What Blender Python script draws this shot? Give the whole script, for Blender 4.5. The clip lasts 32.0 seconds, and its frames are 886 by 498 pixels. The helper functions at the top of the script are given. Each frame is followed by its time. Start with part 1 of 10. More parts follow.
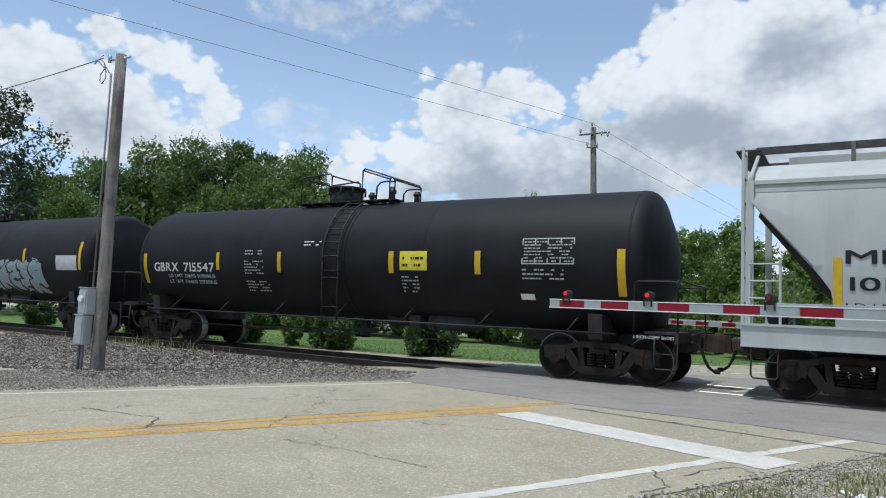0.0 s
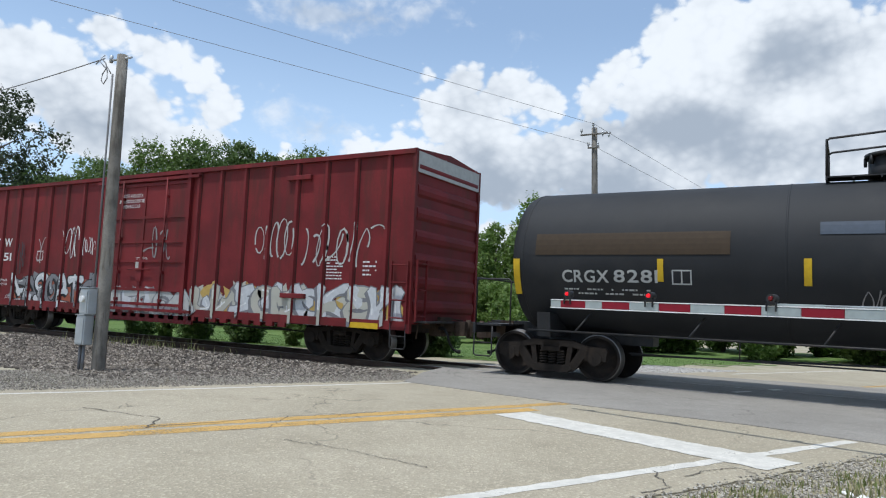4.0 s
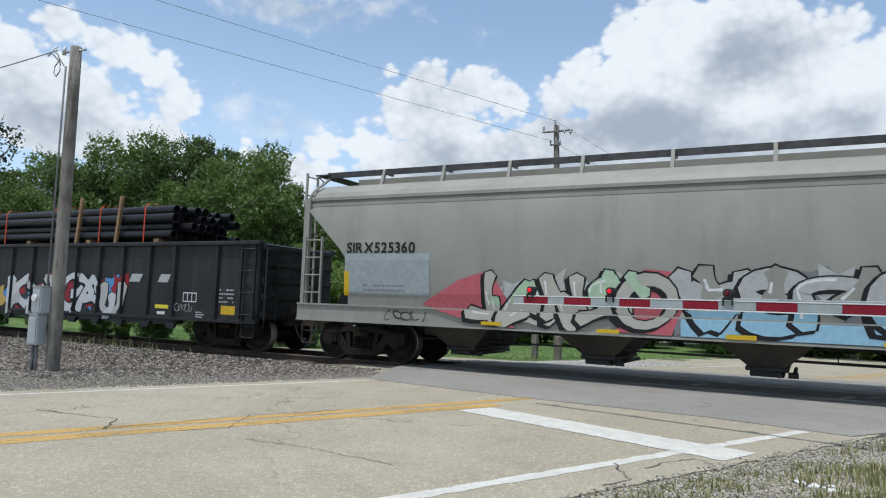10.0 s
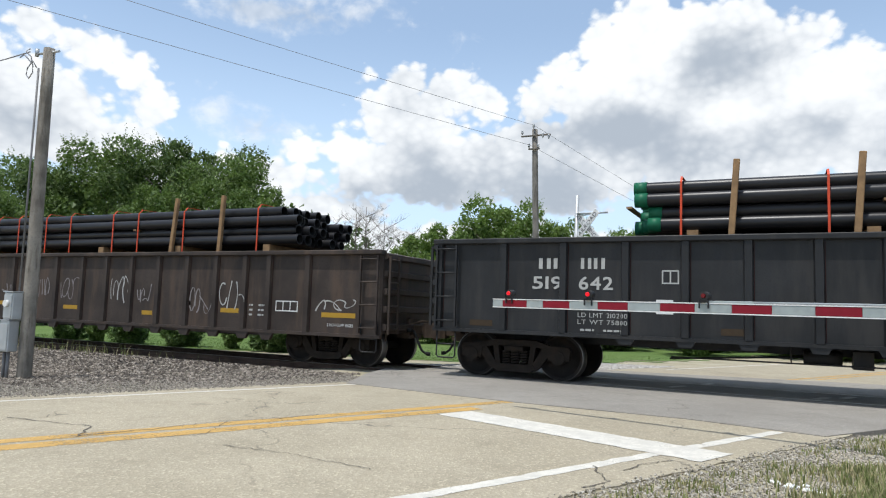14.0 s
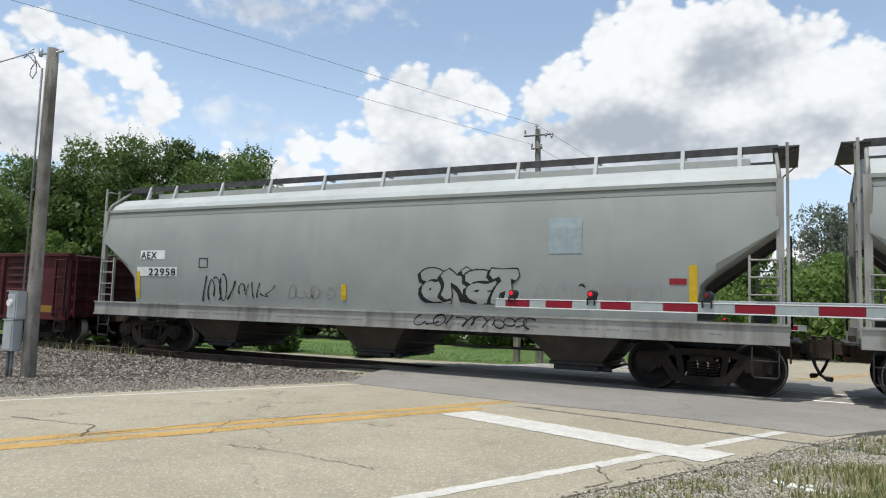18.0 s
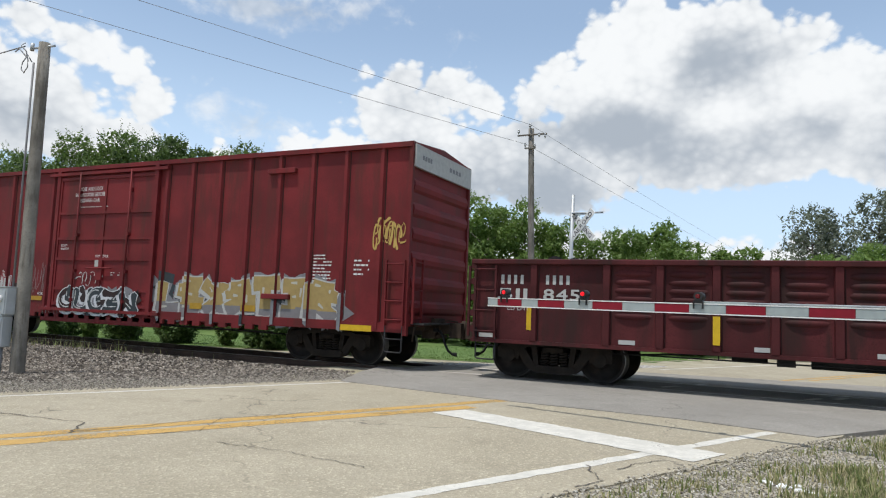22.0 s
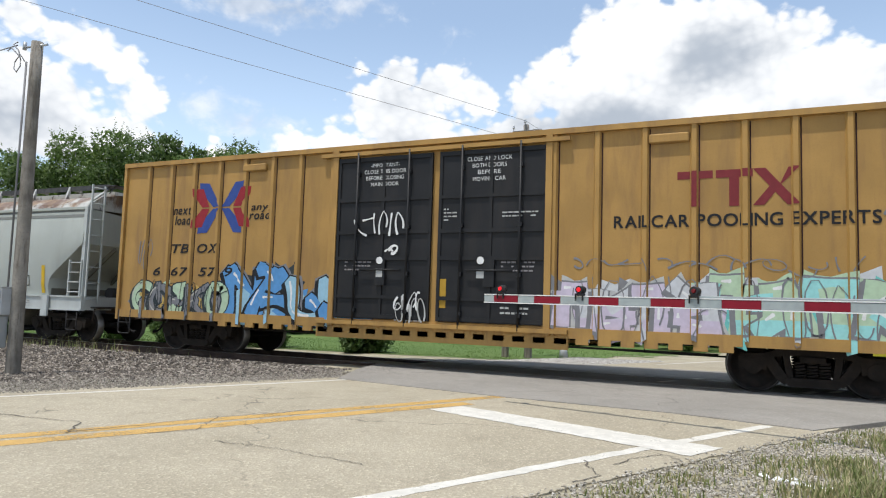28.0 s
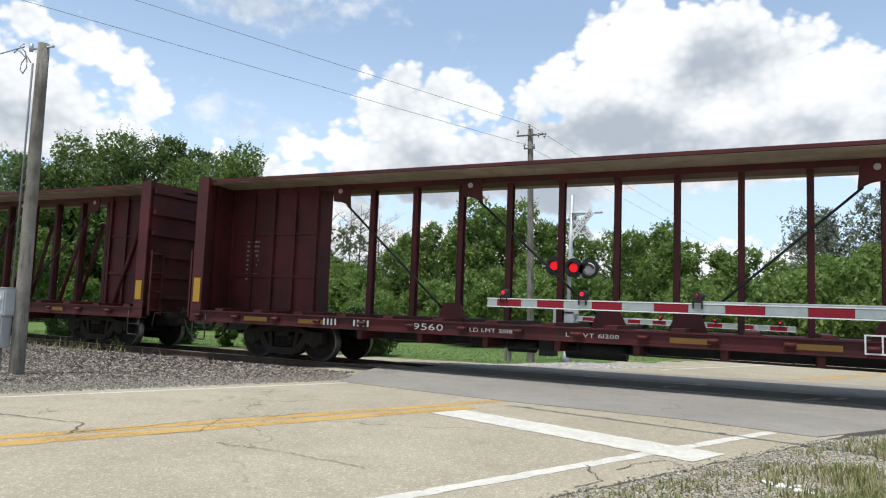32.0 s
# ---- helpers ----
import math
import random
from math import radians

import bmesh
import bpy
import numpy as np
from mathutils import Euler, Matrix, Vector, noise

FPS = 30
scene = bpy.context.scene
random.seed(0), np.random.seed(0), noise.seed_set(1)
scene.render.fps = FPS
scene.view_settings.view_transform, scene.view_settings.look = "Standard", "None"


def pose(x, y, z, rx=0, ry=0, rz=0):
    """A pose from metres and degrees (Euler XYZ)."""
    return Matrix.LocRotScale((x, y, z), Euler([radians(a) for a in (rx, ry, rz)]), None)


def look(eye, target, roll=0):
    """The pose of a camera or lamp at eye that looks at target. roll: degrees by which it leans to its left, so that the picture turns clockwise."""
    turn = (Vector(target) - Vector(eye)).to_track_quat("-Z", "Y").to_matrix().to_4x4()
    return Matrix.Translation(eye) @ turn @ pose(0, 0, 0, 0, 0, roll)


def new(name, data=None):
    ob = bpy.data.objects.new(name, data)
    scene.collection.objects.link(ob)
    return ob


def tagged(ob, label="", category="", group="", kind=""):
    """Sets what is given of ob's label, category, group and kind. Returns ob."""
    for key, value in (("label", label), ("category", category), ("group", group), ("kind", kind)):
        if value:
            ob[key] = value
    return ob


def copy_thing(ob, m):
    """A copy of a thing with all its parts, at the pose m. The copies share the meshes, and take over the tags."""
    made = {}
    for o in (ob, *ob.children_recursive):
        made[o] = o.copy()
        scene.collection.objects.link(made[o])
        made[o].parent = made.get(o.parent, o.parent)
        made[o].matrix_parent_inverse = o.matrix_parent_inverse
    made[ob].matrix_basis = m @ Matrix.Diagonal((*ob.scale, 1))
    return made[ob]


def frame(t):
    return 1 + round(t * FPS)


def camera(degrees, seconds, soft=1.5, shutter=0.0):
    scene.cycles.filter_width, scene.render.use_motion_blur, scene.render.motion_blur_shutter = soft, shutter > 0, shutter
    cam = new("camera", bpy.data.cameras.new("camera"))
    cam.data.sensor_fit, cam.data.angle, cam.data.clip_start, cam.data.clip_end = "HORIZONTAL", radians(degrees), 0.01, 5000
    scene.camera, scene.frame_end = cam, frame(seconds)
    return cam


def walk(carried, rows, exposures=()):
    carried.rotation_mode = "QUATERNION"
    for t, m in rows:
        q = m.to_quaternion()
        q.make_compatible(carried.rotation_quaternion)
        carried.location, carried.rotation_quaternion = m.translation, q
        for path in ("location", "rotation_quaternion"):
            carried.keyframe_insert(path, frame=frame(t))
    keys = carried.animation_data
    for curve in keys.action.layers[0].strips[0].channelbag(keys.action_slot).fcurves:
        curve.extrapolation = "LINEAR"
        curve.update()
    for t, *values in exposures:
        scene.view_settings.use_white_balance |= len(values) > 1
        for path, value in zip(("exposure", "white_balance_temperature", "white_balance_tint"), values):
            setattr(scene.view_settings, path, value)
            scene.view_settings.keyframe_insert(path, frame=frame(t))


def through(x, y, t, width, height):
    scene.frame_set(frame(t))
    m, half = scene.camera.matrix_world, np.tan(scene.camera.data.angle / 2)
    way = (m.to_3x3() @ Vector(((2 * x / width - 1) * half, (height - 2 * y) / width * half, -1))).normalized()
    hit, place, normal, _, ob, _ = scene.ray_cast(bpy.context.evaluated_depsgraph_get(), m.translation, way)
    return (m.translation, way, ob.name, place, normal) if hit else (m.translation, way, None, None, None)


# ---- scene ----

# ---------------------------------------------------------------- camera
cam = camera(65.05, 32.0, soft=1.15)
EYE = (0.0, -14.573, 1.339)


def aim(yaw, pitch, roll):
    """Pose of the hand-held camera: yaw to the left of +y, pitch up, roll."""
    return Matrix.Translation(EYE) @ pose(0, 0, 0, 90 + pitch, 0, yaw) @ pose(0, 0, 0, 0, 0, roll)


walk(cam, [(t, aim(a, b, c)) for t, a, b, c in (
    (0, 30.73, 4.83, 2.47), (0.5, 30.78, 4.79, 2.56), (1, 30.81, 4.79, 2.89), (1.5, 30.76, 4.80, 2.78), (2, 30.70, 4.86,
    2.57), (2.5, 30.65, 4.90, 2.48), (3, 30.77, 4.89, 2.40), (3.5, 30.98, 4.88, 2.57), (5.5, 29.15, 4.55, 2.00), (6, 28.50,
    4.46, 2.00), (6.5, 27.96, 4.42, 2.24), (7, 27.71, 4.42, 2.18), (7.5, 27.62, 4.48, 2.04), (8, 27.65, 4.54, 1.77), (8.5,
    27.77, 4.61, 1.66), (9, 27.86, 4.67, 1.91), (9.5, 27.84, 4.70, 2.03), (10, 27.79, 4.69, 2.11), (10.5, 27.56, 4.73,
    2.16), (11, 27.30, 4.78, 2.32), (11.5, 26.95, 4.89, 2.53), (12, 26.60, 4.94, 2.60), (12.5, 26.27, 5.00, 2.22), (13,
    26.14, 5.04, 1.93), (13.5, 26.16, 5.04, 1.94), (14, 26.08, 5.06, 1.85), (14.5, 26.08, 5.02, 1.71), (16.5, 26.20, 4.98,
    2.20), (17, 26.27, 5.00, 2.20), (17.5, 26.27, 5.02, 2.03), (18, 26.31, 5.03, 1.88), (18.5, 26.32, 4.96, 1.85), (19,
    26.30, 4.98, 1.79), (19.5, 26.31, 4.97, 1.88), (20, 26.22, 4.97, 2.28), (20.5, 26.10, 4.94, 2.48), (21, 25.94, 4.96,
    2.51), (21.5, 25.76, 4.94, 2.41), (22, 25.70, 4.95, 2.28), (22.5, 25.71, 4.93, 2.14), (23, 25.73, 4.90, 1.99), (23.5,
    25.83, 4.88, 2.03), (24, 25.92, 4.79, 2.25), (24.5, 25.93, 4.79, 2.34), (25, 25.95, 4.78, 2.33), (25.5, 25.97, 4.79,
    2.46), (27.5, 25.52, 4.72, 1.73), (28, 25.36, 4.70, 1.81), (28.5, 25.39, 4.74, 2.00), (29, 25.40, 4.78, 2.04), (29.5,
    25.41, 4.79, 2.17), (30, 25.44, 4.89, 2.25), (30.5, 25.48, 4.89, 2.15), (31, 25.52, 4.94, 2.01), (31.5, 25.55, 4.96,
    2.05), (32, 25.65, 4.98, 2.21))],
    exposures=((0.0, -0.1, 5980, 8), (3.0, -0.05, 5980, 8), (5.0, 0.1, 6150, 9), (6.0, 0.15, 6200, 9), (9.0, -0.05, 6050, 8), (12.0, 0.05, 6100, 8),
               (13.5, 0.2, 6350, 9), (17.0, 0.1, 6450, 9), (20.0, 0.05, 6450, 9), (22.0, 0.05, 6450, 9), (25.0, 0.35, 6500, 10), (28.5, 0.2, 6450, 10),
               (30.5, 0.05, 6450, 9), (32.0, 0.2, 6450, 9)))

# ---------------------------------------------------------------- light
SUN_DIR = Vector((-0.13, -0.29, 1.0)).normalized()
world = bpy.data.worlds.new("sky")
scene.world = world
world.use_nodes = True


def build_sky():
    """Clear summer sky with cumulus: cloud banks by bearing and height, torn up by noise, white above and grey below."""
    nt = world.node_tree
    ns, ls = nt.nodes, nt.links

    def calc_w(op, a, b=0.0, c=None):
        n = ns.new("ShaderNodeMath")
        n.operation = op
        for k, v in enumerate((a, b) if c is None else (a, b, c)):
            if isinstance(v, bpy.types.NodeSocket):
                ls.new(v, n.inputs[k])
            else:
                n.inputs[k].default_value = v
        return n.outputs[0]

    def step_w(v, lo, hi):
        n = ns.new("ShaderNodeMapRange")
        n.interpolation_type = "SMOOTHSTEP"
        ls.new(v, n.inputs[0])
        n.inputs[1].default_value, n.inputs[2].default_value = lo, hi
        return n.outputs[0]

    sky = ns.new("ShaderNodeTexSky")
    sky.sky_type, sky.sun_disc = "NISHITA", False
    sky.sun_elevation = math.asin(SUN_DIR.z)
    sky.sun_rotation = math.atan2(SUN_DIR.x, SUN_DIR.y)
    sky.air_density, sky.dust_density, sky.ozone_density = 1.0, 0.6, 1.3
    way = ns.new("ShaderNodeTexCoord").outputs["Generated"]
    xyz = ns.new("ShaderNodeSeparateXYZ")
    ls.new(way, xyz.inputs[0])
    az = calc_w("MULTIPLY", calc_w("ARCTAN2", xyz.outputs[0], xyz.outputs[1]), 57.296)
    el = calc_w("MULTIPLY", calc_w("ARCSINE", xyz.outputs[2]), 57.296)

    def noise_w(sx, sy, scale, fine, rough=0.55, warp=0.0):
        co = ns.new("ShaderNodeCombineXYZ")
        ls.new(calc_w("MULTIPLY", az, sx), co.inputs[0])
        ls.new(calc_w("MULTIPLY", el, sy), co.inputs[1])
        n = ns.new("ShaderNodeTexNoise")
        n.inputs["Scale"].default_value, n.inputs["Detail"].default_value, n.inputs["Roughness"].default_value = scale, fine, rough
        n.inputs["Distortion"].default_value = warp
        ls.new(co.outputs[0], n.inputs["Vector"])
        v = ns.new("ShaderNodeTexVoronoi")
        v.feature = "SMOOTH_F1"
        v.inputs["Scale"].default_value, v.inputs["Smoothness"].default_value = scale * 2.6, 0.25
        ls.new(co.outputs[0], v.inputs["Vector"])
        return calc_w("SUBTRACT", n.outputs[0], 0.5), calc_w("SUBTRACT", 0.4, v.outputs["Distance"])

    def spread(bank, lift, power=0.5):
        """How far inside the nearest edge of a bank of round heaps, in degrees; outside it is negative."""
        e = calc_w("ADD", el, lift)
        total = None
        for a0, e0, ra, re in bank:
            q = calc_w("ADD", calc_w("POWER", calc_w("ABSOLUTE", calc_w("DIVIDE", calc_w("SUBTRACT", az, a0), ra)), 2.0),
                       calc_w("POWER", calc_w("ABSOLUTE", calc_w("DIVIDE", calc_w("SUBTRACT", e, e0), re)), 2.0))
            d = calc_w("MULTIPLY", calc_w("SUBTRACT", 1.0, calc_w("POWER", q, power)), min(ra, re))
            total = d if total is None else calc_w("SMOOTH_MAX", total, d, 0.5)
        return total

    (soft, heap), (torn, puff) = noise_w(0.1, 0.13, 1.5, 4, 0.5, 0.2), noise_w(0.1, 0.13, 4.6, 6, 0.58, 0.3)
    billow = calc_w("ADD", calc_w("ADD", calc_w("MULTIPLY", soft, 2.2), calc_w("MULTIPLY", heap, 1.1)), calc_w("ADD", calc_w("MULTIPLY", torn, 1.7), calc_w("MULTIPLY", puff, 0.8)))
    in_view = calc_w("MULTIPLY", step_w(calc_w("ABSOLUTE", calc_w("ADD", az, 27.0)), 52, 42), step_w(el, 33, 27))
    wild = calc_w("SUBTRACT", calc_w("MULTIPLY", soft, 16.0), calc_w("ADD", 0.6, calc_w("MULTIPLY", in_view, 30.0)))

    def field(lift):
        total = wild
        for bank in (LEFT_BANK, LOW_BANK, MID_BANK, BIG_BANK):
            total = calc_w("MAXIMUM", total, spread(bank, lift))
        return calc_w("ADD", total, billow)

    here, above = field(0.0), field(2.2)
    wisps = calc_w("MULTIPLY", step_w(calc_w("ADD", spread(WISPS, 0.0), calc_w("MULTIPLY", calc_w("ADD", torn, soft), 5.0)), -0.6, 1.6), 0.62)
    cover = calc_w("MAXIMUM", step_w(here, -0.15, 0.5), wisps)
    grey = calc_w("ADD", calc_w("MULTIPLY", step_w(calc_w("SUBTRACT", above, calc_w("MULTIPLY", billow, 0.4)), 0.2, 4.5), 0.5), calc_w("MULTIPLY", soft, 1.3))
    grey = calc_w("ADD", grey, calc_w("ADD", calc_w("MULTIPLY", torn, -0.8), calc_w("MULTIPLY", puff, -0.35)))
    for a0, e0, ra, re, w in GREY:
        q = calc_w("ADD", calc_w("POWER", calc_w("ABSOLUTE", calc_w("DIVIDE", calc_w("SUBTRACT", az, a0), ra)), 2.0),
                   calc_w("POWER", calc_w("ABSOLUTE", calc_w("DIVIDE", calc_w("SUBTRACT", el, e0), re)), 2.0))
        grey = calc_w("ADD", grey, calc_w("MULTIPLY", calc_w("EXPONENT", calc_w("MULTIPLY", q, -1.0)), w))
    shade = step_w(grey, -0.22, 1.1)
    veil = calc_w("ADD", calc_w("MULTIPLY", step_w(el, 24, 5), 0.55), 0.3)
    cloud = ns.new("ShaderNodeMix")
    cloud.data_type = "RGBA"
    ls.new(shade, cloud.inputs[0])
    cloud.inputs[6].default_value, cloud.inputs[7].default_value = (7.0, 7.1, 7.2, 1), (3.2, 3.58, 4.1, 1)
    mist = ns.new("ShaderNodeMix")
    mist.data_type = "RGBA"
    ls.new(veil, mist.inputs[0])
    ls.new(sky.outputs[0], mist.inputs[6])
    mist.inputs[7].default_value = (5.0, 6.4, 8.1, 1)
    mix = ns.new("ShaderNodeMix")
    mix.data_type = "RGBA"
    ls.new(cover, mix.inputs[0])
    ls.new(mist.outputs[2], mix.inputs[6])
    ls.new(cloud.outputs[2], mix.inputs[7])
    ls.new(mix.outputs[2], ns["Background"].inputs[0])
    ns["Background"].inputs[1].default_value = 0.13


# cloud banks, heap by heap: bearing, height, half width, half height in degrees
LEFT_BANK = ((-62.2, 16.3, 4.8, 2.5), (-58.4, 18.9, 2.6, 1.2), (-58.0, 14.5, 5.9, 2.9), (-53.7, 17.9, 3.2, 1.9), (-50.9, 16.9, 1.6, 2.0), (-49.3, 14.7, 2.1, 2.1),
             (-55.3, 11.7, 9.5, 2.4), (-64.9, 14.2, 3.5, 4.6))
LOW_BANK = ((-38.1, 12.5, 2.2, 1.7), (-35.0, 12.9, 2.4, 1.8), (-40.0, 10.4, 4.9, 1.8), (-43.2, 11.2, 2.0, 1.3), (-33.2, 11.3, 2.8, 2.5), (-37.2, 7.8, 9.0, 1.8),
            (-47.3, 8.9, 8.2, 2.6), (-30, 4, 40, 3.5))
MID_BANK = ((-33.0, 18.7, 1.2, 1.5), (-29.5, 18.4, 1.9, 1.8), (-25.4, 17.9, 2.8, 2.0), (-22.5, 16.6, 1.9, 2.2), (-29.1, 15.3, 6.1, 2.5), (-26.2, 11.5, 9.4, 3.4), (-31.5, 16.3, 2.8, 1.8))
BIG_BANK = ((-16.5, 19.2, 2.3, 1.8), (-13.1, 21.4, 2.2, 2.8), (-10.2, 22.6, 3.1, 3.3), (-18.8, 17.3, 2.6, 2.1), (-11.4, 17.3, 6.6, 3.9), (-4.6, 20.1, 7.4, 4.4),
            (-3.8, 14.3, 13.2, 4.6), (3.8, 16.8, 6.0, 3.5), (-16.8, 12.1, 8.2, 4.1), (1.7, 20.5, 3.4, 1.7), (8.5, 14, 8, 5))
WISPS = ((-25.0, 22.0, 1.1, 0.7), (-41.6, 22.8, 5.8, 0.9), (-34.7, 23.9, 3.3, 1.0), (-45.3, 14.9, 1.3, 1.3), (-41.6, 13.8, 3.1, 1.2))
# grey bellies and bright crowns: bearing, height, half width, half height, weight
GREY = ((-12.8, 14.5, 6.7, 1.8, 0.9), (-3.0, 20.5, 4.4, 1.9, 0.5), (-5.4, 19.0, 2.5, 1.6, 0.35), (-28.0, 10.1, 8.0, 3.2, 0.6), (-57.9, 12.9, 5.2, 2.3, 0.4), (-16.8, 10.3, 9.1, 2.7, 0.4),
        (2.0, 13.8, 4.4, 1.6, 0.3), (-38.0, 22.8, 6.0, 1.1, 0.5), (-41.1, 14.1, 3.1, 1.3, 0.35), (-11.0, 19.8, 4.0, 2.5, -0.5), (-35.6, 12.9, 3.7, 1.8, -0.5),
        (3.1, 16.9, 2.5, 1.9, -0.3), (-4.2, 15.6, 2.0, 1.3, -0.5), (-51.1, 17.7, 2.4, 2.4, -0.3))
build_sky()
sun = new("sun", bpy.data.lights.new("sun", "SUN"))
sun.data.energy, sun.data.angle, sun.data.color = 3.4, radians(1.0), (1.0, 0.965, 0.91)
sun.matrix_world = look(SUN_DIR * 50, (0, 0, 0))

# ---------------------------------------------------------------- materials
def nodes_of(name):
    m = bpy.data.materials.new(name)
    m.use_nodes = True
    nt = m.node_tree
    return m, nt, nt.nodes, nt.links, nt.nodes["Principled BSDF"]


def mixc(nt, fac, a, b):
    """Mix two colours; each of fac, a, b is a socket or a value."""
    n = nt.nodes.new("ShaderNodeMix")
    n.data_type = "RGBA"
    for k, v in ((0, fac), (6, a), (7, b)):
        if isinstance(v, bpy.types.NodeSocket):
            nt.links.new(v, n.inputs[k])
        else:
            n.inputs[k].default_value = v if k == 0 else (*v[:3], 1)
    return n.outputs[2]


def calc(nt, op, a, b=0.0, clamp=False):
    n = nt.nodes.new("ShaderNodeMath")
    n.operation, n.use_clamp = op, clamp
    for k, v in ((0, a), (1, b)):
        if isinstance(v, bpy.types.NodeSocket):
            nt.links.new(v, n.inputs[k])
        else:
            n.inputs[k].default_value = v
    return n.outputs[0]


def ramp(nt, v, lo, hi):
    """Smooth 0..1 as v goes from lo to hi."""
    n = nt.nodes.new("ShaderNodeMapRange")
    n.interpolation_type = "SMOOTHSTEP"
    nt.links.new(v, n.inputs[0])
    n.inputs[1].default_value, n.inputs[2].default_value = lo, hi
    return n.outputs[0]


def grain(nt, co, scale, detail=4, stretch=(1, 1, 1), rough=0.55, at=(0, 0, 0)):
    mp = nt.nodes.new("ShaderNodeMapping")
    mp.inputs["Scale"].default_value = stretch
    mp.inputs["Location"].default_value = at
    nt.links.new(co, mp.inputs[0])
    n = nt.nodes.new("ShaderNodeTexNoise")
    n.inputs["Scale"].default_value, n.inputs["Detail"].default_value = scale, detail
    n.inputs["Roughness"].default_value = rough
    nt.links.new(mp.outputs[0], n.inputs["Vector"])
    return n.outputs[0]


def coords(nt):
    return nt.nodes.new("ShaderNodeTexCoord").outputs["Object"]


def bumped(nt, bsdf, h, strength, distance=0.01):
    b = nt.nodes.new("ShaderNodeBump")
    b.inputs["Strength"].default_value, b.inputs["Distance"].default_value = strength, distance
    nt.links.new(h, b.inputs["Height"])
    nt.links.new(b.outputs[0], bsdf.inputs["Normal"])


def surface(name, col, rough=0.6, metal=0.0, var=0.18, scale=2.0, bump=0.15, bscale=60, dirt=None, dirt_amount=0.4,
            streak=True, dscale=3.0, spec=0.32):
    """A weathered surface: broad and fine variation of its colour, run-down stains of the dirt colour, fine relief."""
    m, nt, ns, ls, b = nodes_of(name)
    co = coords(nt)
    broad, fine = grain(nt, co, scale), grain(nt, co, bscale, 3)
    c = mixc(nt, ramp(nt, broad, 0.3, 0.7), [x * (1 - var) for x in col], [min(1, x * (1 + var)) for x in col])
    c = mixc(nt, calc(nt, "MULTIPLY", ramp(nt, fine, 0.45, 0.75), 0.35 * var / 0.18), c, [x * 0.7 for x in col])
    if dirt:
        s = grain(nt, co, dscale, 5, (1, 1, 0.16) if streak else (1, 1, 1), 0.6, (3, 1, 7))
        c = mixc(nt, calc(nt, "MULTIPLY", ramp(nt, s, 0.46, 0.72), dirt_amount), c, dirt)
    ls.new(c, b.inputs["Base Color"])
    b.inputs["Metallic"].default_value = metal
    b.inputs["Specular IOR Level"].default_value = spec
    r = mixc(nt, broad, [rough * 0.85] * 3, [min(1, rough * 1.15)] * 3)
    ls.new(r, b.inputs["Roughness"])
    bumped(nt, b, fine, bump, 0.004)
    return m


def plain(name, col, rough=0.6, metal=0.0, glow=0.0):
    m, nt, ns, ls, b = nodes_of(name)
    co = coords(nt)
    ls.new(mixc(nt, ramp(nt, grain(nt, co, 9), 0.3, 0.7), [x * 0.86 for x in col], col), b.inputs["Base Color"])
    b.inputs["Roughness"].default_value, b.inputs["Metallic"].default_value = rough, metal
    b.inputs["Specular IOR Level"].default_value = 0.25
    if glow:
        b.inputs["Emission Color"].default_value, b.inputs["Emission Strength"].default_value = (*col, 1), glow
    return m


M = {}
M["iron"] = surface("dark_truck_iron", (0.02, 0.016, 0.013), 0.85, 0.0, 0.35, 4, 0.3, 30, (0.045, 0.031, 0.021), 0.45, False, spec=0.2)
M["wheel"] = surface("rolled_wheel_steel", (0.016, 0.0135, 0.012), 0.72, 0.0, 0.3, 5, 0.15, 40, (0.05, 0.034, 0.024), 0.5, False, spec=0.2)
M["tread"] = surface("polished_wheel_tread", (0.2, 0.19, 0.18), 0.42, 1.0, 0.1, 6, 0.05)
M["black_tank"] = surface("black_tank_paint", (0.0095, 0.01, 0.0118), 0.62, 0, 0.3, 1.2, 0.05, 50, (0.019, 0.019, 0.021), 0.16, False, 1.2, spec=0.22)
M["grey_tank"] = surface("faded_black_tank_paint", (0.021, 0.022, 0.024), 0.66, 0, 0.2, 0.7, 0.04, 50, (0.042, 0.04, 0.038), 0.35, False, 1.1, spec=0.25)
M["black_steel"] = surface("black_painted_steel", (0.02, 0.02, 0.021), 0.55, 0, 0.3, 3, 0.1, 50, (0.07, 0.055, 0.045), 0.4)
M["red_box"] = surface("oxide_red_boxcar_paint", (0.153, 0.0178, 0.0195), 0.62, 0, 0.24, 0.8, 0.06, 45, (0.08, 0.022, 0.017), 0.75, spec=0.22)
M["red_old"] = surface("faded_red_boxcar_paint", (0.143, 0.0172, 0.019), 0.62, 0, 0.26, 0.8, 0.06, 45, (0.078, 0.026, 0.019), 0.75, spec=0.22)
M["brown_box"] = surface("brown_boxcar_paint", (0.14, 0.04, 0.026), 0.58, 0, 0.2, 0.8, 0.06, 45, (0.07, 0.033, 0.025), 0.5)
M["yellow_box"] = surface("mustard_yellow_boxcar_paint", (0.37, 0.215, 0.062), 0.55, 0, 0.12, 0.8, 0.05, 45, (0.22, 0.125, 0.05), 0.6)
M["red_gon"] = surface("weathered_red_gondola_paint", (0.072, 0.0145, 0.0155), 0.68, 0, 0.4, 0.9, 0.14, 40, (0.026, 0.0135, 0.0115), 0.8, spec=0.2)
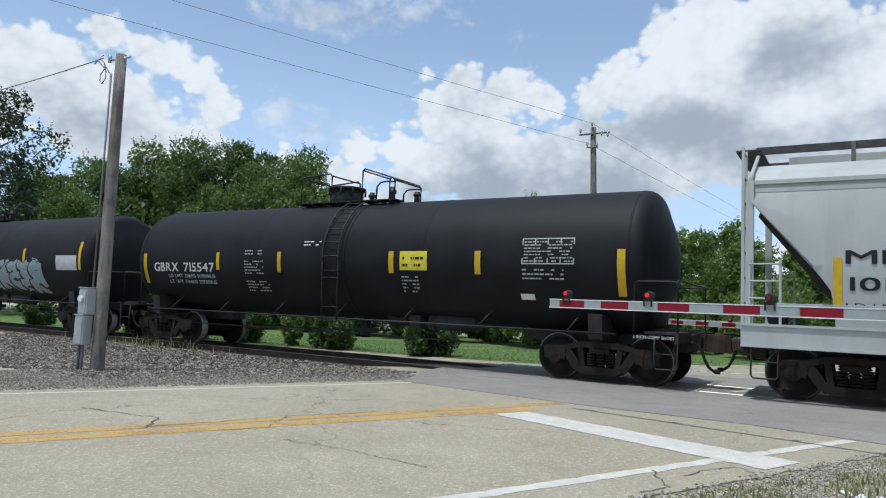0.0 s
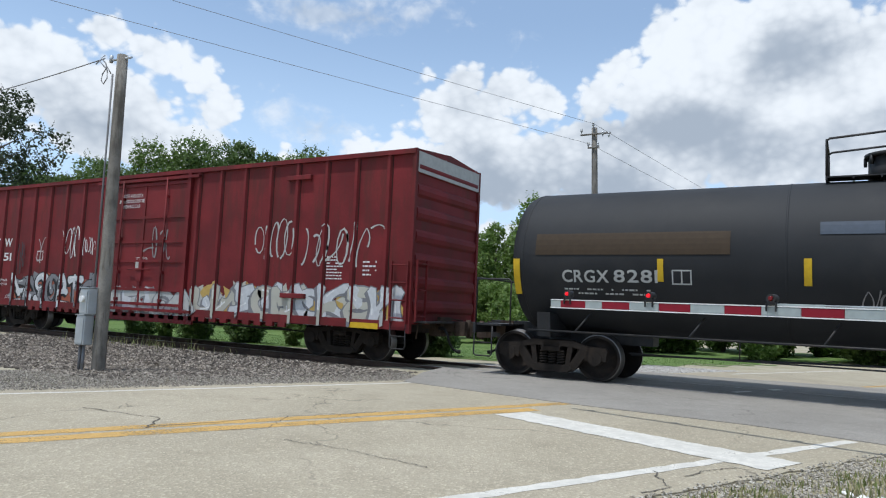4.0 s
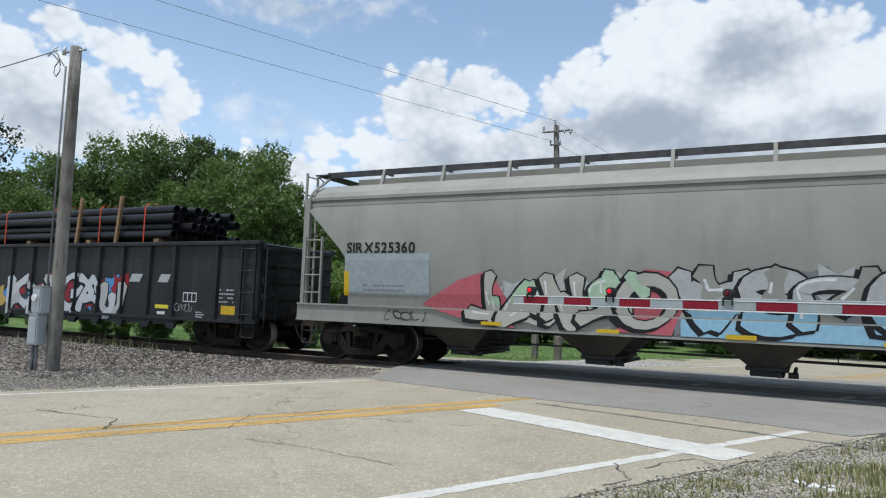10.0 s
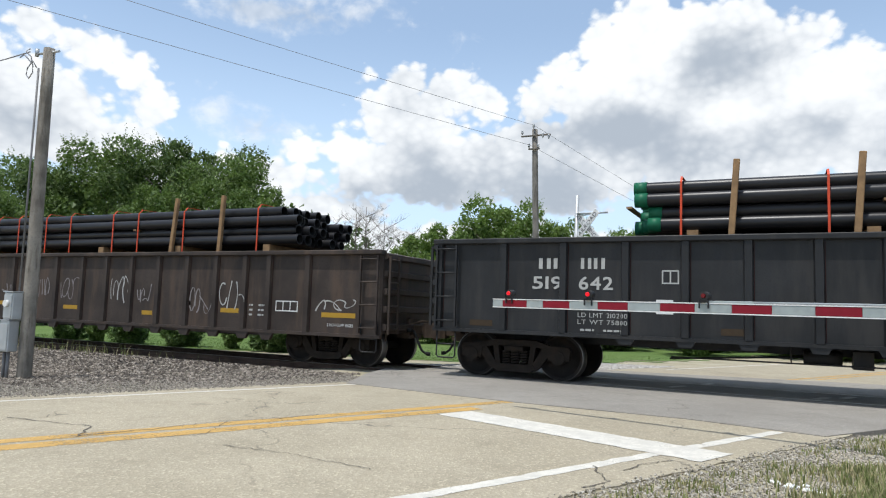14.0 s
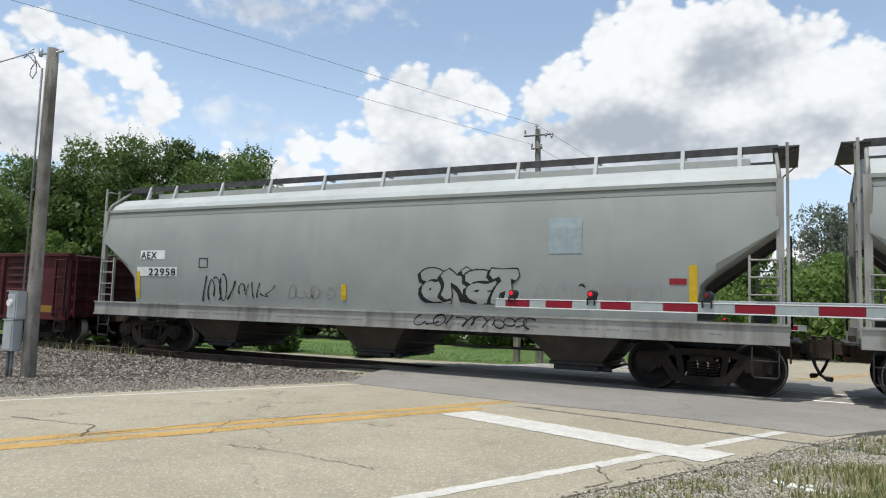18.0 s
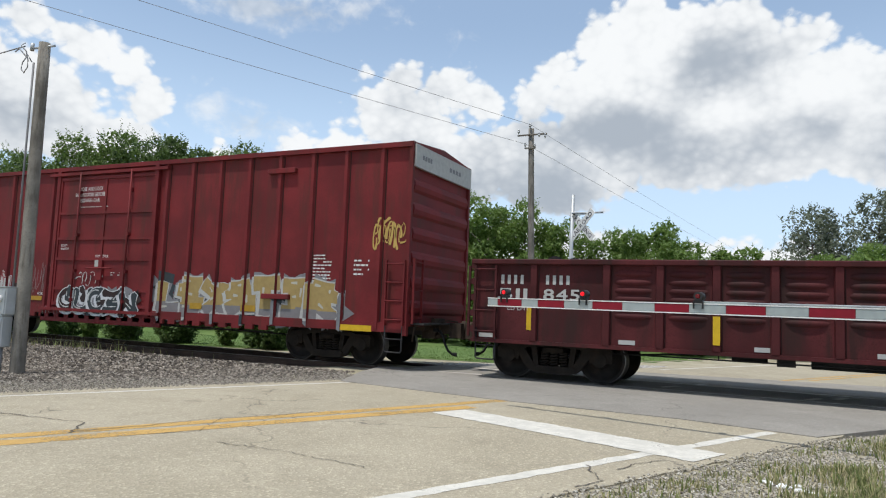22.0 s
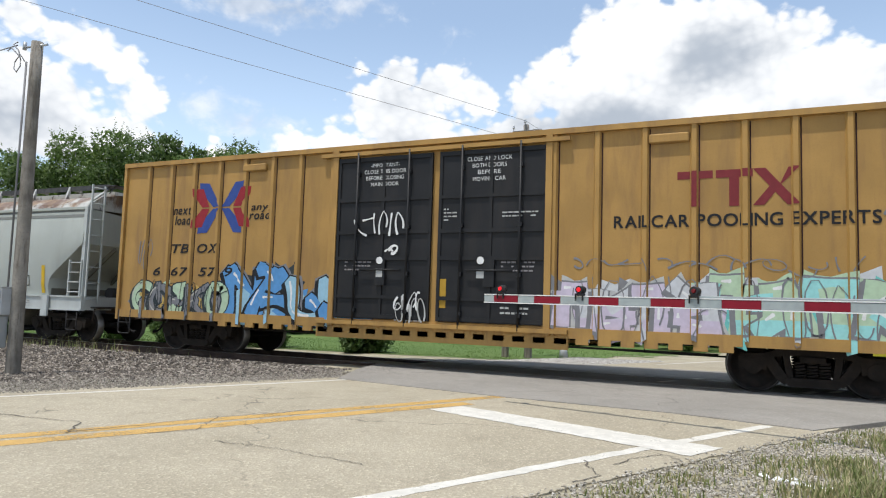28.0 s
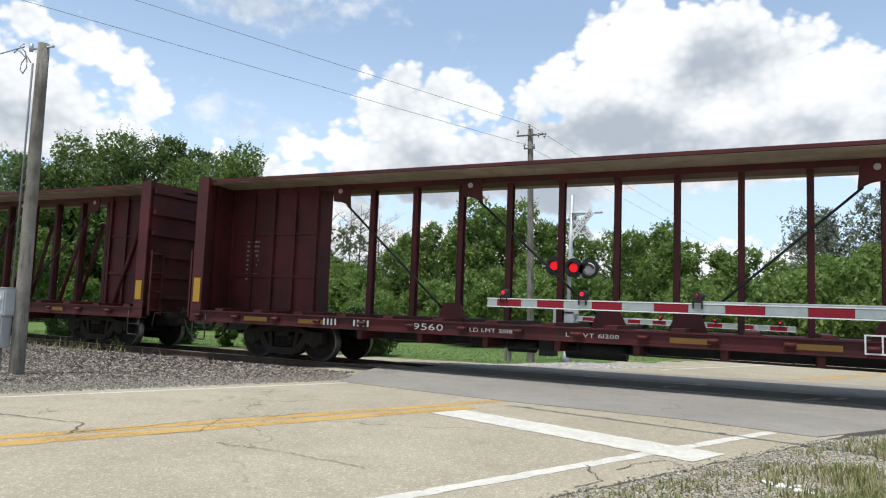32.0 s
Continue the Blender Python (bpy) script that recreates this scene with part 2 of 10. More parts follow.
M["red_beam"] = surface("maroon_flatcar_paint", (0.072, 0.012, 0.0125), 0.65, 0, 0.3, 1.2, 0.1, 40, (0.034, 0.018, 0.014), 0.65)
M["black_gon"] = surface("black_gondola_paint", (0.018, 0.0187, 0.02), 0.5, 0, 0.3, 1.1, 0.08, 40, (0.055, 0.05, 0.045), 0.4)
M["rusty_gon"] = surface("rusty_dark_gondola_paint", (0.045, 0.034, 0.028), 0.65, 0, 0.35, 1.1, 0.12, 40, (0.1, 0.065, 0.045), 0.6)
M["grey_hop"] = surface("light_grey_hopper_paint", (0.29, 0.282, 0.243), 0.55, 0, 0.08, 0.7, 0.04, 40, (0.2, 0.19, 0.165), 0.35)
M["cool_hop"] = surface("cool_grey_hopper_paint", (0.295, 0.31, 0.285), 0.52, 0, 0.08, 0.6, 0.04, 40, (0.27, 0.27, 0.24), 0.4)
M["pale_hop"] = surface("pale_grey_hopper_paint", (0.38, 0.4, 0.365), 0.52, 0, 0.07, 0.7, 0.04, 40, (0.28, 0.275, 0.245), 0.3)
M["white_hop"] = surface("white_grey_hopper_paint", (0.44, 0.46, 0.44), 0.52, 0, 0.07, 0.8, 0.04, 40, (0.32, 0.31, 0.28), 0.35)
# grime, with the shade below the car bodies darkened into the base colour
M["hop_under"] = surface("grimy_shade_dark_underside", (0.05, 0.043, 0.034), 0.75, 0, 0.3, 1.5, 0.15, 40, (0.04, 0.035, 0.03), 0.7)
M["tan_under"] = surface("tan_grimy_hopper_chute", (0.16, 0.155, 0.125), 0.7, 0, 0.25, 1.2, 0.12, 40, (0.09, 0.075, 0.06), 0.6)
M["dark_grate"] = surface("dark_walkway_grating", (0.07, 0.068, 0.066), 0.6, 0.4, 0.3, 6, 0.3, 70)
M["black_door"] = surface("black_door_paint", (0.012, 0.012, 0.013), 0.55, 0, 0.25, 1.5, 0.06, 45, (0.035, 0.03, 0.026), 0.3)
M["white"] = plain("white_stencil_paint", (0.72, 0.72, 0.7), 0.6)
M["dull_white"] = plain("dull_white_paint", (0.45, 0.45, 0.43), 0.65)
M["faint"] = plain("faint_chalk_paint", (0.26, 0.24, 0.24), 0.7)
M["black"] = plain("black_stencil_paint", (0.015, 0.015, 0.016), 0.55)
M["yellow"] = plain("yellow_reflective_tape", (0.62, 0.4, 0.02), 0.45)
M["label_yellow"] = plain("bright_yellow_label", (0.72, 0.62, 0.05), 0.5)
M["faded_gold"] = plain("faded_gold_tape", (0.17, 0.095, 0.022), 0.6)
M["tan_spray"] = plain("faded_tan_spray_paint", (0.19, 0.135, 0.09), 0.6)
M["underside"] = surface("pale_tan_underside", (0.3, 0.26, 0.2), 0.8, 0, 0.2, 1.5, 0.1, 40, (0.15, 0.11, 0.08), 0.5)
M["dirty_gold"] = plain("grimy_gold_tape", (0.27, 0.15, 0.02), 0.6)
M["ash"] = plain("ash_grey_spray_paint", (0.2, 0.19, 0.193), 0.55)
M["patch_red"] = plain("brown_red_touch_up_paint", (0.122, 0.04, 0.038), 0.6)
M["draft_iron"] = surface("rusty_draft_gear", (0.05, 0.036, 0.027), 0.85, 0, 0.35, 5, 0.3, 30, (0.11, 0.075, 0.05), 0.5, False, spec=0.2)
M["dull_gold"] = plain("dull_gold_spray_paint", (0.36, 0.26, 0.1), 0.55)
M["gold"] = plain("gold_spray_paint", (0.42, 0.25, 0.03), 0.55)
M["orange"] = plain("orange_strap", (0.6, 0.075, 0.03), 0.6)
M["wood"] = surface("sawn_timber", (0.26, 0.16, 0.08), 0.8, 0, 0.25, 5, 0.3, 40, (0.12, 0.08, 0.05), 0.5)
M["pipe"] = surface("black_coated_pipe", (0.014, 0.014, 0.016), 0.35, 0.1, 0.3, 2, 0.05, 40, (0.06, 0.05, 0.045), 0.4, False)
M["pipe_in"] = surface("pipe_bore", (0.01, 0.01, 0.01), 0.8, 0, 0.2, 3)
M["green_cap"] = plain("green_pipe_cap", (0.01, 0.12, 0.06), 0.5)
M["rubber"] = plain("black_rubber", (0.014, 0.014, 0.014), 0.7)
M["sky_blue"] = plain("pale_blue_spray_paint", (0.3, 0.5, 0.62), 0.55)
M["mid_blue"] = plain("blue_spray_paint", (0.1, 0.28, 0.55), 0.55)
M["teal"] = plain("teal_spray_paint", (0.16, 0.5, 0.46), 0.55)
M["aqua"] = plain("aqua_spray_paint", (0.3, 0.62, 0.6), 0.55)
M["rust_red"] = plain("brick_red_spray_paint", (0.33, 0.09, 0.05), 0.55)
M["pink_red"] = plain("red_pink_spray_paint", (0.5, 0.12, 0.14), 0.55)
M["silver"] = plain("silver_spray_paint", (0.55, 0.56, 0.57), 0.4)
M["smoke"] = plain("grey_spray_paint", (0.2, 0.2, 0.21), 0.55)
M["eave_grey"] = plain("grey_eave_band", (0.17, 0.175, 0.16), 0.6)
M["charcoal"] = plain("charcoal_spray_paint", (0.035, 0.045, 0.05), 0.55)
M["leafgreen"] = plain("green_spray_paint", (0.14, 0.3, 0.13), 0.55)
M["mint"] = plain("pale_green_spray_paint", (0.42, 0.55, 0.38), 0.55)
M["mustard"] = plain("mustard_spray_paint", (0.5, 0.34, 0.1), 0.55)
M["lilac"] = plain("pale_lilac_spray_paint", (0.55, 0.48, 0.58), 0.55)
M["cream"] = surface("cream_grey_paint", (0.43, 0.415, 0.35), 0.6, 0, 0.08, 1.5, 0.05)
M["logo_red"] = plain("logo_red_paint", (0.28, 0.02, 0.028), 0.5)
M["brand_blue"] = plain("logo_blue_paint", (0.035, 0.07, 0.26), 0.5)
M["emblem_maroon"] = plain("emblem_maroon_paint", (0.19, 0.026, 0.03), 0.5)
M["maroon_ink"] = plain("maroon_paint", (0.25, 0.02, 0.03), 0.5)
M["primer"] = plain("brown_primer_patch", (0.05, 0.033, 0.018), 0.6)
M["pale_panel"] = plain("pale_repaint_panel", (0.33, 0.365, 0.37), 0.55)
M["touch_up"] = plain("pale_touch_up_paint", (0.35, 0.37, 0.345), 0.55)
M["blue_grey"] = plain("blue_grey_patch", (0.3, 0.36, 0.37), 0.55)
M["stained_sill"] = surface("stained_cream_sill_paint", (0.4, 0.37, 0.28), 0.6, 0, 0.15, 1.2, 0.06, 40, (0.2, 0.13, 0.075), 0.6)
M["dirty_sill"] = surface("dirty_grey_sill_paint", (0.3, 0.295, 0.265), 0.6, 0, 0.18, 1.2, 0.06, 40, (0.12, 0.1, 0.08), 0.6)
# near-black for sheet joints, with the shadow beside each post put into the colour
M["seam_shade"] = plain("shade_dark_seam", (0.03, 0.011, 0.01), 0.8)
M["grime"] = surface("dark_rubbed_grime", (0.03, 0.018, 0.017), 0.8, 0, 0.4, 5, 0.1)
M["slate"] = plain("faded_slate_patch", (0.06, 0.075, 0.1), 0.6)
M["rust"] = surface("surface_rust", (0.17, 0.06, 0.025), 0.85, 0, 0.35, 2.5, 0.2, 40, (0.26, 0.13, 0.06), 0.6)


def rust_over_cream():
    """Cream hopper paint under brown rust that has run down from the eave to about two thirds of the height."""
    m, nt, ns, ls, b = nodes_of("rusted_cream_hopper_paint")
    co = coords(nt)
    xyz = ns.new("ShaderNodeSeparateXYZ")
    ls.new(co, xyz.inputs[0])
    run = grain(nt, co, 2.6, 5, (1, 1, 0.05), 0.7)
    blot = grain(nt, co, 1.4, 6, (1, 1, 0.7), 0.6, (5, 0, 2))
    z = calc(nt, "ADD", xyz.outputs[2], calc(nt, "MULTIPLY", calc(nt, "SUBTRACT", run, 0.5), 1.9))
    z = calc(nt, "ADD", z, calc(nt, "MULTIPLY", calc(nt, "SUBTRACT", blot, 0.5), 1.7))
    low = ramp(nt, z, 1.95, 2.3)
    tone = grain(nt, co, 3.0, 6, (1, 1, 0.12), 0.65, (1, 4, 0))
    rusty = mixc(nt, ramp(nt, tone, 0.35, 0.7), (0.075, 0.024, 0.013), (0.155, 0.066, 0.033))
    pale = mixc(nt, ramp(nt, grain(nt, co, 2.2, 5, (1, 1, 0.2)), 0.4, 0.75), (0.31, 0.3, 0.25), (0.22, 0.185, 0.14))
    ls.new(mixc(nt, low, pale, rusty), b.inputs["Base Color"])
    b.inputs["Roughness"].default_value = 0.72
    bumped(nt, b, grain(nt, co, 50, 4), 0.2, 0.004)
    return m


def rust_patches(name, base, spots, spread=0.55, weak=1.0, streaks=0.5):
    """Pale paint with rust stains in given stretches (x0, x1, z0, z1) of the side, each with a torn outline."""
    m, nt, ns, ls, b = nodes_of(name)
    co = coords(nt)
    xyz = ns.new("ShaderNodeSeparateXYZ")
    ls.new(co, xyz.inputs[0])
    torn = calc(nt, "SUBTRACT", grain(nt, co, 1.3, 8, (1, 1, 0.6), 0.72), 0.5)
    total = None
    for x0, x1, z0, z1 in spots:
        s = calc(nt, "MULTIPLY", ramp(nt, xyz.outputs[0], x0 - 1.0, x0 + 0.7), ramp(nt, xyz.outputs[0], x1 + 1.0, x1 - 0.7))
        s = calc(nt, "MULTIPLY", s, ramp(nt, xyz.outputs[2], z0 - 0.35, z0 + 0.3))
        s = calc(nt, "MULTIPLY", s, ramp(nt, xyz.outputs[2], z1 + 0.3, z1 - 0.25))
        total = s if total is None else calc(nt, "MAXIMUM", total, s)
    deep = calc(nt, "ADD", total, calc(nt, "MULTIPLY", torn, 4.2 * spread)) if total is not None else calc(nt, "MULTIPLY", torn, 2)
    mask = calc(nt, "MULTIPLY", ramp(nt, deep, 0.3, 0.95), weak)
    pits = ramp(nt, grain(nt, co, 7.5, 3, (1, 1, 0.5), 0.55, (9, 2, 4)), 0.625, 0.67)
    runs = ramp(nt, grain(nt, co, 3.2, 5, (1, 1, 0.07), 0.7, (2, 8, 1)), 0.58, 0.8)
    c = mixc(nt, ramp(nt, grain(nt, co, 0.9), 0.3, 0.7), [x * 0.93 for x in base], base)
    c = mixc(nt, calc(nt, "MULTIPLY", runs, streaks), c, (0.4, 0.3, 0.19))
    tone = mixc(nt, ramp(nt, grain(nt, co, 2.4, 6, (1, 1, 0.4), 0.6, (4, 4, 4)), 0.35, 0.65), (0.215, 0.125, 0.05), (0.098, 0.037, 0.014))
    c = mixc(nt, mask, c, tone)
    c = mixc(nt, calc(nt, "MULTIPLY", pits, 0.75 * weak), c, (0.05, 0.028, 0.02))
    ls.new(c, b.inputs["Base Color"])
    b.inputs["Roughness"].default_value = 0.6
    bumped(nt, b, grain(nt, co, 50, 4), 0.12, 0.004)
    return m


def dusted_tank():
    """Black tank paint with a pale dusty spill round the middle of the car."""
    m, nt, ns, ls, b = nodes_of("dusty_black_tank_paint")
    co = coords(nt)
    xyz = ns.new("ShaderNodeSeparateXYZ")
    ls.new(co, xyz.inputs[0])
    broad, fine = grain(nt, co, 0.9), grain(nt, co, 50, 3)
    c = mixc(nt, ramp(nt, broad, 0.3, 0.7), (0.0115, 0.012, 0.013), (0.018, 0.0185, 0.02))
    spill = calc(nt, "MULTIPLY", ramp(nt, calc(nt, "ABSOLUTE", calc(nt, "ADD", xyz.outputs[0], 0.3)), 2.4, 0.5), ramp(nt, xyz.outputs[2], 1.9, 3.0))
    cloud = ramp(nt, calc(nt, "ADD", grain(nt, co, 1.6, 5, (1, 1, 0.6), 0.6, (3, 2, 5)), calc(nt, "MULTIPLY", spill, 0.35)), 0.55, 0.95)
    ls.new(mixc(nt, calc(nt, "MULTIPLY", cloud, spill), c, (0.085, 0.083, 0.08)), b.inputs["Base Color"])
    b.inputs["Roughness"].default_value, b.inputs["Specular IOR Level"].default_value = 0.64, 0.2
    bumped(nt, b, fine, 0.05, 0.004)
    return m


M["dusty_tank"] = dusted_tank()
M["rust_cream"] = rust_over_cream()
M["rust_white"] = rust_patches("rust_stained_white_hopper_paint", (0.35, 0.355, 0.32),
                               ((-6.2, -4.2, 2.4, 3.5), (-3.2, -1.4, 2.4, 3.6), (1.2, 3.7, 2.3, 3.7), (5.0, 8.3, 2.1, 4.0),
                                (-8.2, 8.2, 3.5, 3.9), (-6.9, -5.6, 3.1, 3.9), (-0.4, 0.6, 2.9, 3.9)), 0.62, 1.0, 0.8)
M["rust_roof"] = rust_patches("rust_stained_roof_paint", (0.46, 0.46, 0.43), ((-9.2, 9.2, 3.8, 4.25),), 0.8, 0.9)

# ---------------------------------------------------------------- mesh helpers


SPLIT = {"door": "door_bar", "end_post": "end_post", "corner_post": "corner_post", "bearer": "bearer", "eave_bead": "eave_bead",
         "slope_stiffener": "slope_stiffener", "end_platform": "end_platform", "center_panel": "panel_rib", "deck": "deck_beam", "door_track": "door_track", "bulkhead_frame": "bulkhead_rib"}


def islands(bm):
    """The faces of each separate piece, largest piece first."""
    bm.verts.index_update()
    root = list(range(len(bm.verts)))

    def top(i):
        while root[i] != i:
            root[i] = root[root[i]]
            i = root[i]
        return i
    for f in bm.faces:
        a = top(f.verts[0].index)
        for v in f.verts[1:]:
            root[top(v.index)] = a
    out = {}
    for f in bm.faces:
        out.setdefault(top(f.verts[0].index), []).append(f)
    return sorted(out.values(), key=lambda fs: -sum(f.calc_area() for f in fs))


def part(name, bm, material, parent, label=""):
    if name in SPLIT:
        groups = islands(bm)
        if len(groups) > 1:
            first = None
            for fs in groups:
                t = bmesh.new()
                at = {}
                for f in fs:
                    for v in f.verts:
                        if v not in at:
                            at[v] = t.verts.new(v.co)
                for f in fs:
                    g = t.faces.new([at[v] for v in f.verts])
                    g.material_index, g.smooth = f.material_index, f.smooth
                inner = first is not None and SPLIT[name] != name
                ob = placed(SPLIT[name] if first else name, mesh_of(name, t, material), first if inner else parent, None, "" if first else label)
                first = first or ob
            bm.free()
            return first
    me = bpy.data.meshes.new(name)
    bm.to_mesh(me)
    bm.free()
    for m in material if isinstance(material, (list, tuple)) else [material]:
        me.materials.append(m)
    return placed(name, me, parent, None, label)


def placed(name, me, parent, m=None, label=""):
    ob = new(name, me)
    ob.parent = parent
    if m is not None:
        ob.matrix_basis = m
    if label:
        ob["label"] = label
    return ob


def mesh_of(name, bm, material):
    me = bpy.data.meshes.new(name)
    bm.to_mesh(me)
    bm.free()
    for m in material if isinstance(material, (list, tuple)) else [material]:
        me.materials.append(m)
    return me


def box(bm, x0, x1, y0, y1, z0, z1, mi=0):
    vs = [bm.verts.new((x, y, z)) for z in (z0, z1) for y in (y0, y1) for x in (x0, x1)]
    for f in ((0, 2, 3, 1), (4, 5, 7, 6), (0, 1, 5, 4), (1, 3, 7, 5), (3, 2, 6, 7), (2, 0, 4, 6)):
        bm.faces.new([vs[i] for i in f]).material_index = mi
    return vs


def soft_box(bm, x0, x1, y0, y1, z0, z1, r=0.01):
    """A box with bevelled edges."""
    t = bmesh.new()
    box(t, x0, x1, y0, y1, z0, z1)
    bmesh.ops.bevel(t, geom=t.edges[:], offset=r, segments=1, affect="EDGES")
    join(bm, t)


def join(bm, other, m=None):
    at = {}
    for v in other.verts:
        at[v] = bm.verts.new(m @ v.co if m else v.co)
    for f in other.faces:
        g = bm.faces.new([at[v] for v in f.verts])
        g.material_index, g.smooth = f.material_index, f.smooth
    other.free()


def prism(bm, poly, axis, lo, hi):
    """A polygon drawn across an axis and drawn out along it from lo to hi. axis x: (y, z), y: (x, z), z: (x, y)."""
    def at(p, d):
        return {"x": (d, p[0], p[1]), "y": (p[0], d, p[1]), "z": (p[0], p[1], d)}[axis]
    a = [bm.verts.new(at(p, lo)) for p in poly]
    b = [bm.verts.new(at(p, hi)) for p in poly]
    n = len(poly)
    bm.faces.new(a[::-1])
    bm.faces.new(b)
    for i in range(n):
        bm.faces.new((a[i], a[(i + 1) % n], b[(i + 1) % n], b[i]))


def rod(bm, p, q, r, n=8, r2=None, smooth=True):
    """A round bar from p to q."""
    p, q = Vector(p), Vector(q)
    turn = (q - p).to_track_quat("Z", "Y")
    rings = []
    for c, rr in ((p, r), (q, r if r2 is None else r2)):
        rings.append([bm.verts.new(c + turn @ Vector((rr * math.cos(a * math.tau / n), rr * math.sin(a * math.tau / n), 0)))
                      for a in range(n)])
    bm.faces.new(rings[0][::-1])
    bm.faces.new(rings[1])
    for i in range(n):
        bm.faces.new((rings[0][i], rings[0][(i + 1) % n], rings[1][(i + 1) % n], rings[1][i])).smooth = smooth


def tube(bm, pts, r, n=6):
    """A bent round bar through the points."""
    pts = [Vector(p) for p in pts]
    rings = []
    for i, p in enumerate(pts):
        d = (pts[min(i + 1, len(pts) - 1)] - pts[max(i - 1, 0)]).normalized()
        turn = d.to_track_quat("Z", "Y")
        rings.append([bm.verts.new(p + turn @ Vector((r * math.cos(a * math.tau / n), r * math.sin(a * math.tau / n), 0)))
                      for a in range(n)])
    bm.faces.new(rings[0][::-1])
    bm.faces.new(rings[-1])
    for a, b in zip(rings, rings[1:]):
        for i in range(n):
            bm.faces.new((a[i], a[(i + 1) % n], b[(i + 1) % n], b[i])).smooth = True


def lathe_x(bm, prof, n=32, zc=0.0, smooth=True):
    """A body of revolution about the x axis: (x, r) pairs."""
    rings = []
    for x, r in prof:
        rings.append([bm.verts.new((x, r * math.sin(a * math.tau / n), zc + r * math.cos(a * math.tau / n))) for a in range(n)])
    bm.faces.new(rings[0])
    bm.faces.new(rings[-1][::-1])
    for a, b in zip(rings, rings[1:]):
        for i in range(n):
            bm.faces.new((a[i], b[i], b[(i + 1) % n], a[(i + 1) % n])).smooth = smooth


GLYPHS = {}


def glyph(ch):
    """The outline of a character of the built-in font, filled, with a cap height of 1: points, faces, width."""
    if ch not in GLYPHS:
        cu = bpy.data.curves.new("glyph", "FONT")
        cu.body, cu.size, cu.resolution_u = ch, 1.0, 3
        ob = bpy.data.objects.new("glyph", cu)
        me = ob.to_mesh()
        k = 1 / 0.729
        vs = [(v.co.x * k, v.co.y * k) for v in me.vertices]
        fs = [tuple(p.vertices) for p in me.polygons]
        ob.to_mesh_clear()
        bpy.data.objects.remove(ob)
        bpy.data.curves.remove(cu)
        x0 = min((v[0] for v in vs), default=0)
        GLYPHS[ch] = ([(x - x0, z) for x, z in vs], fs, max((x - x0 for x, z in vs), default=0.3))
    return GLYPHS[ch]


def lettering(s, x0, x1, z0, z1, lean=0.0):
    """The string laid out to fill the given stretch: points and faces."""
    vs, fs, x = [], [], 0.0
    for ch in s:
        if ch == " ":
            x += 0.45
            continue
        gv, gf, w = glyph(ch)
        base = len(vs)
        vs += [(x + a + lean * b, b) for a, b in gv]
        fs += [tuple(base + i for i in f) for f in gf]
        x += w + 0.16
    sx, sz = (x1 - x0) / max(x - 0.16, 0.01), z1 - z0
    return [(x0 + a * sx, z0 + b * sz) for a, b in vs], fs


def bars(x0, x1, z0, z1, rows, seed=1, fill=0.75):
    """Rows of short bars that stand for small print."""
    rnd = random.Random(seed)
    vs, fs = [], []
    h = (z1 - z0) / rows
    for r in range(rows):
        z, x = z1 - (r + 0.8) * h, x0
        while x < x1 - 0.02:
            w = min(rnd.uniform(0.03, 0.11), x1 - x)
            b = len(vs)
            vs += [(x, z), (x + w, z), (x + w, z + h * 0.38), (x, z + h * 0.38)]
            fs.append((b, b + 1, b + 2, b + 3))
            x += w + 0.022
            if rnd.random() > fill:
                x += 0.15
    return vs, fs


def quad(x0, x1, z0, z1):
    return [(x0, z0), (x1, z0), (x1, z1), (x0, z1)], [(0, 1, 2, 3)]


def decal(name, shapes, car, surf, posts=(), depth=0.0, label="", zstep=0.0, cuts=()):
    """Paint on the near side of a car: shapes are (points, faces, material, layer). surf: y of the side, or a function of z.
    posts: stretches of x where the side stands out by depth, over which the paint runs too."""
    out, mats = bmesh.new(), []
    levels = sorted([0.1 * k for k in range(4, 46)] + list(cuts))
    depths = [surf(z) for z in levels] if callable(surf) else ()
    for vs, fs, m, layer in shapes:
        if m not in mats:
            mats.append(m)
        t = bmesh.new()
        pv = [t.verts.new((x, 0, z)) for x, z in vs]
        for f in fs:
            if len(set(f)) == len(f):
                try:
                    t.faces.new([pv[i] for i in f]).material_index = mats.index(m)
                except ValueError:
                    pass
        if zstep:
            lo, hi = min(z for x, z in vs), max(z for x, z in vs)
            for z in levels:
                if lo < z < hi:
                    bmesh.ops.bisect_plane(t, geom=t.verts[:] + t.edges[:] + t.faces[:], plane_co=(0, 0, z), plane_no=(0, 0, 1))
        lift = 0.004 + 0.0025 * layer
        lo, hi = min(x for x, z in vs), max(x for x, z in vs)
        for a, b in posts:
            if b > lo and a < hi and depth:
                c = t.copy()
                for co, no in (((a, 0, 0), (-1, 0, 0)), ((b, 0, 0), (1, 0, 0))):
                    bmesh.ops.bisect_plane(c, geom=c.verts[:] + c.edges[:] + c.faces[:], plane_co=co, plane_no=no, clear_outer=True)
                for v in c.verts:
                    v.co.y = surf - depth - lift
                join(out, c)
        for v in t.verts:
            v.co.y = (float(np.interp(v.co.z, levels, depths)) if depths else surf) - lift
        join(out, t)
    for f in out.faces:
        f.normal_update()
        if f.normal.y > 0:
            f.normal_flip()
    return part(name, out, [M[m] for m in mats], car, label)


def arc(cx, cz, rx, rz, a0, a1, n=9):
    return [(cx + rx * math.cos(radians(a0 + (a1 - a0) * k / n)), cz + rz * math.sin(radians(a0 + (a1 - a0) * k / n))) for k in range(n + 1)]


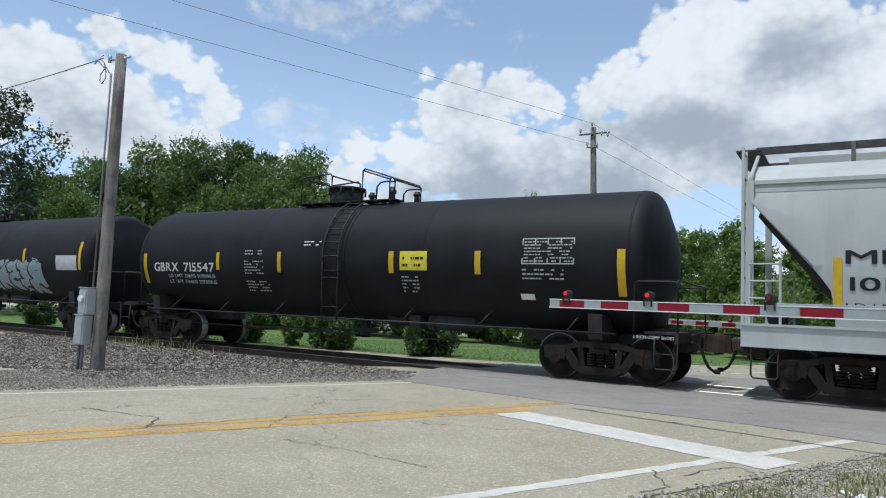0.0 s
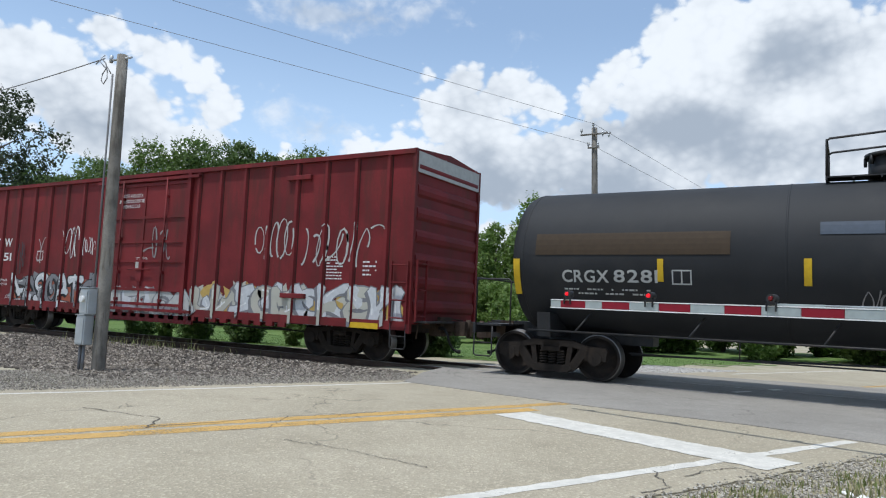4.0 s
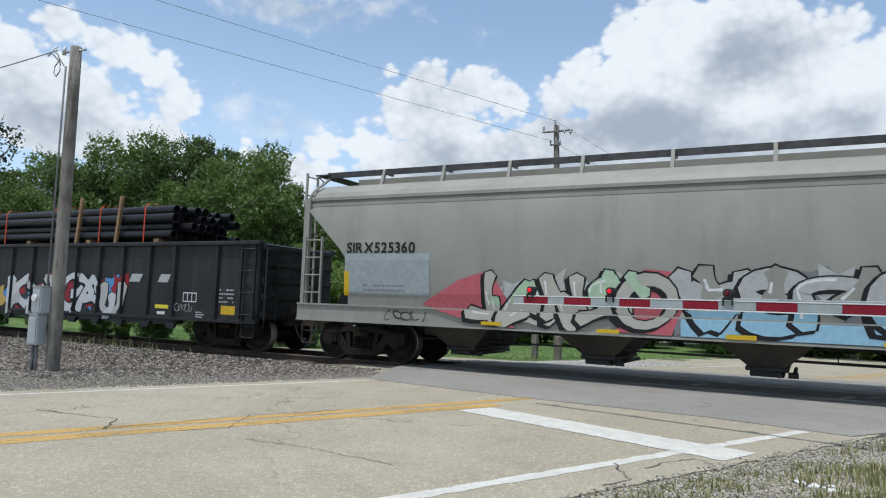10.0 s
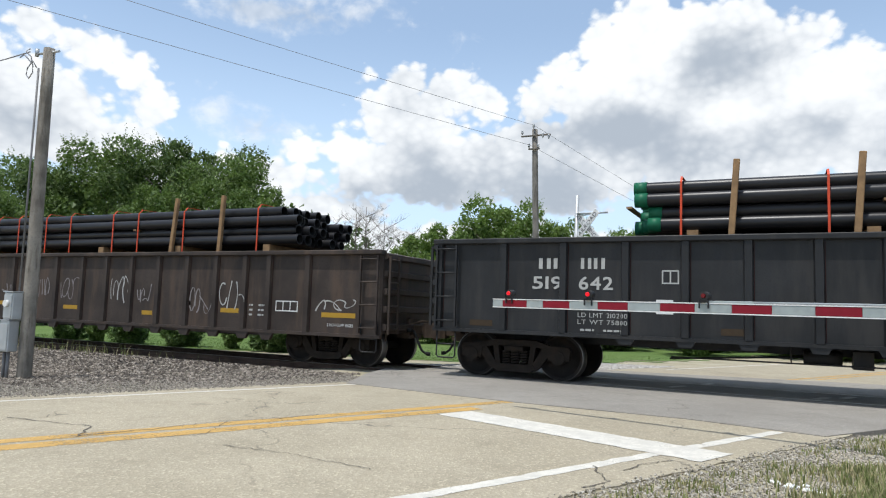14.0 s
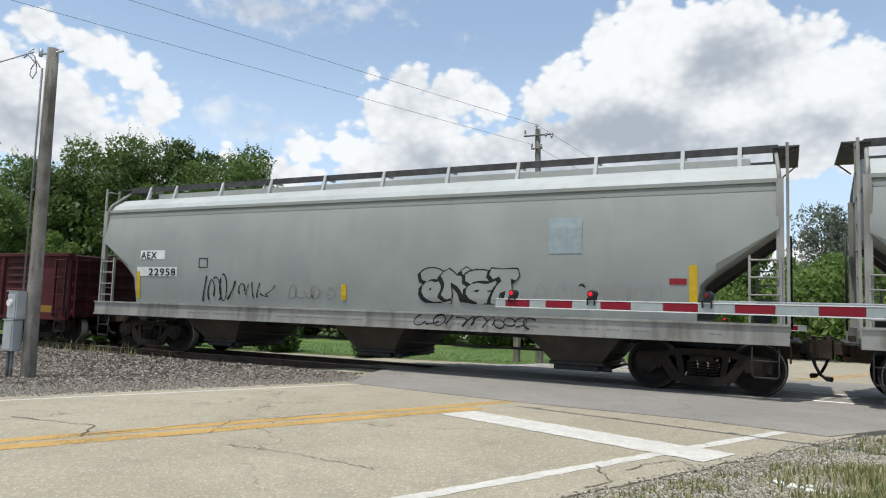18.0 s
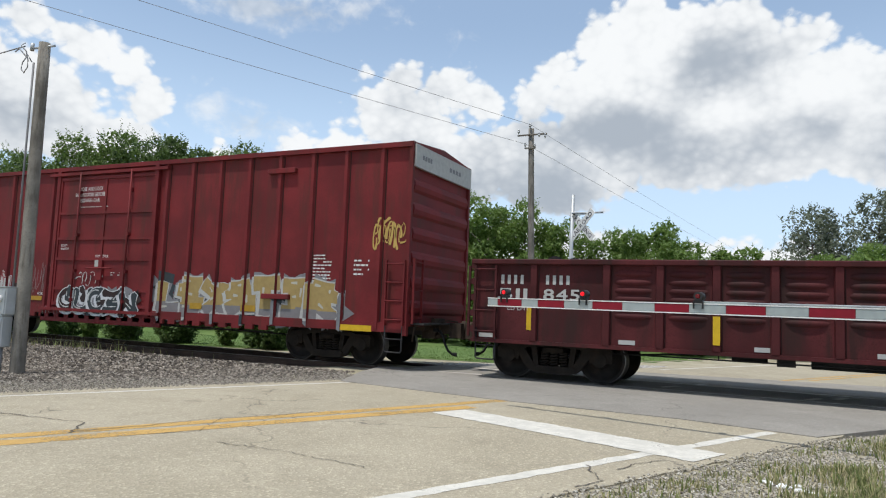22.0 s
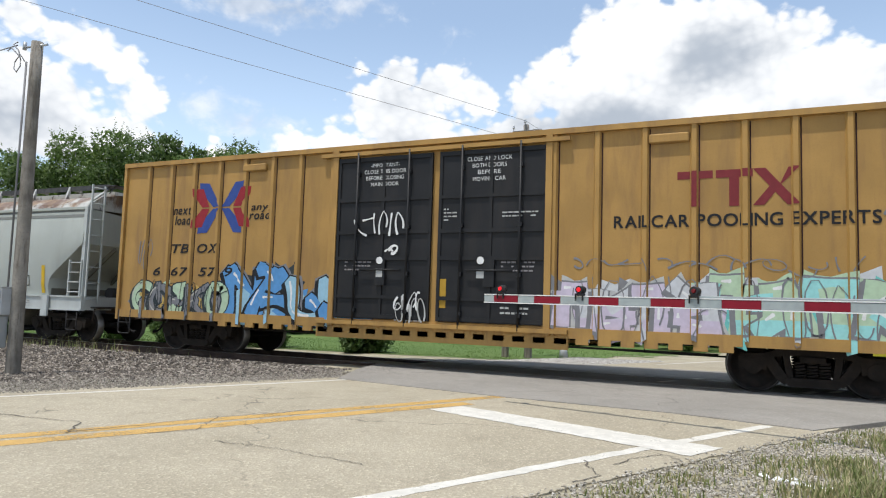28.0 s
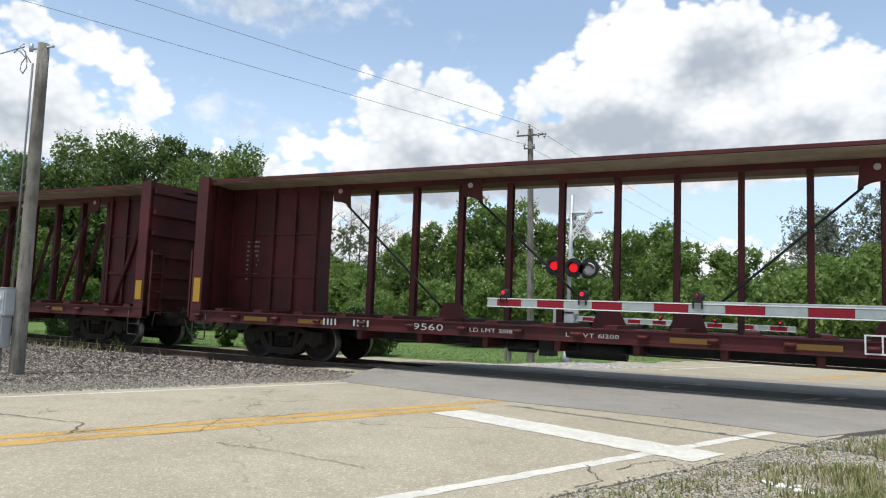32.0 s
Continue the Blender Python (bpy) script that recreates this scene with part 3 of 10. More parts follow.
def bow(p, q, b, n=6):
    """A stroke from p to q that bows sideways by b."""
    out = []
    for k in range(n + 1):
        t = k / n
        e = 4 * t * (1 - t) * b
        out.append((p[0] + (q[0] - p[0]) * t - (q[1] - p[1]) * e, p[1] + (q[1] - p[1]) * t + (q[0] - p[0]) * e))
    return out


# letter-like forms in a unit box, each of one to four strokes
FORMS = ((arc(0.5, 0.73, 0.4, 0.27, 20, 250) + arc(0.5, 0.27, 0.42, 0.27, 80, -160),),
         (arc(0.5, 0.5, 0.45, 0.5, 60, 420, 16),),
         (bow((0.08, 0), (0.12, 1), 0.05), arc(0.2, 0.72, 0.6, 0.28, 80, -90), bow((0.3, 0.42), (0.98, 0), -0.06)),
         (bow((0.1, 0), (0.05, 1), -0.06), bow((0.08, 1), (0.9, 0.04), 0.08), bow((0.9, 0), (0.95, 1), 0.05)),
         (bow((0.02, 0), (0.5, 1), 0.08), bow((0.5, 1), (1, 0), 0.08), bow((0.2, 0.36), (0.82, 0.34), 0.05)),
         (bow((0.08, 0.04), (0.1, 1), 0.06), bow((0.1, 0.96), (0.95, 0.98), -0.07), bow((0.1, 0.52), (0.75, 0.55), 0.05), bow((0.08, 0.06), (0.98, 0.02), 0.08)),
         (bow((0.05, 1), (0.1, 0.3), 0.05) + arc(0.5, 0.28, 0.4, 0.28, 190, 350) + bow((0.92, 0.3), (0.95, 1), 0.03),),
         (bow((0.1, 0), (0.1, 1), 0.05), bow((0.2, 0.5), (0.95, 1), 0.1), bow((0.25, 0.52), (1.0, 0), -0.1)),
         (bow((0.02, 0.94), (1, 0.98), 0.07), bow((0.52, 0.95), (0.45, 0), -0.08)),
         (arc(0.5, 0.5, 0.46, 0.5, 50, 320, 12), bow((0.55, 0.42), (0.95, 0.42), 0.05)))


# straight-stroked block forms in a unit box
def bar(*p):
    return [(p[0] + (p[2] - p[0]) * k / 4, p[1] + (p[3] - p[1]) * k / 4) for k in range(5)]


SLABS = ((bar(0.12, 0, 0.2, 1), bar(0.22, 0.45, 0.92, 1), bar(0.25, 0.5, 1, 0)), (bar(0.3, 1, 0.2, 0.06), bar(0.15, 0.1, 0.98, 0.14)),
         (bar(0.15, 0, 0.2, 1), bar(0.2, 0.95, 0.85, 0.05), bar(0.85, 0, 0.9, 1)), (bar(0.05, 0, 0.45, 1), bar(0.5, 1, 0.95, 0), bar(0.25, 0.34, 0.78, 0.34)),
         (bar(0.15, 0, 0.18, 1), bar(0.15, 0.93, 0.9, 0.9), bar(0.2, 0.5, 0.7, 0.52), bar(0.15, 0.08, 0.95, 0.08)), (bar(0.02, 0.9, 1, 0.95), bar(0.5, 0.95, 0.46, 0)),
         (bar(0.15, 0, 0.15, 1), bar(0.15, 0.92, 0.85, 0.8), bar(0.85, 0.82, 0.8, 0.5), bar(0.8, 0.5, 0.2, 0.44), bar(0.35, 0.45, 0.98, 0)),
         (bar(0.1, 1, 0.16, 0.1), bar(0.12, 0.08, 0.85, 0.08), bar(0.85, 0.05, 0.92, 1)), (bar(0.9, 0.92, 0.15, 0.86), bar(0.15, 0.88, 0.2, 0.52), bar(0.2, 0.52, 0.85, 0.46), bar(0.85, 0.5, 0.82, 0.1), bar(0.85, 0.08, 0.08, 0.1)))


def stroke_path(pts, w, rnd, taper=0.25, point=0.3):
    """A brush stroke along the points: points and faces of a strip with pointed, slightly uneven ends."""
    pts = [Vector(p) for p in pts]
    n = len(pts)
    L, R = [], []
    for i, p in enumerate(pts):
        d = pts[min(i + 1, n - 1)] - pts[max(i - 1, 0)]
        d = d.normalized() if d.length > 1e-6 else Vector((1, 0))
        k = w * 0.5 * (1 + taper * math.cos(i * 2.1 / n * math.pi))
        L.append(tuple(p + Vector((-d.y, d.x)) * k))
        R.append(tuple(p - Vector((-d.y, d.x)) * k))
    a, b = (pts[0] - pts[1]).normalized(), (pts[-1] - pts[-2]).normalized()
    vs = L + R + [tuple(pts[0] + a * w * point), tuple(pts[-1] + b * w * point * 1.15)]
    fs = [(i, i + 1, n + i + 1, n + i) for i in range(n - 1)] + [(0, n, 2 * n), (n - 1, 2 * n - 1, 2 * n + 1)]
    return vs, fs


def burner(x0, x1, z0, z1, n, seed, fill, edge, ground=None, shine=None, thick=0.3, rim=None, slab=False, low=None):
    """A large spray-painted piece: overlapping outlined letter-like forms over a cloud of paint, no legible word.
    slab: straight blunt strokes; low: a second colour over the lower part of each form."""
    forms, tips = (SLABS, 0.04) if slab else (FORMS, 0.3)
    rnd = random.Random(seed)
    out = []
    w, h = (x1 - x0) / n, z1 - z0

    def kept(vs):
        return [(a, min(max(b, z0), z1 + 0.08 * h)) for a, b in vs]

    if ground:
        for k in range(n * 3):
            cx, cz = x0 + (k + 0.5) * w / 3 + rnd.uniform(-0.1, 0.1) * w, rnd.uniform(z0 + 0.2 * h, z1 - 0.25 * h)
            r = [rnd.uniform(0.2, 0.46) * h * (0.7 if a % 2 else 1.1) for a in range(12)]
            vs = [(cx + r[a] * 1.1 * math.cos(a * math.tau / 12), cz + r[a] * math.sin(a * math.tau / 12)) for a in range(12)]
            out.append((kept(vs + [(cx, cz)]), [(a, (a + 1) % 12, 12) for a in range(12)], ground[k % len(ground)], 0.02 * k, k // 3))
    band = 0.035 + 0.024 * h
    last = -1
    for i in range(n):
        j = rnd.randrange(len(forms))
        if j == last:
            j = (j + 3) % len(forms)
        last = j
        th = min(thick, 0.5) * min(w, h) * rnd.uniform(0.85, 1.1)
        lx, lean, lw = x0 + i * w + 0.02 * w, rnd.uniform(-0.16, 0.16) * w, w * rnd.uniform(0.9, 1.06)
        bz, hh = z0 + th * 0.6 + rnd.uniform(0, 0.1) * h, (h - th * 1.1) * rnd.uniform(0.8, 1.0)
        flip, turn, wide = rnd.random() < 0.5, rnd.random() < 0.4, rnd.uniform(1.0, 1.12) if slab else rnd.uniform(1.05, 1.4)
        paths = [[(lx + ((1 - a if flip else a) - 0.5) * lw * wide + 0.5 * lw + lean * (b - 0.5), bz + (1 - b if turn else b) * hh) for a, b in s] for s in forms[j]]
        px, pz = lx + rnd.uniform(0, 1) * lw, rnd.choice((z0 + 0.05 * h, z1 - 0.05 * h))
        if not slab:
            paths.append(bow((lx + 0.5 * lw, bz + rnd.uniform(0.3, 0.7) * hh), (px + rnd.uniform(-0.5, 0.5) * lw, pz), rnd.uniform(-0.3, 0.3)))
        base = 1.2 + 0.42 * i
        if rim:
            for q, p in enumerate(paths):
                vs, fs = stroke_path(p, th + 2.6 * band, rnd, 0.25, tips)
                out.append((kept(vs), fs, rim, 0.8 + 0.012 * (i * 4 + q), i))
        for q, p in enumerate(paths):
            drop = [(a - 0.06, b - 0.05) for a, b in p]
            vs, fs = stroke_path(drop, th + band, rnd, 0.06 if slab else 0.25, tips)
            out.append((kept(vs), fs, edge, base + 0.01 * q, i))
            vs, fs = stroke_path(p, th + band, rnd, 0.06 if slab else 0.25, tips + 0.05)
            out.append((kept(vs), fs, edge, base + 0.05 + 0.01 * q, i))
        for q, p in enumerate(paths):
            cut = len(p) // 2
            deep = sum(b for a, b in p[:cut]) / cut < bz + 0.4 * hh
            vs, fs = stroke_path(p, th, rnd, 0.06 if slab else 0.25, tips)
            out.append((kept(vs), fs, fill[(q + deep) % len(fill)] if len(fill) > 1 else fill[0], base + 0.14 + 0.012 * q, i))
            if low:
                line = z0 + h * rnd.uniform(0.36, 0.44)
                out.append(([(a, min(b, line)) for a, b in kept(vs)], fs, low, base + 0.2 + 0.012 * q, i))
            if shine and rnd.random() < 0.7:
                vs, fs = stroke_path([(a - 0.22 * th, b + 0.2 * th) for a, b in p[1:cut + 1]], th * 0.16, rnd)
                out.append((kept(vs), fs, shine, base + 0.26 + 0.012 * q, i))
    return out


def outline_piece(x0, x1, z0, z1, n, seed, fill, line, w=0.036, inner=2):
    """Filled jagged letter-like masses that run into one another, each with a loose thin outline and a few inner strokes."""
    rnd = random.Random(seed)
    out, lw, h = [], (x1 - x0) / n, z1 - z0
    for i in range(n):
        cx, cz = x0 + (i + 0.5) * lw, z0 + h * rnd.uniform(0.46, 0.54)
        rim = []
        for k in range(18):
            a = k * math.tau / 18
            c, s = math.cos(a), math.sin(a)
            q = (abs(c) ** 4 + abs(s) ** 4) ** (-1 / 4) * (rnd.uniform(0.98, 1.2) if (k + i) % 3 else rnd.uniform(0.62, 0.9))
            rim.append((cx + 0.56 * lw * q * c + 0.1 * lw * s, min(max(cz + 0.5 * h * q * s, z0), z1 + 0.06 * h)))
        out.append((rim + [(cx, cz)], [(k, (k + 1) % 18, 18) for k in range(18)], fill[i % len(fill)], 0.4 + 0.36 * i, i))
        first, length = rnd.randrange(18), rnd.randrange(14, 19)
        loop = [rim[(first + k) % 18] for k in range(length)]
        loop = [(cx + (a - cx) * 0.9, cz + (b - cz) * 0.92) for a, b in loop]
        vs, fs = stroke_path(loop, w, rnd, 0.2)
        out.append((vs, fs, line, 0.56 + 0.36 * i, i))
        for k in range(inner):
            p, q = rim[rnd.randrange(3, 8)], rim[rnd.randrange(10, 16)]
            mid = (cx + rnd.uniform(-0.2, 0.2) * lw, cz + rnd.uniform(-0.2, 0.2) * h)
            run = bow((cx + (p[0] - cx) * 0.8, cz + (p[1] - cz) * 0.8), mid, rnd.uniform(-0.3, 0.3)) + bow(mid, (cx + (q[0] - cx) * 0.8, cz + (q[1] - cz) * 0.8), rnd.uniform(-0.3, 0.3))[1:]
            vs, fs = stroke_path(run, w * 0.9, rnd, 0.25)
            out.append((vs, fs, line, 0.6 + 0.36 * i + 0.012 * k, i))
    return out


def scrawl(x0, x1, z0, z1, mat, seed, n=6, w=0.035, layer=2.0):
    """A thin spray-painted tag: hasty overlapping loops, hooks and slashes, no legible word."""
    rnd = random.Random(seed)
    out, lw = [], (x1 - x0) / (n + 0.5)
    for i in range(n):
        h = (z1 - z0) * rnd.uniform(0.35, 0.55)
        cx, cz = x0 + (i + 0.75) * lw, rnd.uniform(z0 + h * 0.9, z1 - h * 0.9) if z1 - z0 > 1.8 * h else (z0 + z1) / 2
        kind, tilt = rnd.randrange(5), rnd.uniform(-0.25, 0.35) * lw
        if kind < 2:
            a0, a1 = rnd.uniform(0, 360), rnd.choice((-1, 1)) * rnd.uniform(150, 430)
            run = arc(cx, cz, lw * rnd.uniform(0.3, 0.7), h, a0, a0 + a1, 11)
        elif kind == 2:
            run = bow((cx - lw * 0.3, cz - h), (cx + lw * 0.1, cz + h), 0.1) + bow((cx + lw * 0.15, cz + h), (cx + lw * 0.5, cz - h * rnd.uniform(-0.2, 0.9)), 0.15)
        elif kind == 3:
            run = bow((cx - lw * 0.5, cz + h * rnd.uniform(-1, 1)), (cx + lw * 0.9, cz + h * rnd.uniform(-1, 1)), rnd.uniform(-0.35, 0.35))
        else:
            run = bow((cx, cz - h * 1.05), (cx + 0.06 * lw, cz + h), rnd.uniform(-0.08, 0.08))
        run = [(a + tilt * (b - cz) / max(h, 0.01), b) for a, b in run]
        vs, fs = stroke_path(run, w * rnd.uniform(0.6, 1.1), rnd, 0.35)
        out.append((vs, fs, mat, layer + 0.04 * len(out), 1000 * seed + i))
    return out

# ---------------------------------------------------------------- ground, road, track
def drips(x0, x1, z0, z1, mat, n, seed, w=0.02, run=0.25, layer=0.6):
    """Short spots and runs of dirt or paint down a side."""
    rnd = random.Random(seed)
    out = []
    for i in range(n):
        x, z = rnd.uniform(x0, x1), rnd.uniform(z0, z1)
        length, q = run * rnd.uniform(0.15, 1.0) ** 2, w * rnd.uniform(0.5, 1.2)
        out.append(([(x, z - length), (x + q, z - 0.3 * length), (x + 0.8 * q, z + q), (x - 0.7 * q, z + 0.9 * q), (x - q, z - 0.2 * length)], [(0, 1, 2, 3, 4)], mat, layer + 0.004 * i))
    return out


def smooth01(v, lo, hi):
    k = min(max((v - lo) / (hi - lo), 0), 1)
    return k * k * (3 - 2 * k)


def level(x, y):
    """Height of the ground: a gently tilted plane that comes up to the railhead at the track."""
    p = 0.014 * min(max(x, -30), 12) - 0.0085 * min(max(y, -20), 14) + 0.0285
    w = 1 - smooth01(abs(y), 1.2, 4.2)
    return p * (1 - w) - 0.012 * w


ROAD_AT, ROAD_D = Vector((-2.7, -1.1)), Vector((0.41686, 0.90897))
ROAD_H = Vector((ROAD_D.y, -ROAD_D.x))


def on_road(s, o):
    """The place s metres along the road from the crossing and o metres to the right of its datum line."""
    p = ROAD_AT + ROAD_D * s + ROAD_H * o
    return p.x, p.y


def sheet(name, pts, faces, mat, kind="structure", label="", parent=None, category=""):
    me = bpy.data.meshes.new(name)
    me.from_pydata(pts, [], faces)
    me.materials.append(mat)
    ob = new(name, me)
    ob.parent = parent
    tagged(ob, label, category, "", kind)
    return ob


def strip(s0, s1, o0, o1, lift, step=0.5, wob=0.0, seed=1, across=1):
    """A strip of the road surface that follows the ground; wob: raggedness of its edges."""
    rnd = random.Random(seed)
    n = max(1, round((s1 - s0) / step))
    pts, fs = [], []
    for i in range(n + 1):
        s = s0 + (s1 - s0) * i / n
        a, b = o0 + rnd.uniform(-wob, wob), o1 + rnd.uniform(-wob, wob)
        for k in range(across + 1):
            x, y = on_road(s, a + (b - a) * k / across)
            pts.append((x, y, level(x, y) + lift))
    w = across + 1
    for i in range(n):
        for k in range(across):
            fs.append((i * w + k, i * w + k + 1, (i + 1) * w + k + 1, (i + 1) * w + k))
    return pts, [f[::-1] for f in fs]


def pavement_mat(name, pale, dark, speck, crack=0.5, seal=0.0):
    """Worn road surface: exposed aggregate, broad stains, fine cracks."""
    m, nt, ns, ls, b = nodes_of(name)
    co = coords(nt)
    broad = grain(nt, co, 0.35, 5)
    mid = grain(nt, co, 2.2, 6, rough=0.7, at=(3, 3, 3))
    v = ns.new("ShaderNodeTexVoronoi")
    v.inputs["Scale"].default_value = 55
    ls.new(co, v.inputs["Vector"])
    tone = ns.new("ShaderNodeSeparateColor")
    ls.new(v.outputs["Color"], tone.inputs[0])
    c = mixc(nt, ramp(nt, broad, 0.32, 0.68), dark, pale)
    c = mixc(nt, calc(nt, "MULTIPLY", ramp(nt, mid, 0.45, 0.7), 0.5), c, [x * 0.8 for x in dark])
    c = mixc(nt, calc(nt, "MULTIPLY", tone.outputs[0], speck), c, [x * 0.45 for x in dark])
    c = mixc(nt, calc(nt, "MULTIPLY", ramp(nt, tone.outputs[1], 0.8, 0.95), speck * 1.2), c, [min(1, x * 1.6) for x in pale])
    ck = ns.new("ShaderNodeTexVoronoi")
    ck.feature = "DISTANCE_TO_EDGE"
    ck.inputs["Scale"].default_value = 0.22
    wob = ns.new("ShaderNodeVectorMath")
    wob.operation = "ADD"
    nz = ns.new("ShaderNodeTexNoise")
    nz.inputs["Scale"].default_value, nz.inputs["Detail"].default_value = 1.5, 6
    ls.new(co, nz.inputs["Vector"])
    ls.new(co, wob.inputs[0])
    ls.new(nz.outputs["Color"], wob.inputs[1])
    ls.new(wob.outputs[0], ck.inputs["Vector"])
    line = ramp(nt, ck.outputs["Distance"], 0.0045, 0.001)
    part_on = ramp(nt, grain(nt, co, 0.35, 3, at=(7, 1, 0)), 0.44, 0.54)
    c = mixc(nt, calc(nt, "MULTIPLY", calc(nt, "MULTIPLY", line, part_on), crack), c, (0.05, 0.045, 0.04))
    ls.new(c, b.inputs["Base Color"])
    b.inputs["Roughness"].default_value = 0.9
    b.inputs["Specular IOR Level"].default_value = 0.25
    bumped(nt, b, v.outputs["Distance"], 0.7, 0.008)
    return m


def worn_paint(name, col, wear=0.5):
    """Thin road paint, worn through to the road in flecks, patches and along its cracks."""
    m, nt, ns, ls, b = nodes_of(name)
    co = coords(nt)
    fleck = grain(nt, co, 34, 6, rough=0.75)
    mid = grain(nt, co, 7, 5, rough=0.65, at=(4, 1, 0))
    broad = grain(nt, co, 1.3, 4, at=(2, 5, 0))
    sum3 = calc(nt, "ADD", calc(nt, "ADD", fleck, calc(nt, "MULTIPLY", mid, 0.7)), calc(nt, "MULTIPLY", broad, 0.5))
    gone = ramp(nt, sum3, 1.42 - wear * 0.36, 1.6 - wear * 0.36)
    c = mixc(nt, ramp(nt, mid, 0.35, 0.7), [x * 0.8 for x in col], col)
    c = mixc(nt, calc(nt, "MULTIPLY", ramp(nt, fleck, 0.5, 0.66), 0.35), c, [x * 0.62 for x in col])
    ls.new(c, b.inputs["Base Color"])
    b.inputs["Roughness"].default_value = 0.8
    clear = ns.new("ShaderNodeBsdfTransparent")
    mx = ns.new("ShaderNodeMixShader")
    ls.new(gone, mx.inputs[0])
    ls.new(b.outputs[0], mx.inputs[1])
    ls.new(clear.outputs[0], mx.inputs[2])
    ls.new(mx.outputs[0], ns["Material Output"].inputs[0])
    return m


def soil_mat(name, a, bcol, c2, s1=0.8, s2=14, bump=0.6):
    m, nt, ns, ls, b = nodes_of(name)
    co = coords(nt)
    c = mixc(nt, ramp(nt, grain(nt, co, s1, 5), 0.35, 0.65), a, bcol)
    fine = grain(nt, co, s2, 5, rough=0.7)
    c = mixc(nt, calc(nt, "MULTIPLY", ramp(nt, fine, 0.42, 0.68), 0.7), c, c2)
    ls.new(c, b.inputs["Base Color"])
    b.inputs["Roughness"].default_value = 0.95
    bumped(nt, b, fine, bump, 0.03)
    return m


def island_mat(name, cols, rough=0.9, through=0.0):
    """Each separate piece takes one tone of the range."""
    m, nt, ns, ls, b = nodes_of(name)
    g = ns.new("ShaderNodeNewGeometry")
    r = ns.new("ShaderNodeValToRGB")
    r.color_ramp.elements[0].color, r.color_ramp.elements[1].color = (*cols[0], 1), (*cols[-1], 1)
    for k, c in enumerate(cols[1:-1]):
        e = r.color_ramp.elements.new((k + 1) / (len(cols) - 1))
        e.color = (*c, 1)
    ls.new(g.outputs["Random Per Island"], r.inputs[0])
    c = mixc(nt, calc(nt, "MULTIPLY", ramp(nt, grain(nt, coords(nt), 20, 3), 0.4, 0.7), 0.4), r.outputs[0], [x * 0.6 for x in cols[0]])
    ls.new(c, b.inputs["Base Color"])
    b.inputs["Roughness"].default_value = rough
    if through:
        t = ns.new("ShaderNodeBsdfTranslucent")
        ls.new(c, t.inputs[0])
        mx = ns.new("ShaderNodeMixShader")
        mx.inputs[0].default_value = through
        ls.new(b.outputs[0], mx.inputs[1])
        ls.new(t.outputs[0], mx.inputs[2])
        ls.new(mx.outputs[0], ns["Material Output"].inputs[0])
    return m


M["road"] = pavement_mat("worn_tan_road", (0.41, 0.362, 0.27), (0.35, 0.307, 0.225), 0.3, 0.5)
M["asphalt"] = pavement_mat("grey_crossing_asphalt", (0.31, 0.288, 0.255), (0.25, 0.232, 0.205), 0.22, 0.4)
M["line_white"] = worn_paint("worn_white_line", (0.64, 0.61, 0.54), 0.55)
M["line_yellow"] = worn_paint("worn_yellow_line", (0.55, 0.34, 0.1), 0.85)
M["verge"] = soil_mat("gravelly_soil", (0.36, 0.32, 0.235), (0.26, 0.23, 0.14), (0.44, 0.4, 0.31), 0.7, 22)
M["lawn"] = soil_mat("mown_lawn", (0.085, 0.15, 0.03), (0.125, 0.19, 0.045), (0.06, 0.105, 0.022), 0.3, 9, 0.4)
M["ballast"] = soil_mat("ballast_bed", (0.17, 0.155, 0.14), (0.12, 0.11, 0.1), (0.25, 0.235, 0.22), 0.8, 30, 0.8)
M["stones"] = island_mat("crushed_grey_stone", ((0.045, 0.037, 0.03), (0.105, 0.087, 0.07), (0.2, 0.17, 0.138), (0.42, 0.37, 0.31)), 0.92)
M["verge_stones"] = island_mat("fine_tan_gravel", ((0.2, 0.178, 0.14), (0.3, 0.27, 0.215), (0.39, 0.355, 0.295), (0.52, 0.485, 0.42)), 0.92)
M["shoulder_stones"] = island_mat("fine_grey_gravel", ((0.1, 0.088, 0.072), (0.19, 0.168, 0.138), (0.28, 0.25, 0.205), (0.42, 0.38, 0.32)), 0.92)
M["pale_stones"] = island_mat("pale_limestone_gravel", ((0.3, 0.28, 0.25), (0.42, 0.4, 0.37), (0.55, 0.53, 0.5)), 0.92)
M["flangeway"] = surface("worn_black_rubber", (0.018, 0.016, 0.014), 0.85, 0, 0.3, 3, 0.3, 30, (0.06, 0.05, 0.04), 0.5, False)
M["rail"] = surface("rusty_rail_steel", (0.075, 0.05, 0.038), 0.7, 0.3, 0.3, 3, 0.2, 40)
M["railhead"] = surface("worn_railhead", (0.3, 0.28, 0.26), 0.4, 0.7, 0.2, 3, 0.05, 40)
M["tie"] = surface("weathered_tie_timber", (0.075, 0.06, 0.048), 0.9, 0, 0.35, 3, 0.4, 30)
M["grass"] = island_mat("grass_blades", ((0.16, 0.2, 0.06), (0.24, 0.27, 0.1), (0.38, 0.34, 0.18), (0.5, 0.43, 0.26)), 0.9, 0.35)
M["lawn_grass"] = island_mat("lawn_blades", ((0.07, 0.13, 0.025), (0.105, 0.17, 0.036), (0.15, 0.21, 0.055)), 0.9, 0.25)
M["leaf_mid"] = island_mat("mid_green_leaves", ((0.06, 0.105, 0.02), (0.1, 0.165, 0.034), (0.145, 0.225, 0.052), (0.21, 0.295, 0.09)), 0.6, 0.4)
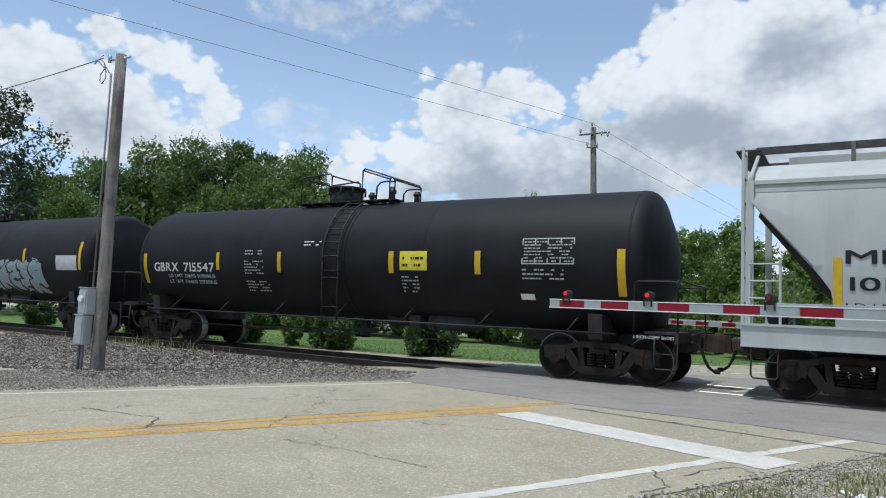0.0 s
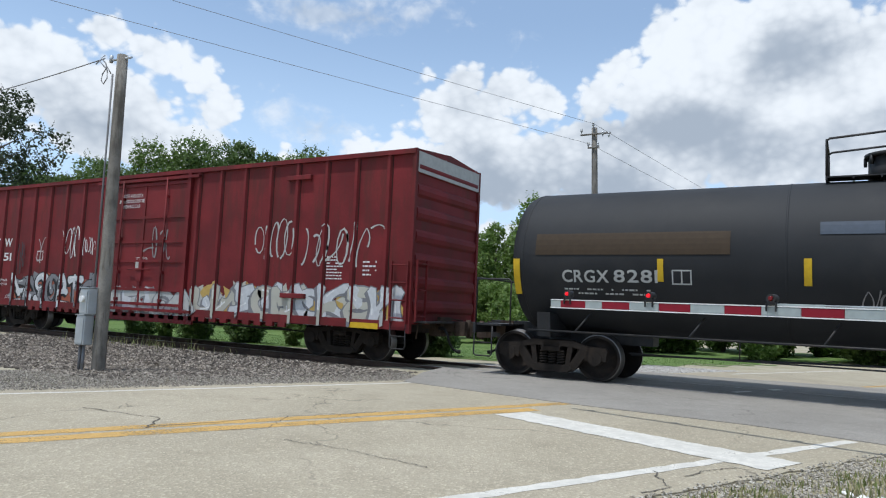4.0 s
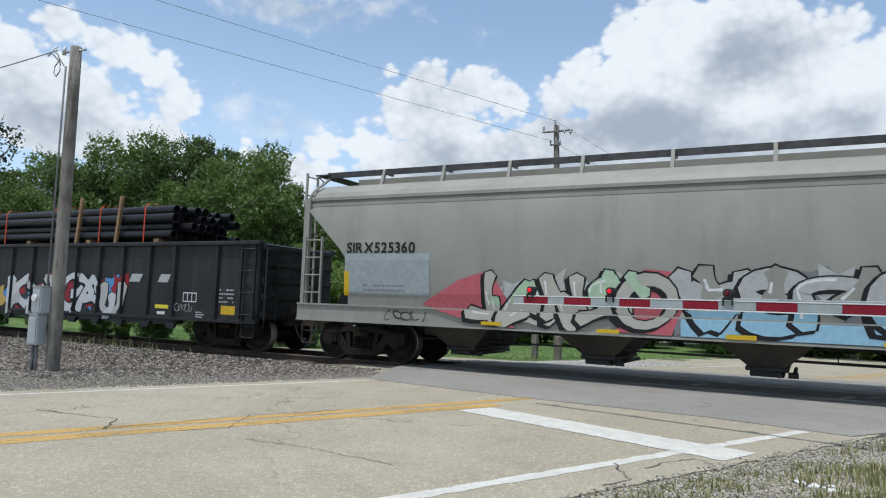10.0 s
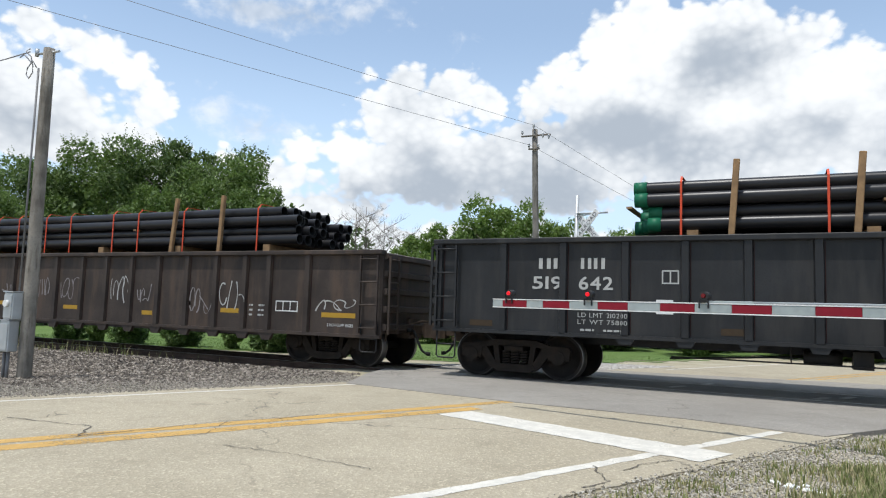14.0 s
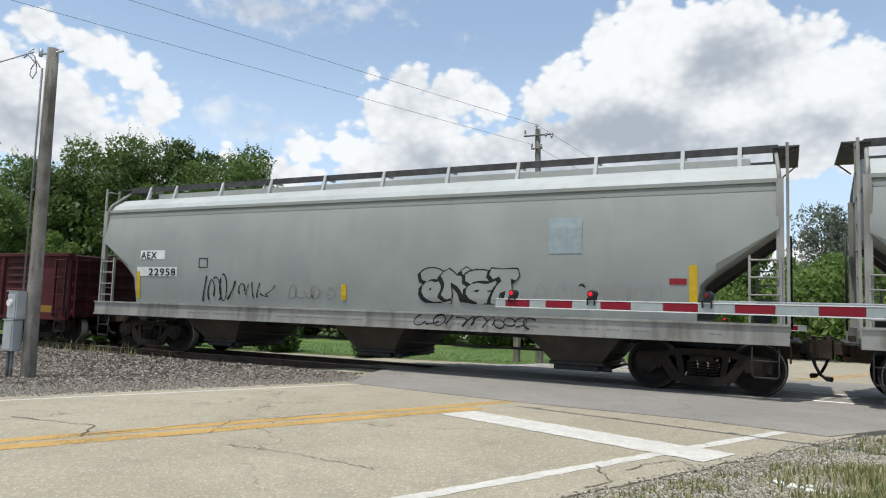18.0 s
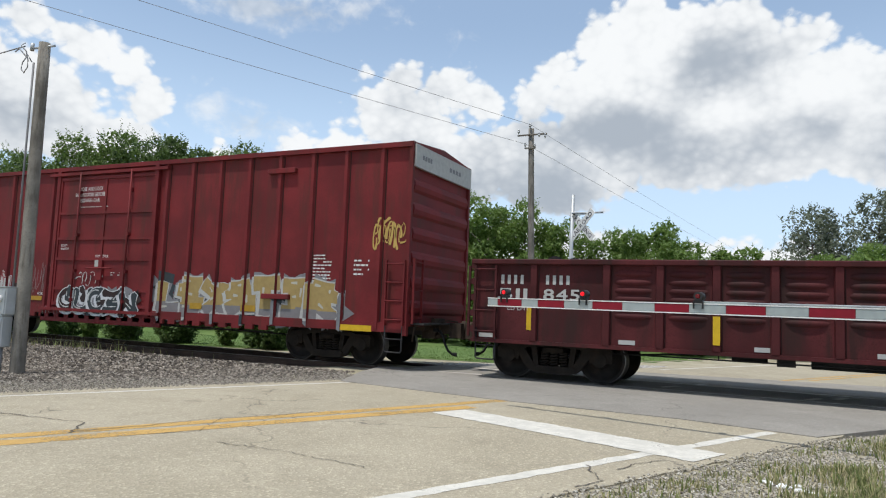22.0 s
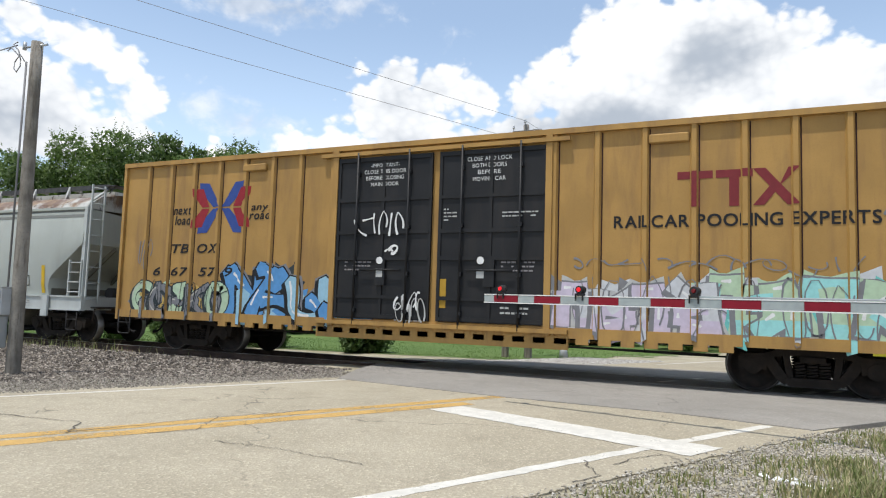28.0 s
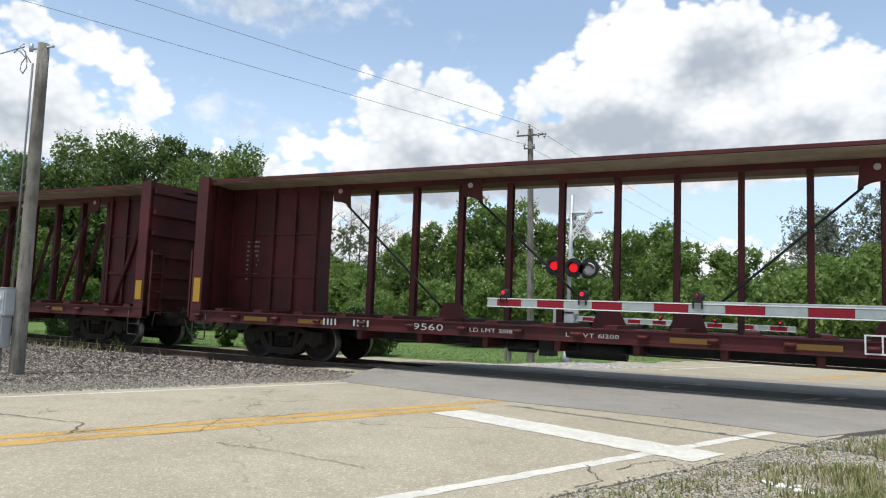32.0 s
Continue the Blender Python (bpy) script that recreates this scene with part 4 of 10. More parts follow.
M["leaf_dark"] = island_mat("dark_green_leaves", ((0.042, 0.076, 0.018), (0.07, 0.12, 0.028), (0.105, 0.165, 0.042), (0.155, 0.225, 0.075)), 0.6, 0.4)
M["leaf_grey"] = island_mat("silvery_green_leaves", ((0.09, 0.115, 0.07), (0.14, 0.17, 0.11), (0.2, 0.23, 0.165), (0.29, 0.32, 0.25)), 0.6, 0.35)
M["leaf_light"] = island_mat("fresh_green_leaves", ((0.1, 0.17, 0.034), (0.17, 0.26, 0.058), (0.25, 0.35, 0.1)), 0.6, 0.5)
# darker copy of the leaves: the tree's silhouette shade is in the colour
M["leaf_shade"] = island_mat("shade_darkened_leaves", ((0.022, 0.035, 0.012), (0.04, 0.06, 0.022), (0.065, 0.09, 0.036)), 0.6, 0.15)
M["leaf_hedge"] = island_mat("garden_shrub_leaves", ((0.03, 0.065, 0.014), (0.055, 0.11, 0.022), (0.085, 0.155, 0.035), (0.13, 0.21, 0.06)), 0.6, 0.3)
M["bark"] = surface("grey_brown_bark", (0.1, 0.085, 0.07), 0.95, 0, 0.35, 3, 0.6, 25)
M["bare_bark"] = surface("grey_bare_branches", (0.12, 0.105, 0.09), 0.95, 0, 0.3, 3, 0.4, 25)
M["pole_wood"] = surface("weathered_pole_timber", (0.215, 0.198, 0.172), 0.92, 0, 0.28, 2.2, 0.6, 34, (0.085, 0.072, 0.058), 0.8, True, 11.0, spec=0.15)
M["zinc"] = surface("galvanised_metal", (0.42, 0.44, 0.45), 0.5, 0.4, 0.1, 3, 0.05)
M["arm_white"] = plain("grey_white_reflective_sheet", (0.34, 0.38, 0.375), 0.5)
M["arm_red"] = plain("red_reflective_sheet", (0.22, 0.008, 0.02), 0.5)
M["lamp_red"] = plain("lit_red_lens", (0.75, 0.01, 0.018), 0.3, 0, 0.75)
M["lamp_off"] = plain("dark_red_lens", (0.16, 0.012, 0.014), 0.25)
M["lamp_clear"] = plain("silver_lamp_back", (0.6, 0.6, 0.6), 0.3)
M["wire"] = plain("dark_cable", (0.28, 0.28, 0.29), 0.7)
M["sign_white"] = plain("white_sign_sheet", (0.75, 0.75, 0.73), 0.5)

# the ground, one sheet to the horizon
xs = [-4000, -900, -300, -120, -70] + [-45 + 1.5 * k for k in range(40)] + [20, 35, 60, 120, 300, 900, 4000]
ys = [-4000, -600, -150, -50, -25] + [-18 + 0.6 * k for k in range(64)] + [24, 32, 45, 70, 150, 500, 1500, 4000]
pts = [(x, y, level(x, y) - 0.06 + (0.045 * smooth01(-y, 4.6, 6.0)) - 0.1 * (1 - smooth01(abs(y), 2.0, 4.6)) * (1 if x < -9 or x > 5 else 0)) for y in ys for x in xs]
W = len(xs)
fs = [(j * W + i, j * W + i + 1, (j + 1) * W + i + 1, (j + 1) * W + i) for j in range(len(ys) - 1) for i in range(W - 1)]
ground = sheet("ground", pts, fs, M["verge"], label="gravelly roadside soil with sparse dry grass")

# lawn on the far side of the track
pts, fs = [], []
for j in range(40):
    for i in range(200):
        x, y = -75 + 0.6 * i, 4.6 + 0.55 * j
        pts.append((x, y, level(x, y) - 0.048))
        o = (Vector((x, y)) - ROAD_AT).dot(ROAD_H)
        if i < 199 and j < 39 and not -6.2 + 0.5 * math.sin(j * 2.3) < o < 7.5 + 0.5 * math.sin(j * 1.7):
            fs.append((j * 200 + i, j * 200 + i + 1, (j + 1) * 200 + i + 1, (j + 1) * 200 + i))
lawn = sheet("lawn", pts, fs, M["lawn"], label="mown green lawn beyond the track")

# road slab and the crossing's asphalt
pts, fs = strip(-40, 130, -3.3, 4.84, 0.0, 0.25, 0.05, 3, 8)
row = 9
for k in (0, row - 1):
    base = len(pts)
    rows = len(pts) // row if k == 0 else (base - rows) // row
    pts += [(pts[i * row + k][0], pts[i * row + k][1], pts[i * row + k][2] - 0.1) for i in range(rows)]
    fs += [(i * row + k, (i + 1) * row + k, base + i + 1, base + i) for i in range(rows - 1)]
road = sheet("road", pts, fs, M["road"], label="worn tan two-lane road with fine cracks")
edge = [(-8.05, -0.87), (-7.75, -2.2), (-7.15, -3.8), (-5.4, -4.25), (-3.5, -4.72), (-1.1, -5.08), (0.42, -5.66), (1.3, -4.3), (2.4, -2.2), (3.3, -0.87)]


def flat_patch(name, outline, mat, lift, parent):
    bm = bmesh.new()
    f = bm.faces.new([bm.verts.new((x, y, 0)) for x, y in outline])
    bmesh.ops.triangulate(bm, faces=[f])
    bmesh.ops.subdivide_edges(bm, edges=bm.edges[:], cuts=5, use_grid_fill=True)
    for v in bm.verts:
        v.co.z = level(v.co.x, v.co.y) + lift
    rim = [e for e in bm.edges if len(e.link_faces) == 1]
    low = bmesh.ops.extrude_edge_only(bm, edges=rim)
    for v in low["geom"]:
        if isinstance(v, bmesh.types.BMVert):
            v.co.z -= 0.12
    bmesh.ops.recalc_face_normals(bm, faces=bm.faces)
    return part(name, bm, mat, parent)


flat_patch("crossing_panel", edge, M["asphalt"], 0.011, road)
for y0, y1 in ((-0.87, -0.793), (-0.717, -0.65), (0.65, 0.717), (0.793, 0.87)):
    bm = bmesh.new()
    box(bm, -8.2, 5.0, y0, y1, -0.12, -0.035)
    part("flangeway_filler", bm, M["flangeway"], road, "black rubber strip beside the rail")
flat_patch("crossing_panel", [(-7.6, -0.66), (3.9, -0.66), (4.2, 0.66), (-7.3, 0.66)], M["asphalt"], 0.009, road)
flat_patch("crossing_panel", [(-7.2, 0.87), (4.3, 0.87), (5.6, 3.6), (-5.9, 3.3)], M["asphalt"], 0.011, road)

# painted lines
for s0, s1, o0, o1, m, lift in ((-40, -3.35, -2.74, -2.64, "line_white", 0.0025), (-40, -2.95, 4.2, 4.34, "line_white", 0.0025),
                                (-40, -3.1, 0.48, 0.7, "line_yellow", 0.0025), (-40, -4.6, 0.82, 1.08, "line_yellow", 0.0025),
                                (5.6, 120, -2.74, -2.64, "line_white", 0.0025), (5.2, 120, 4.2, 4.34, "line_white", 0.0025), (5.2, 120, 0.56, 0.7, "line_yellow", 0.0025), (6.2, 120, 0.86, 1.0, "line_yellow", 0.0025),
                                (0.95, 1.5, 0.29, 0.43, "line_white", 0.016), (2.2, 2.55, 0.29, 0.43, "line_white", 0.018), (1.8, 2.35, 2.63, 2.77, "line_white", 0.016), (2.4, 2.9, 2.85, 2.98, "line_white", 0.018)):
    pts, fs = strip(s0, s1, o0, o1, lift, 0.13, 0.014, int(abs(s0 * 10 + o0 * 100)))
    sheet("painted_line", pts, fs, M[m], "", "", road)
bm = bmesh.new()
rnd = random.Random(8)
rim = [Vector(q) for q in ((-3.92, -6.56), (-0.66, -7.96), (-0.42, -7.4), (-3.7, -6.02))]
near_edge = [rim[0].lerp(rim[1], k / 40) + Vector((rnd.uniform(-0.012, 0.012), rnd.uniform(-0.02, 0.02))) for k in range(41)]
far_edge = [rim[3].lerp(rim[2], k / 40) + Vector((rnd.uniform(-0.012, 0.012), rnd.uniform(-0.02, 0.02))) for k in range(41)]
for row_k in range(40):
    q = (near_edge[row_k], near_edge[row_k + 1], far_edge[row_k + 1], far_edge[row_k])
    bm.faces.new([bm.verts.new((p.x, p.y, level(p.x, p.y) + 0.005)) for p in q])
bmesh.ops.remove_doubles(bm, verts=bm.verts, dist=0.0005)
bmesh.ops.recalc_face_normals(bm, faces=bm.faces)
part("stop_line", bm, M["line_white"], road, "worn white stop line")

# open cracks: along the road and across it, in metres
M["pole_pipe"] = surface("weathered_grey_pipe", (0.16, 0.16, 0.165), 0.6)
M["crack"] = surface("crack_dirt", (0.12, 0.105, 0.085), 0.95)
for i, (wide, *way) in enumerate(((0.016, (-9.83, -1.03), (-9.58, -0.56), (-9.23, 0.09), (-9.53, 0.72)), (0.014, (-9.45, 0.62), (-8.81, 0.58), (-7.97, 0.4), (-7.35, 0.53), (-6.7, 0.43)),
                                  (0.009, (-8.54, 1.81), (-8.27, 2.29), (-8.1, 2.89), (-7.94, 3.49)), (0.013, (-6.34, 4.31), (-6.71, 4.72), (-7.12, 4.78)),
                                  (0.012, (-6.26, 4.54), (-5.85, 4.48), (-5.5, 4.58)), (0.009, (-7.92, 0.43), (-8.44, 1.15), (-8.95, 1.05)))):
    rnd = random.Random(60 + i)
    fine = []
    for a, b in zip(way, way[1:]):
        n = max(3, int(math.dist(a, b) / 0.06))
        fine += [(a[0] + (b[0] - a[0]) * k / n + rnd.uniform(-0.025, 0.025), a[1] + (b[1] - a[1]) * k / n + rnd.uniform(-0.025, 0.025)) for k in range(n)]
    pts, fs = stroke_path([on_road(*q) for q in fine], wide, rnd)
    sheet("crack", [(x, y, level(x, y) + 0.0065) for x, y in pts], fs, M["crack"], "", "", road)

# track: rails, ties, ballast
track = new("track")
tagged(track, "single railway track on crushed stone ballast", "railway track", "", "structure")
for s in (-1, 1):
    bm = bmesh.new()
    y = s * 0.755
    prism(bm, [(y - 0.075, -0.172), (y + 0.075, -0.172), (y + 0.07, -0.155), (y + 0.012, -0.135), (y + 0.01, -0.05), (y + 0.036, -0.036), (y + 0.036, -0.008),
               (y - 0.036, -0.008), (y - 0.036, -0.036), (y - 0.01, -0.05), (y - 0.012, -0.135), (y - 0.07, -0.155)], "x", -330, 330)
    rail = part("rail", bm, M["rail"], track, "rusty steel rail")
    bm = bmesh.new()
    prism(bm, [(y - 0.036, -0.008), (y + 0.036, -0.008), (y + 0.03, 0.0), (y - 0.03, 0.0)], "x", -330, 330)
    part("railhead", bm, M["railhead"], rail, "bright worn railhead")
tm = bmesh.new()
soft_box(tm, -0.115, 0.115, -1.3, 1.3, -0.34, -0.165, 0.015)
tie = mesh_of("tie", tm, M["tie"])
for k in range(90):
    x = -8.4 - 0.52 * k
    placed("tie", tie, track, pose(x, random.uniform(-0.03, 0.03), random.uniform(-0.01, 0.008), 0, 0, random.uniform(-0.8, 0.8)))
for k in range(24):
    placed("tie", tie, track, pose(4.6 + 0.52 * k, 0, 0))


def bed(x0, x1, near, far):
    """Ballast prism along a stretch of track: top at the ties, sides sloping to the ground."""
    pts, fs = [], []
    n = int((x1 - x0) / 1.0)
    for i in range(n + 1):
        x = x0 + (x1 - x0) * i / n
        e = smooth01(min(abs(x - x0), abs(x - x1)), 0.0, 0.8) if (abs(x + 8) < 3 or abs(x - 4) < 3) else 1
        for y, z in ((near, None), (near * 0.62, -0.2), (-1.7, -0.19), (-0.9, -0.2), (0.9, -0.2), (1.7, -0.19), (far * 0.7, -0.24), (far, None)):
            zz = level(x, y) - 0.1 if z is None else z
            pts.append((x, y, zz))
    for i in range(n):
        for k in range(7):
            fs.append((i * 8 + k, (i + 1) * 8 + k, (i + 1) * 8 + k + 1, i * 8 + k + 1))
    return pts, [f[::-1] for f in fs]


for x0, x1, a, b in ((-320, -8.2, -4.4, 3.4), (4.3, 320, -4.0, 3.4)):
    pts, fs = bed(x0, x1, a, b)
    sheet("ballast_bed", pts, fs, M["ballast"], "", "", track)


def stones(name, n, where, size, mat, seed, label):
    """Loose crushed stones, one object."""
    rnd = random.Random(seed)
    V, F = [], []
    base = [(1, 0, 0), (-1, 0, 0), (0, 1, 0), (0, -1, 0), (0, 0, 1), (0, 0, -1)]
    tri = [(0, 2, 4), (2, 1, 4), (1, 3, 4), (3, 0, 4), (2, 0, 5), (1, 2, 5), (3, 1, 5), (0, 3, 5)]
    for _ in range(n):
        x, y, z, k = where(rnd)
        r = size * rnd.uniform(0.55, 1.35) * k
        turn = Euler((rnd.uniform(0, 6), rnd.uniform(0, 6), rnd.uniform(0, 6))).to_matrix()
        b = len(V)
        for v in base:
            p = turn @ Vector([c * r * rnd.uniform(0.6, 1.1) for c in v])
            V.append((x + p.x, y + p.y, z + p.z * 0.8 + r * 0.15))
        F += [tuple(b + i for i in t) for t in tri]
    return sheet(name, V, F, mat, "stuff", label, None, "gravel")


def shoulder(rnd):
    while True:
        x, y = rnd.uniform(-24, -7.4), rnd.uniform(-7.5, -0.82)
        o = (Vector((x, y)) - ROAD_AT).dot(ROAD_H)
        if o > -3.5 - rnd.random() ** 2 * 0.5 or (x > -8.1 and y > -2.6):
            continue
        top = -0.19 + 0.015 * math.sin(x * 3)
        slope = level(x, y) - 0.055
        z = top if y > -1.8 else max(slope, top + (slope - top) * smooth01(y, -1.8, -4.4) if slope < top else slope)
        near_road = smooth01(o, -5.2, -3.8)
        if rnd.random() < near_road * 0.6:
            continue
        return x, y, max(z, level(x, y) - 0.055 + 0.045 * smooth01(-y, 4.6, 6.0) if y < -4 else z), 1 - 0.45 * near_road


stones("ballast_stones", 30000, shoulder, 0.04, M["stones"], 11, "grey crushed ballast stones beside the rails")


def fine_shoulder(rnd):
    while True:
        x, y = rnd.uniform(-19, -7.2), rnd.uniform(-9.5, -2.2)
        o = (Vector((x, y)) - ROAD_AT).dot(ROAD_H)
        if not -6.5 < o < -3.05 or rnd.random() < 0.75 * smooth01(o, -3.4, -3.05):
            continue
        return x, y, level(x, y) + (0.045 * smooth01(-y, 4.6, 6.0) - 0.052 if o < -3.3 else 0.0), 1


stones("shoulder_gravel", 30000, fine_shoulder, 0.017, M["shoulder_stones"], 18, "fine grey gravel between the road and the ballast")
stones("ballast_stones", 5000, lambda r: (r.uniform(-40, -8.2), r.uniform(-0.66, 0.66), -0.195, 1), 0.045, M["stones"], 12, "grey crushed ballast stones between the rails")


def far_gravel(rnd):
    while True:
        x, y = rnd.uniform(-9.5, 3), rnd.uniform(1.4, 7.2)
        o = (Vector((x, y)) - ROAD_AT).dot(ROAD_H)
        if -3.6 < o < 4.9 or o < -6.0:
            continue
        return x, y, level(x, y) - 0.05, 1


stones("limestone_gravel", 9000, far_gravel, 0.045, M["pale_stones"], 13, "pale limestone gravel on the far shoulder")


def near_gravel(rnd):
    while True:
        x, y = rnd.uniform(-2.5, 5), rnd.uniform(-12.5, -3.2)
        o = (Vector((x, y)) - ROAD_AT).dot(ROAD_H)
        if o < 4.86 - 0.12 * rnd.random() ** 3 or o > 7.5 or rnd.random() < 0.5 * smooth01(o, 5, 6.6):
            continue
        return x, y, level(x, y) - 0.055 + 0.045 * smooth01(-y, 4.6, 6.0) + (0.012 if o < 4.86 else 0), 1


stones("verge_gravel", 24000, near_gravel, 0.015, M["verge_stones"], 14, "fine grey gravel along the pavement edge")


def blades(name, n, where, h, mat, seed, label):
    """Grass: bent two-piece blades, one object."""
    rnd = random.Random(seed)
    V, F = [], []
    for _ in range(n):
        x, y, z, k = where(rnd)
        hh, a, w = h * rnd.uniform(0.4, 1.2) * k, rnd.uniform(0, math.tau), 0.006 + 0.004 * rnd.random() * (h / 0.2)
        dx, dy, lean = math.cos(a), math.sin(a), rnd.uniform(0.1, 0.7)
        b = len(V)
        V += [(x - dy * w, y + dx * w, z), (x + dy * w, y - dx * w, z), (x + dx * lean * hh * 0.4 + dy * w * 0.7, y + dy * lean * hh * 0.4 - dx * w * 0.7, z + hh * 0.6),
              (x + dx * lean * hh * 0.4 - dy * w * 0.7, y + dy * lean * hh * 0.4 + dx * w * 0.7, z + hh * 0.6), (x + dx * lean * hh, y + dy * lean * hh, z + hh)]
        F += [(b, b + 1, b + 2, b + 3), (b + 3, b + 2, b + 4)]
    return sheet(name, V, F, mat, "stuff", label, None, "grass")


TUFTS = [(random.Random(k).uniform(-1.6, 5), random.Random(k + 500).uniform(-12.5, -3.5)) for k in range(260)]


def verge_tuft(rnd):
    while True:
        cx, cy = TUFTS[rnd.randrange(len(TUFTS))]
        x, y = rnd.gauss(cx, 0.13), rnd.gauss(cy, 0.13)
        o = (Vector((x, y)) - ROAD_AT).dot(ROAD_H)
        if o < 4.98 or rnd.random() > 0.25 + 0.75 * smooth01(o, 5.0, 6.2):
            continue
        if y > -5.2 and rnd.random() < 0.6:
            continue
        return x, y, level(x, y) - 0.06 + 0.045 * smooth01(-y, 4.6, 6.0), 0.5 + 0.5 * smooth01(o, 5.0, 6.0)


blades("verge_grass", 42000, verge_tuft, 0.11, M["grass"], 15, "patchy green and straw-coloured roadside grass")
def lawn_spot(rnd):
    while True:
        x, y = rnd.uniform(-34, -2), 4.8 + 9 * rnd.random() ** 1.6
        if (Vector((x, y)) - ROAD_AT).dot(ROAD_H) < -6.1 + rnd.gauss(0, 0.25):
            return x, y, level(x, y) - 0.06, 1


blades("lawn_grass", 30000, lawn_spot, 0.06, M["lawn_grass"], 16, "bright green lawn grass")
blades("track_weeds", 220, lambda r: (-17.5 + r.gauss(0, 1.6), r.uniform(-2.2, -1.1), -0.2, r.uniform(0.6, 1.5)), 0.3, M["grass"], 17, "dry weeds in the ballast")
for k in range(26):
    rnd = random.Random(k + 40)
    bm = bmesh.new()
    bmesh.ops.create_icosphere(bm, subdivisions=1, radius=rnd.uniform(0.02, 0.05))
    for v in bm.verts:
        v.co *= rnd.uniform(0.7, 1.2)
        v.co.z *= 0.45
    t = rnd.random()
    x, y = -0.08 + 0.62 * t + rnd.gauss(0, 0.03), -8.42 - 0.42 * t + rnd.gauss(0, 0.04)
    ob = part("white_stone", bm, M["sign_white"], None)
    ob.location = (x, y, level(x, y) - 0.008)
    tagged(ob, "small white-painted stone lying in the verge", "stone", "white stones in the verge")


# ---------------------------------------------------------------- trees
def leaf_cloud(rnd, n, lobes, size):
    """Leaf sprays scattered through rounded lobes, denser to their outside: points and faces."""
    V, F = [], []
    for _ in range(n):
        (cx, cy, cz), r, sq = lobes[rnd.randrange(len(lobes))]
        d = Vector((rnd.gauss(0, 1), rnd.gauss(0, 1), rnd.gauss(0, 1))).normalized()
        k = r * rnd.uniform(0.35, 1.0) ** 0.5 * rnd.uniform(0.85, 1.12)
        p = Vector((cx + d.x * k, cy + d.y * k, cz + d.z * k * sq))
        turn = Euler((rnd.uniform(-1.1, 1.1), rnd.uniform(-1.1, 1.1), rnd.uniform(0, 6.3))).to_matrix()
        s = size * rnd.uniform(0.6, 1.35)
        b = len(V)
        for q in ((-0.5, 0, 0), (-0.12, -0.3, 0.06), (0.55, -0.04, -0.1), (0.1, 0.32, 0.05)):
            V.append(tuple(p + turn @ (Vector(q) * s)))
        F += [(b, b + 1, b + 2), (b, b + 2, b + 3)]
    return V, F


def branchwork(bm, rnd, base, h, r, crown_from, reach, n, fine=0):
    top = Vector(base) + Vector((rnd.uniform(-0.3, 0.3), rnd.uniform(-0.3, 0.3), h * 0.8))
    rod(bm, base, tuple(Vector(base).lerp(top, 0.4)), r, 8, r * 0.75)
    rod(bm, tuple(Vector(base).lerp(top, 0.4)), tuple(top), r * 0.75, 8, r * 0.2)
    for k in range(n):
        t = crown_from + (0.95 - crown_from) * k / n
        p = Vector(base).lerp(top, t)
        a = k * 2.4 + rnd.uniform(-0.4, 0.4)
        l = reach * (1.1 - 0.6 * t) * rnd.uniform(0.7, 1.1)
        q = p + Vector((math.cos(a) * l, math.sin(a) * l, l * rnd.uniform(0.45, 0.95)))
        rod(bm, tuple(p), tuple(q), r * 0.32, 6, r * 0.08)
        for f in range(fine):
            m = p.lerp(q, rnd.uniform(0.3, 0.95))
            e = m + Vector((rnd.uniform(-1, 1), rnd.uniform(-1, 1), rnd.uniform(0.2, 1.2))) * l * 0.38
            rod(bm, tuple(m), tuple(e), r * 0.09, 4, r * 0.02)
            for g in range(2):
                mm = m.lerp(e, rnd.uniform(0.4, 0.9))
                rod(bm, tuple(mm), tuple(mm + Vector((rnd.uniform(-1, 1), rnd.uniform(-1, 1), rnd.uniform(0.1, 1))) * l * 0.2), r * 0.05, 3, r * 0.015)


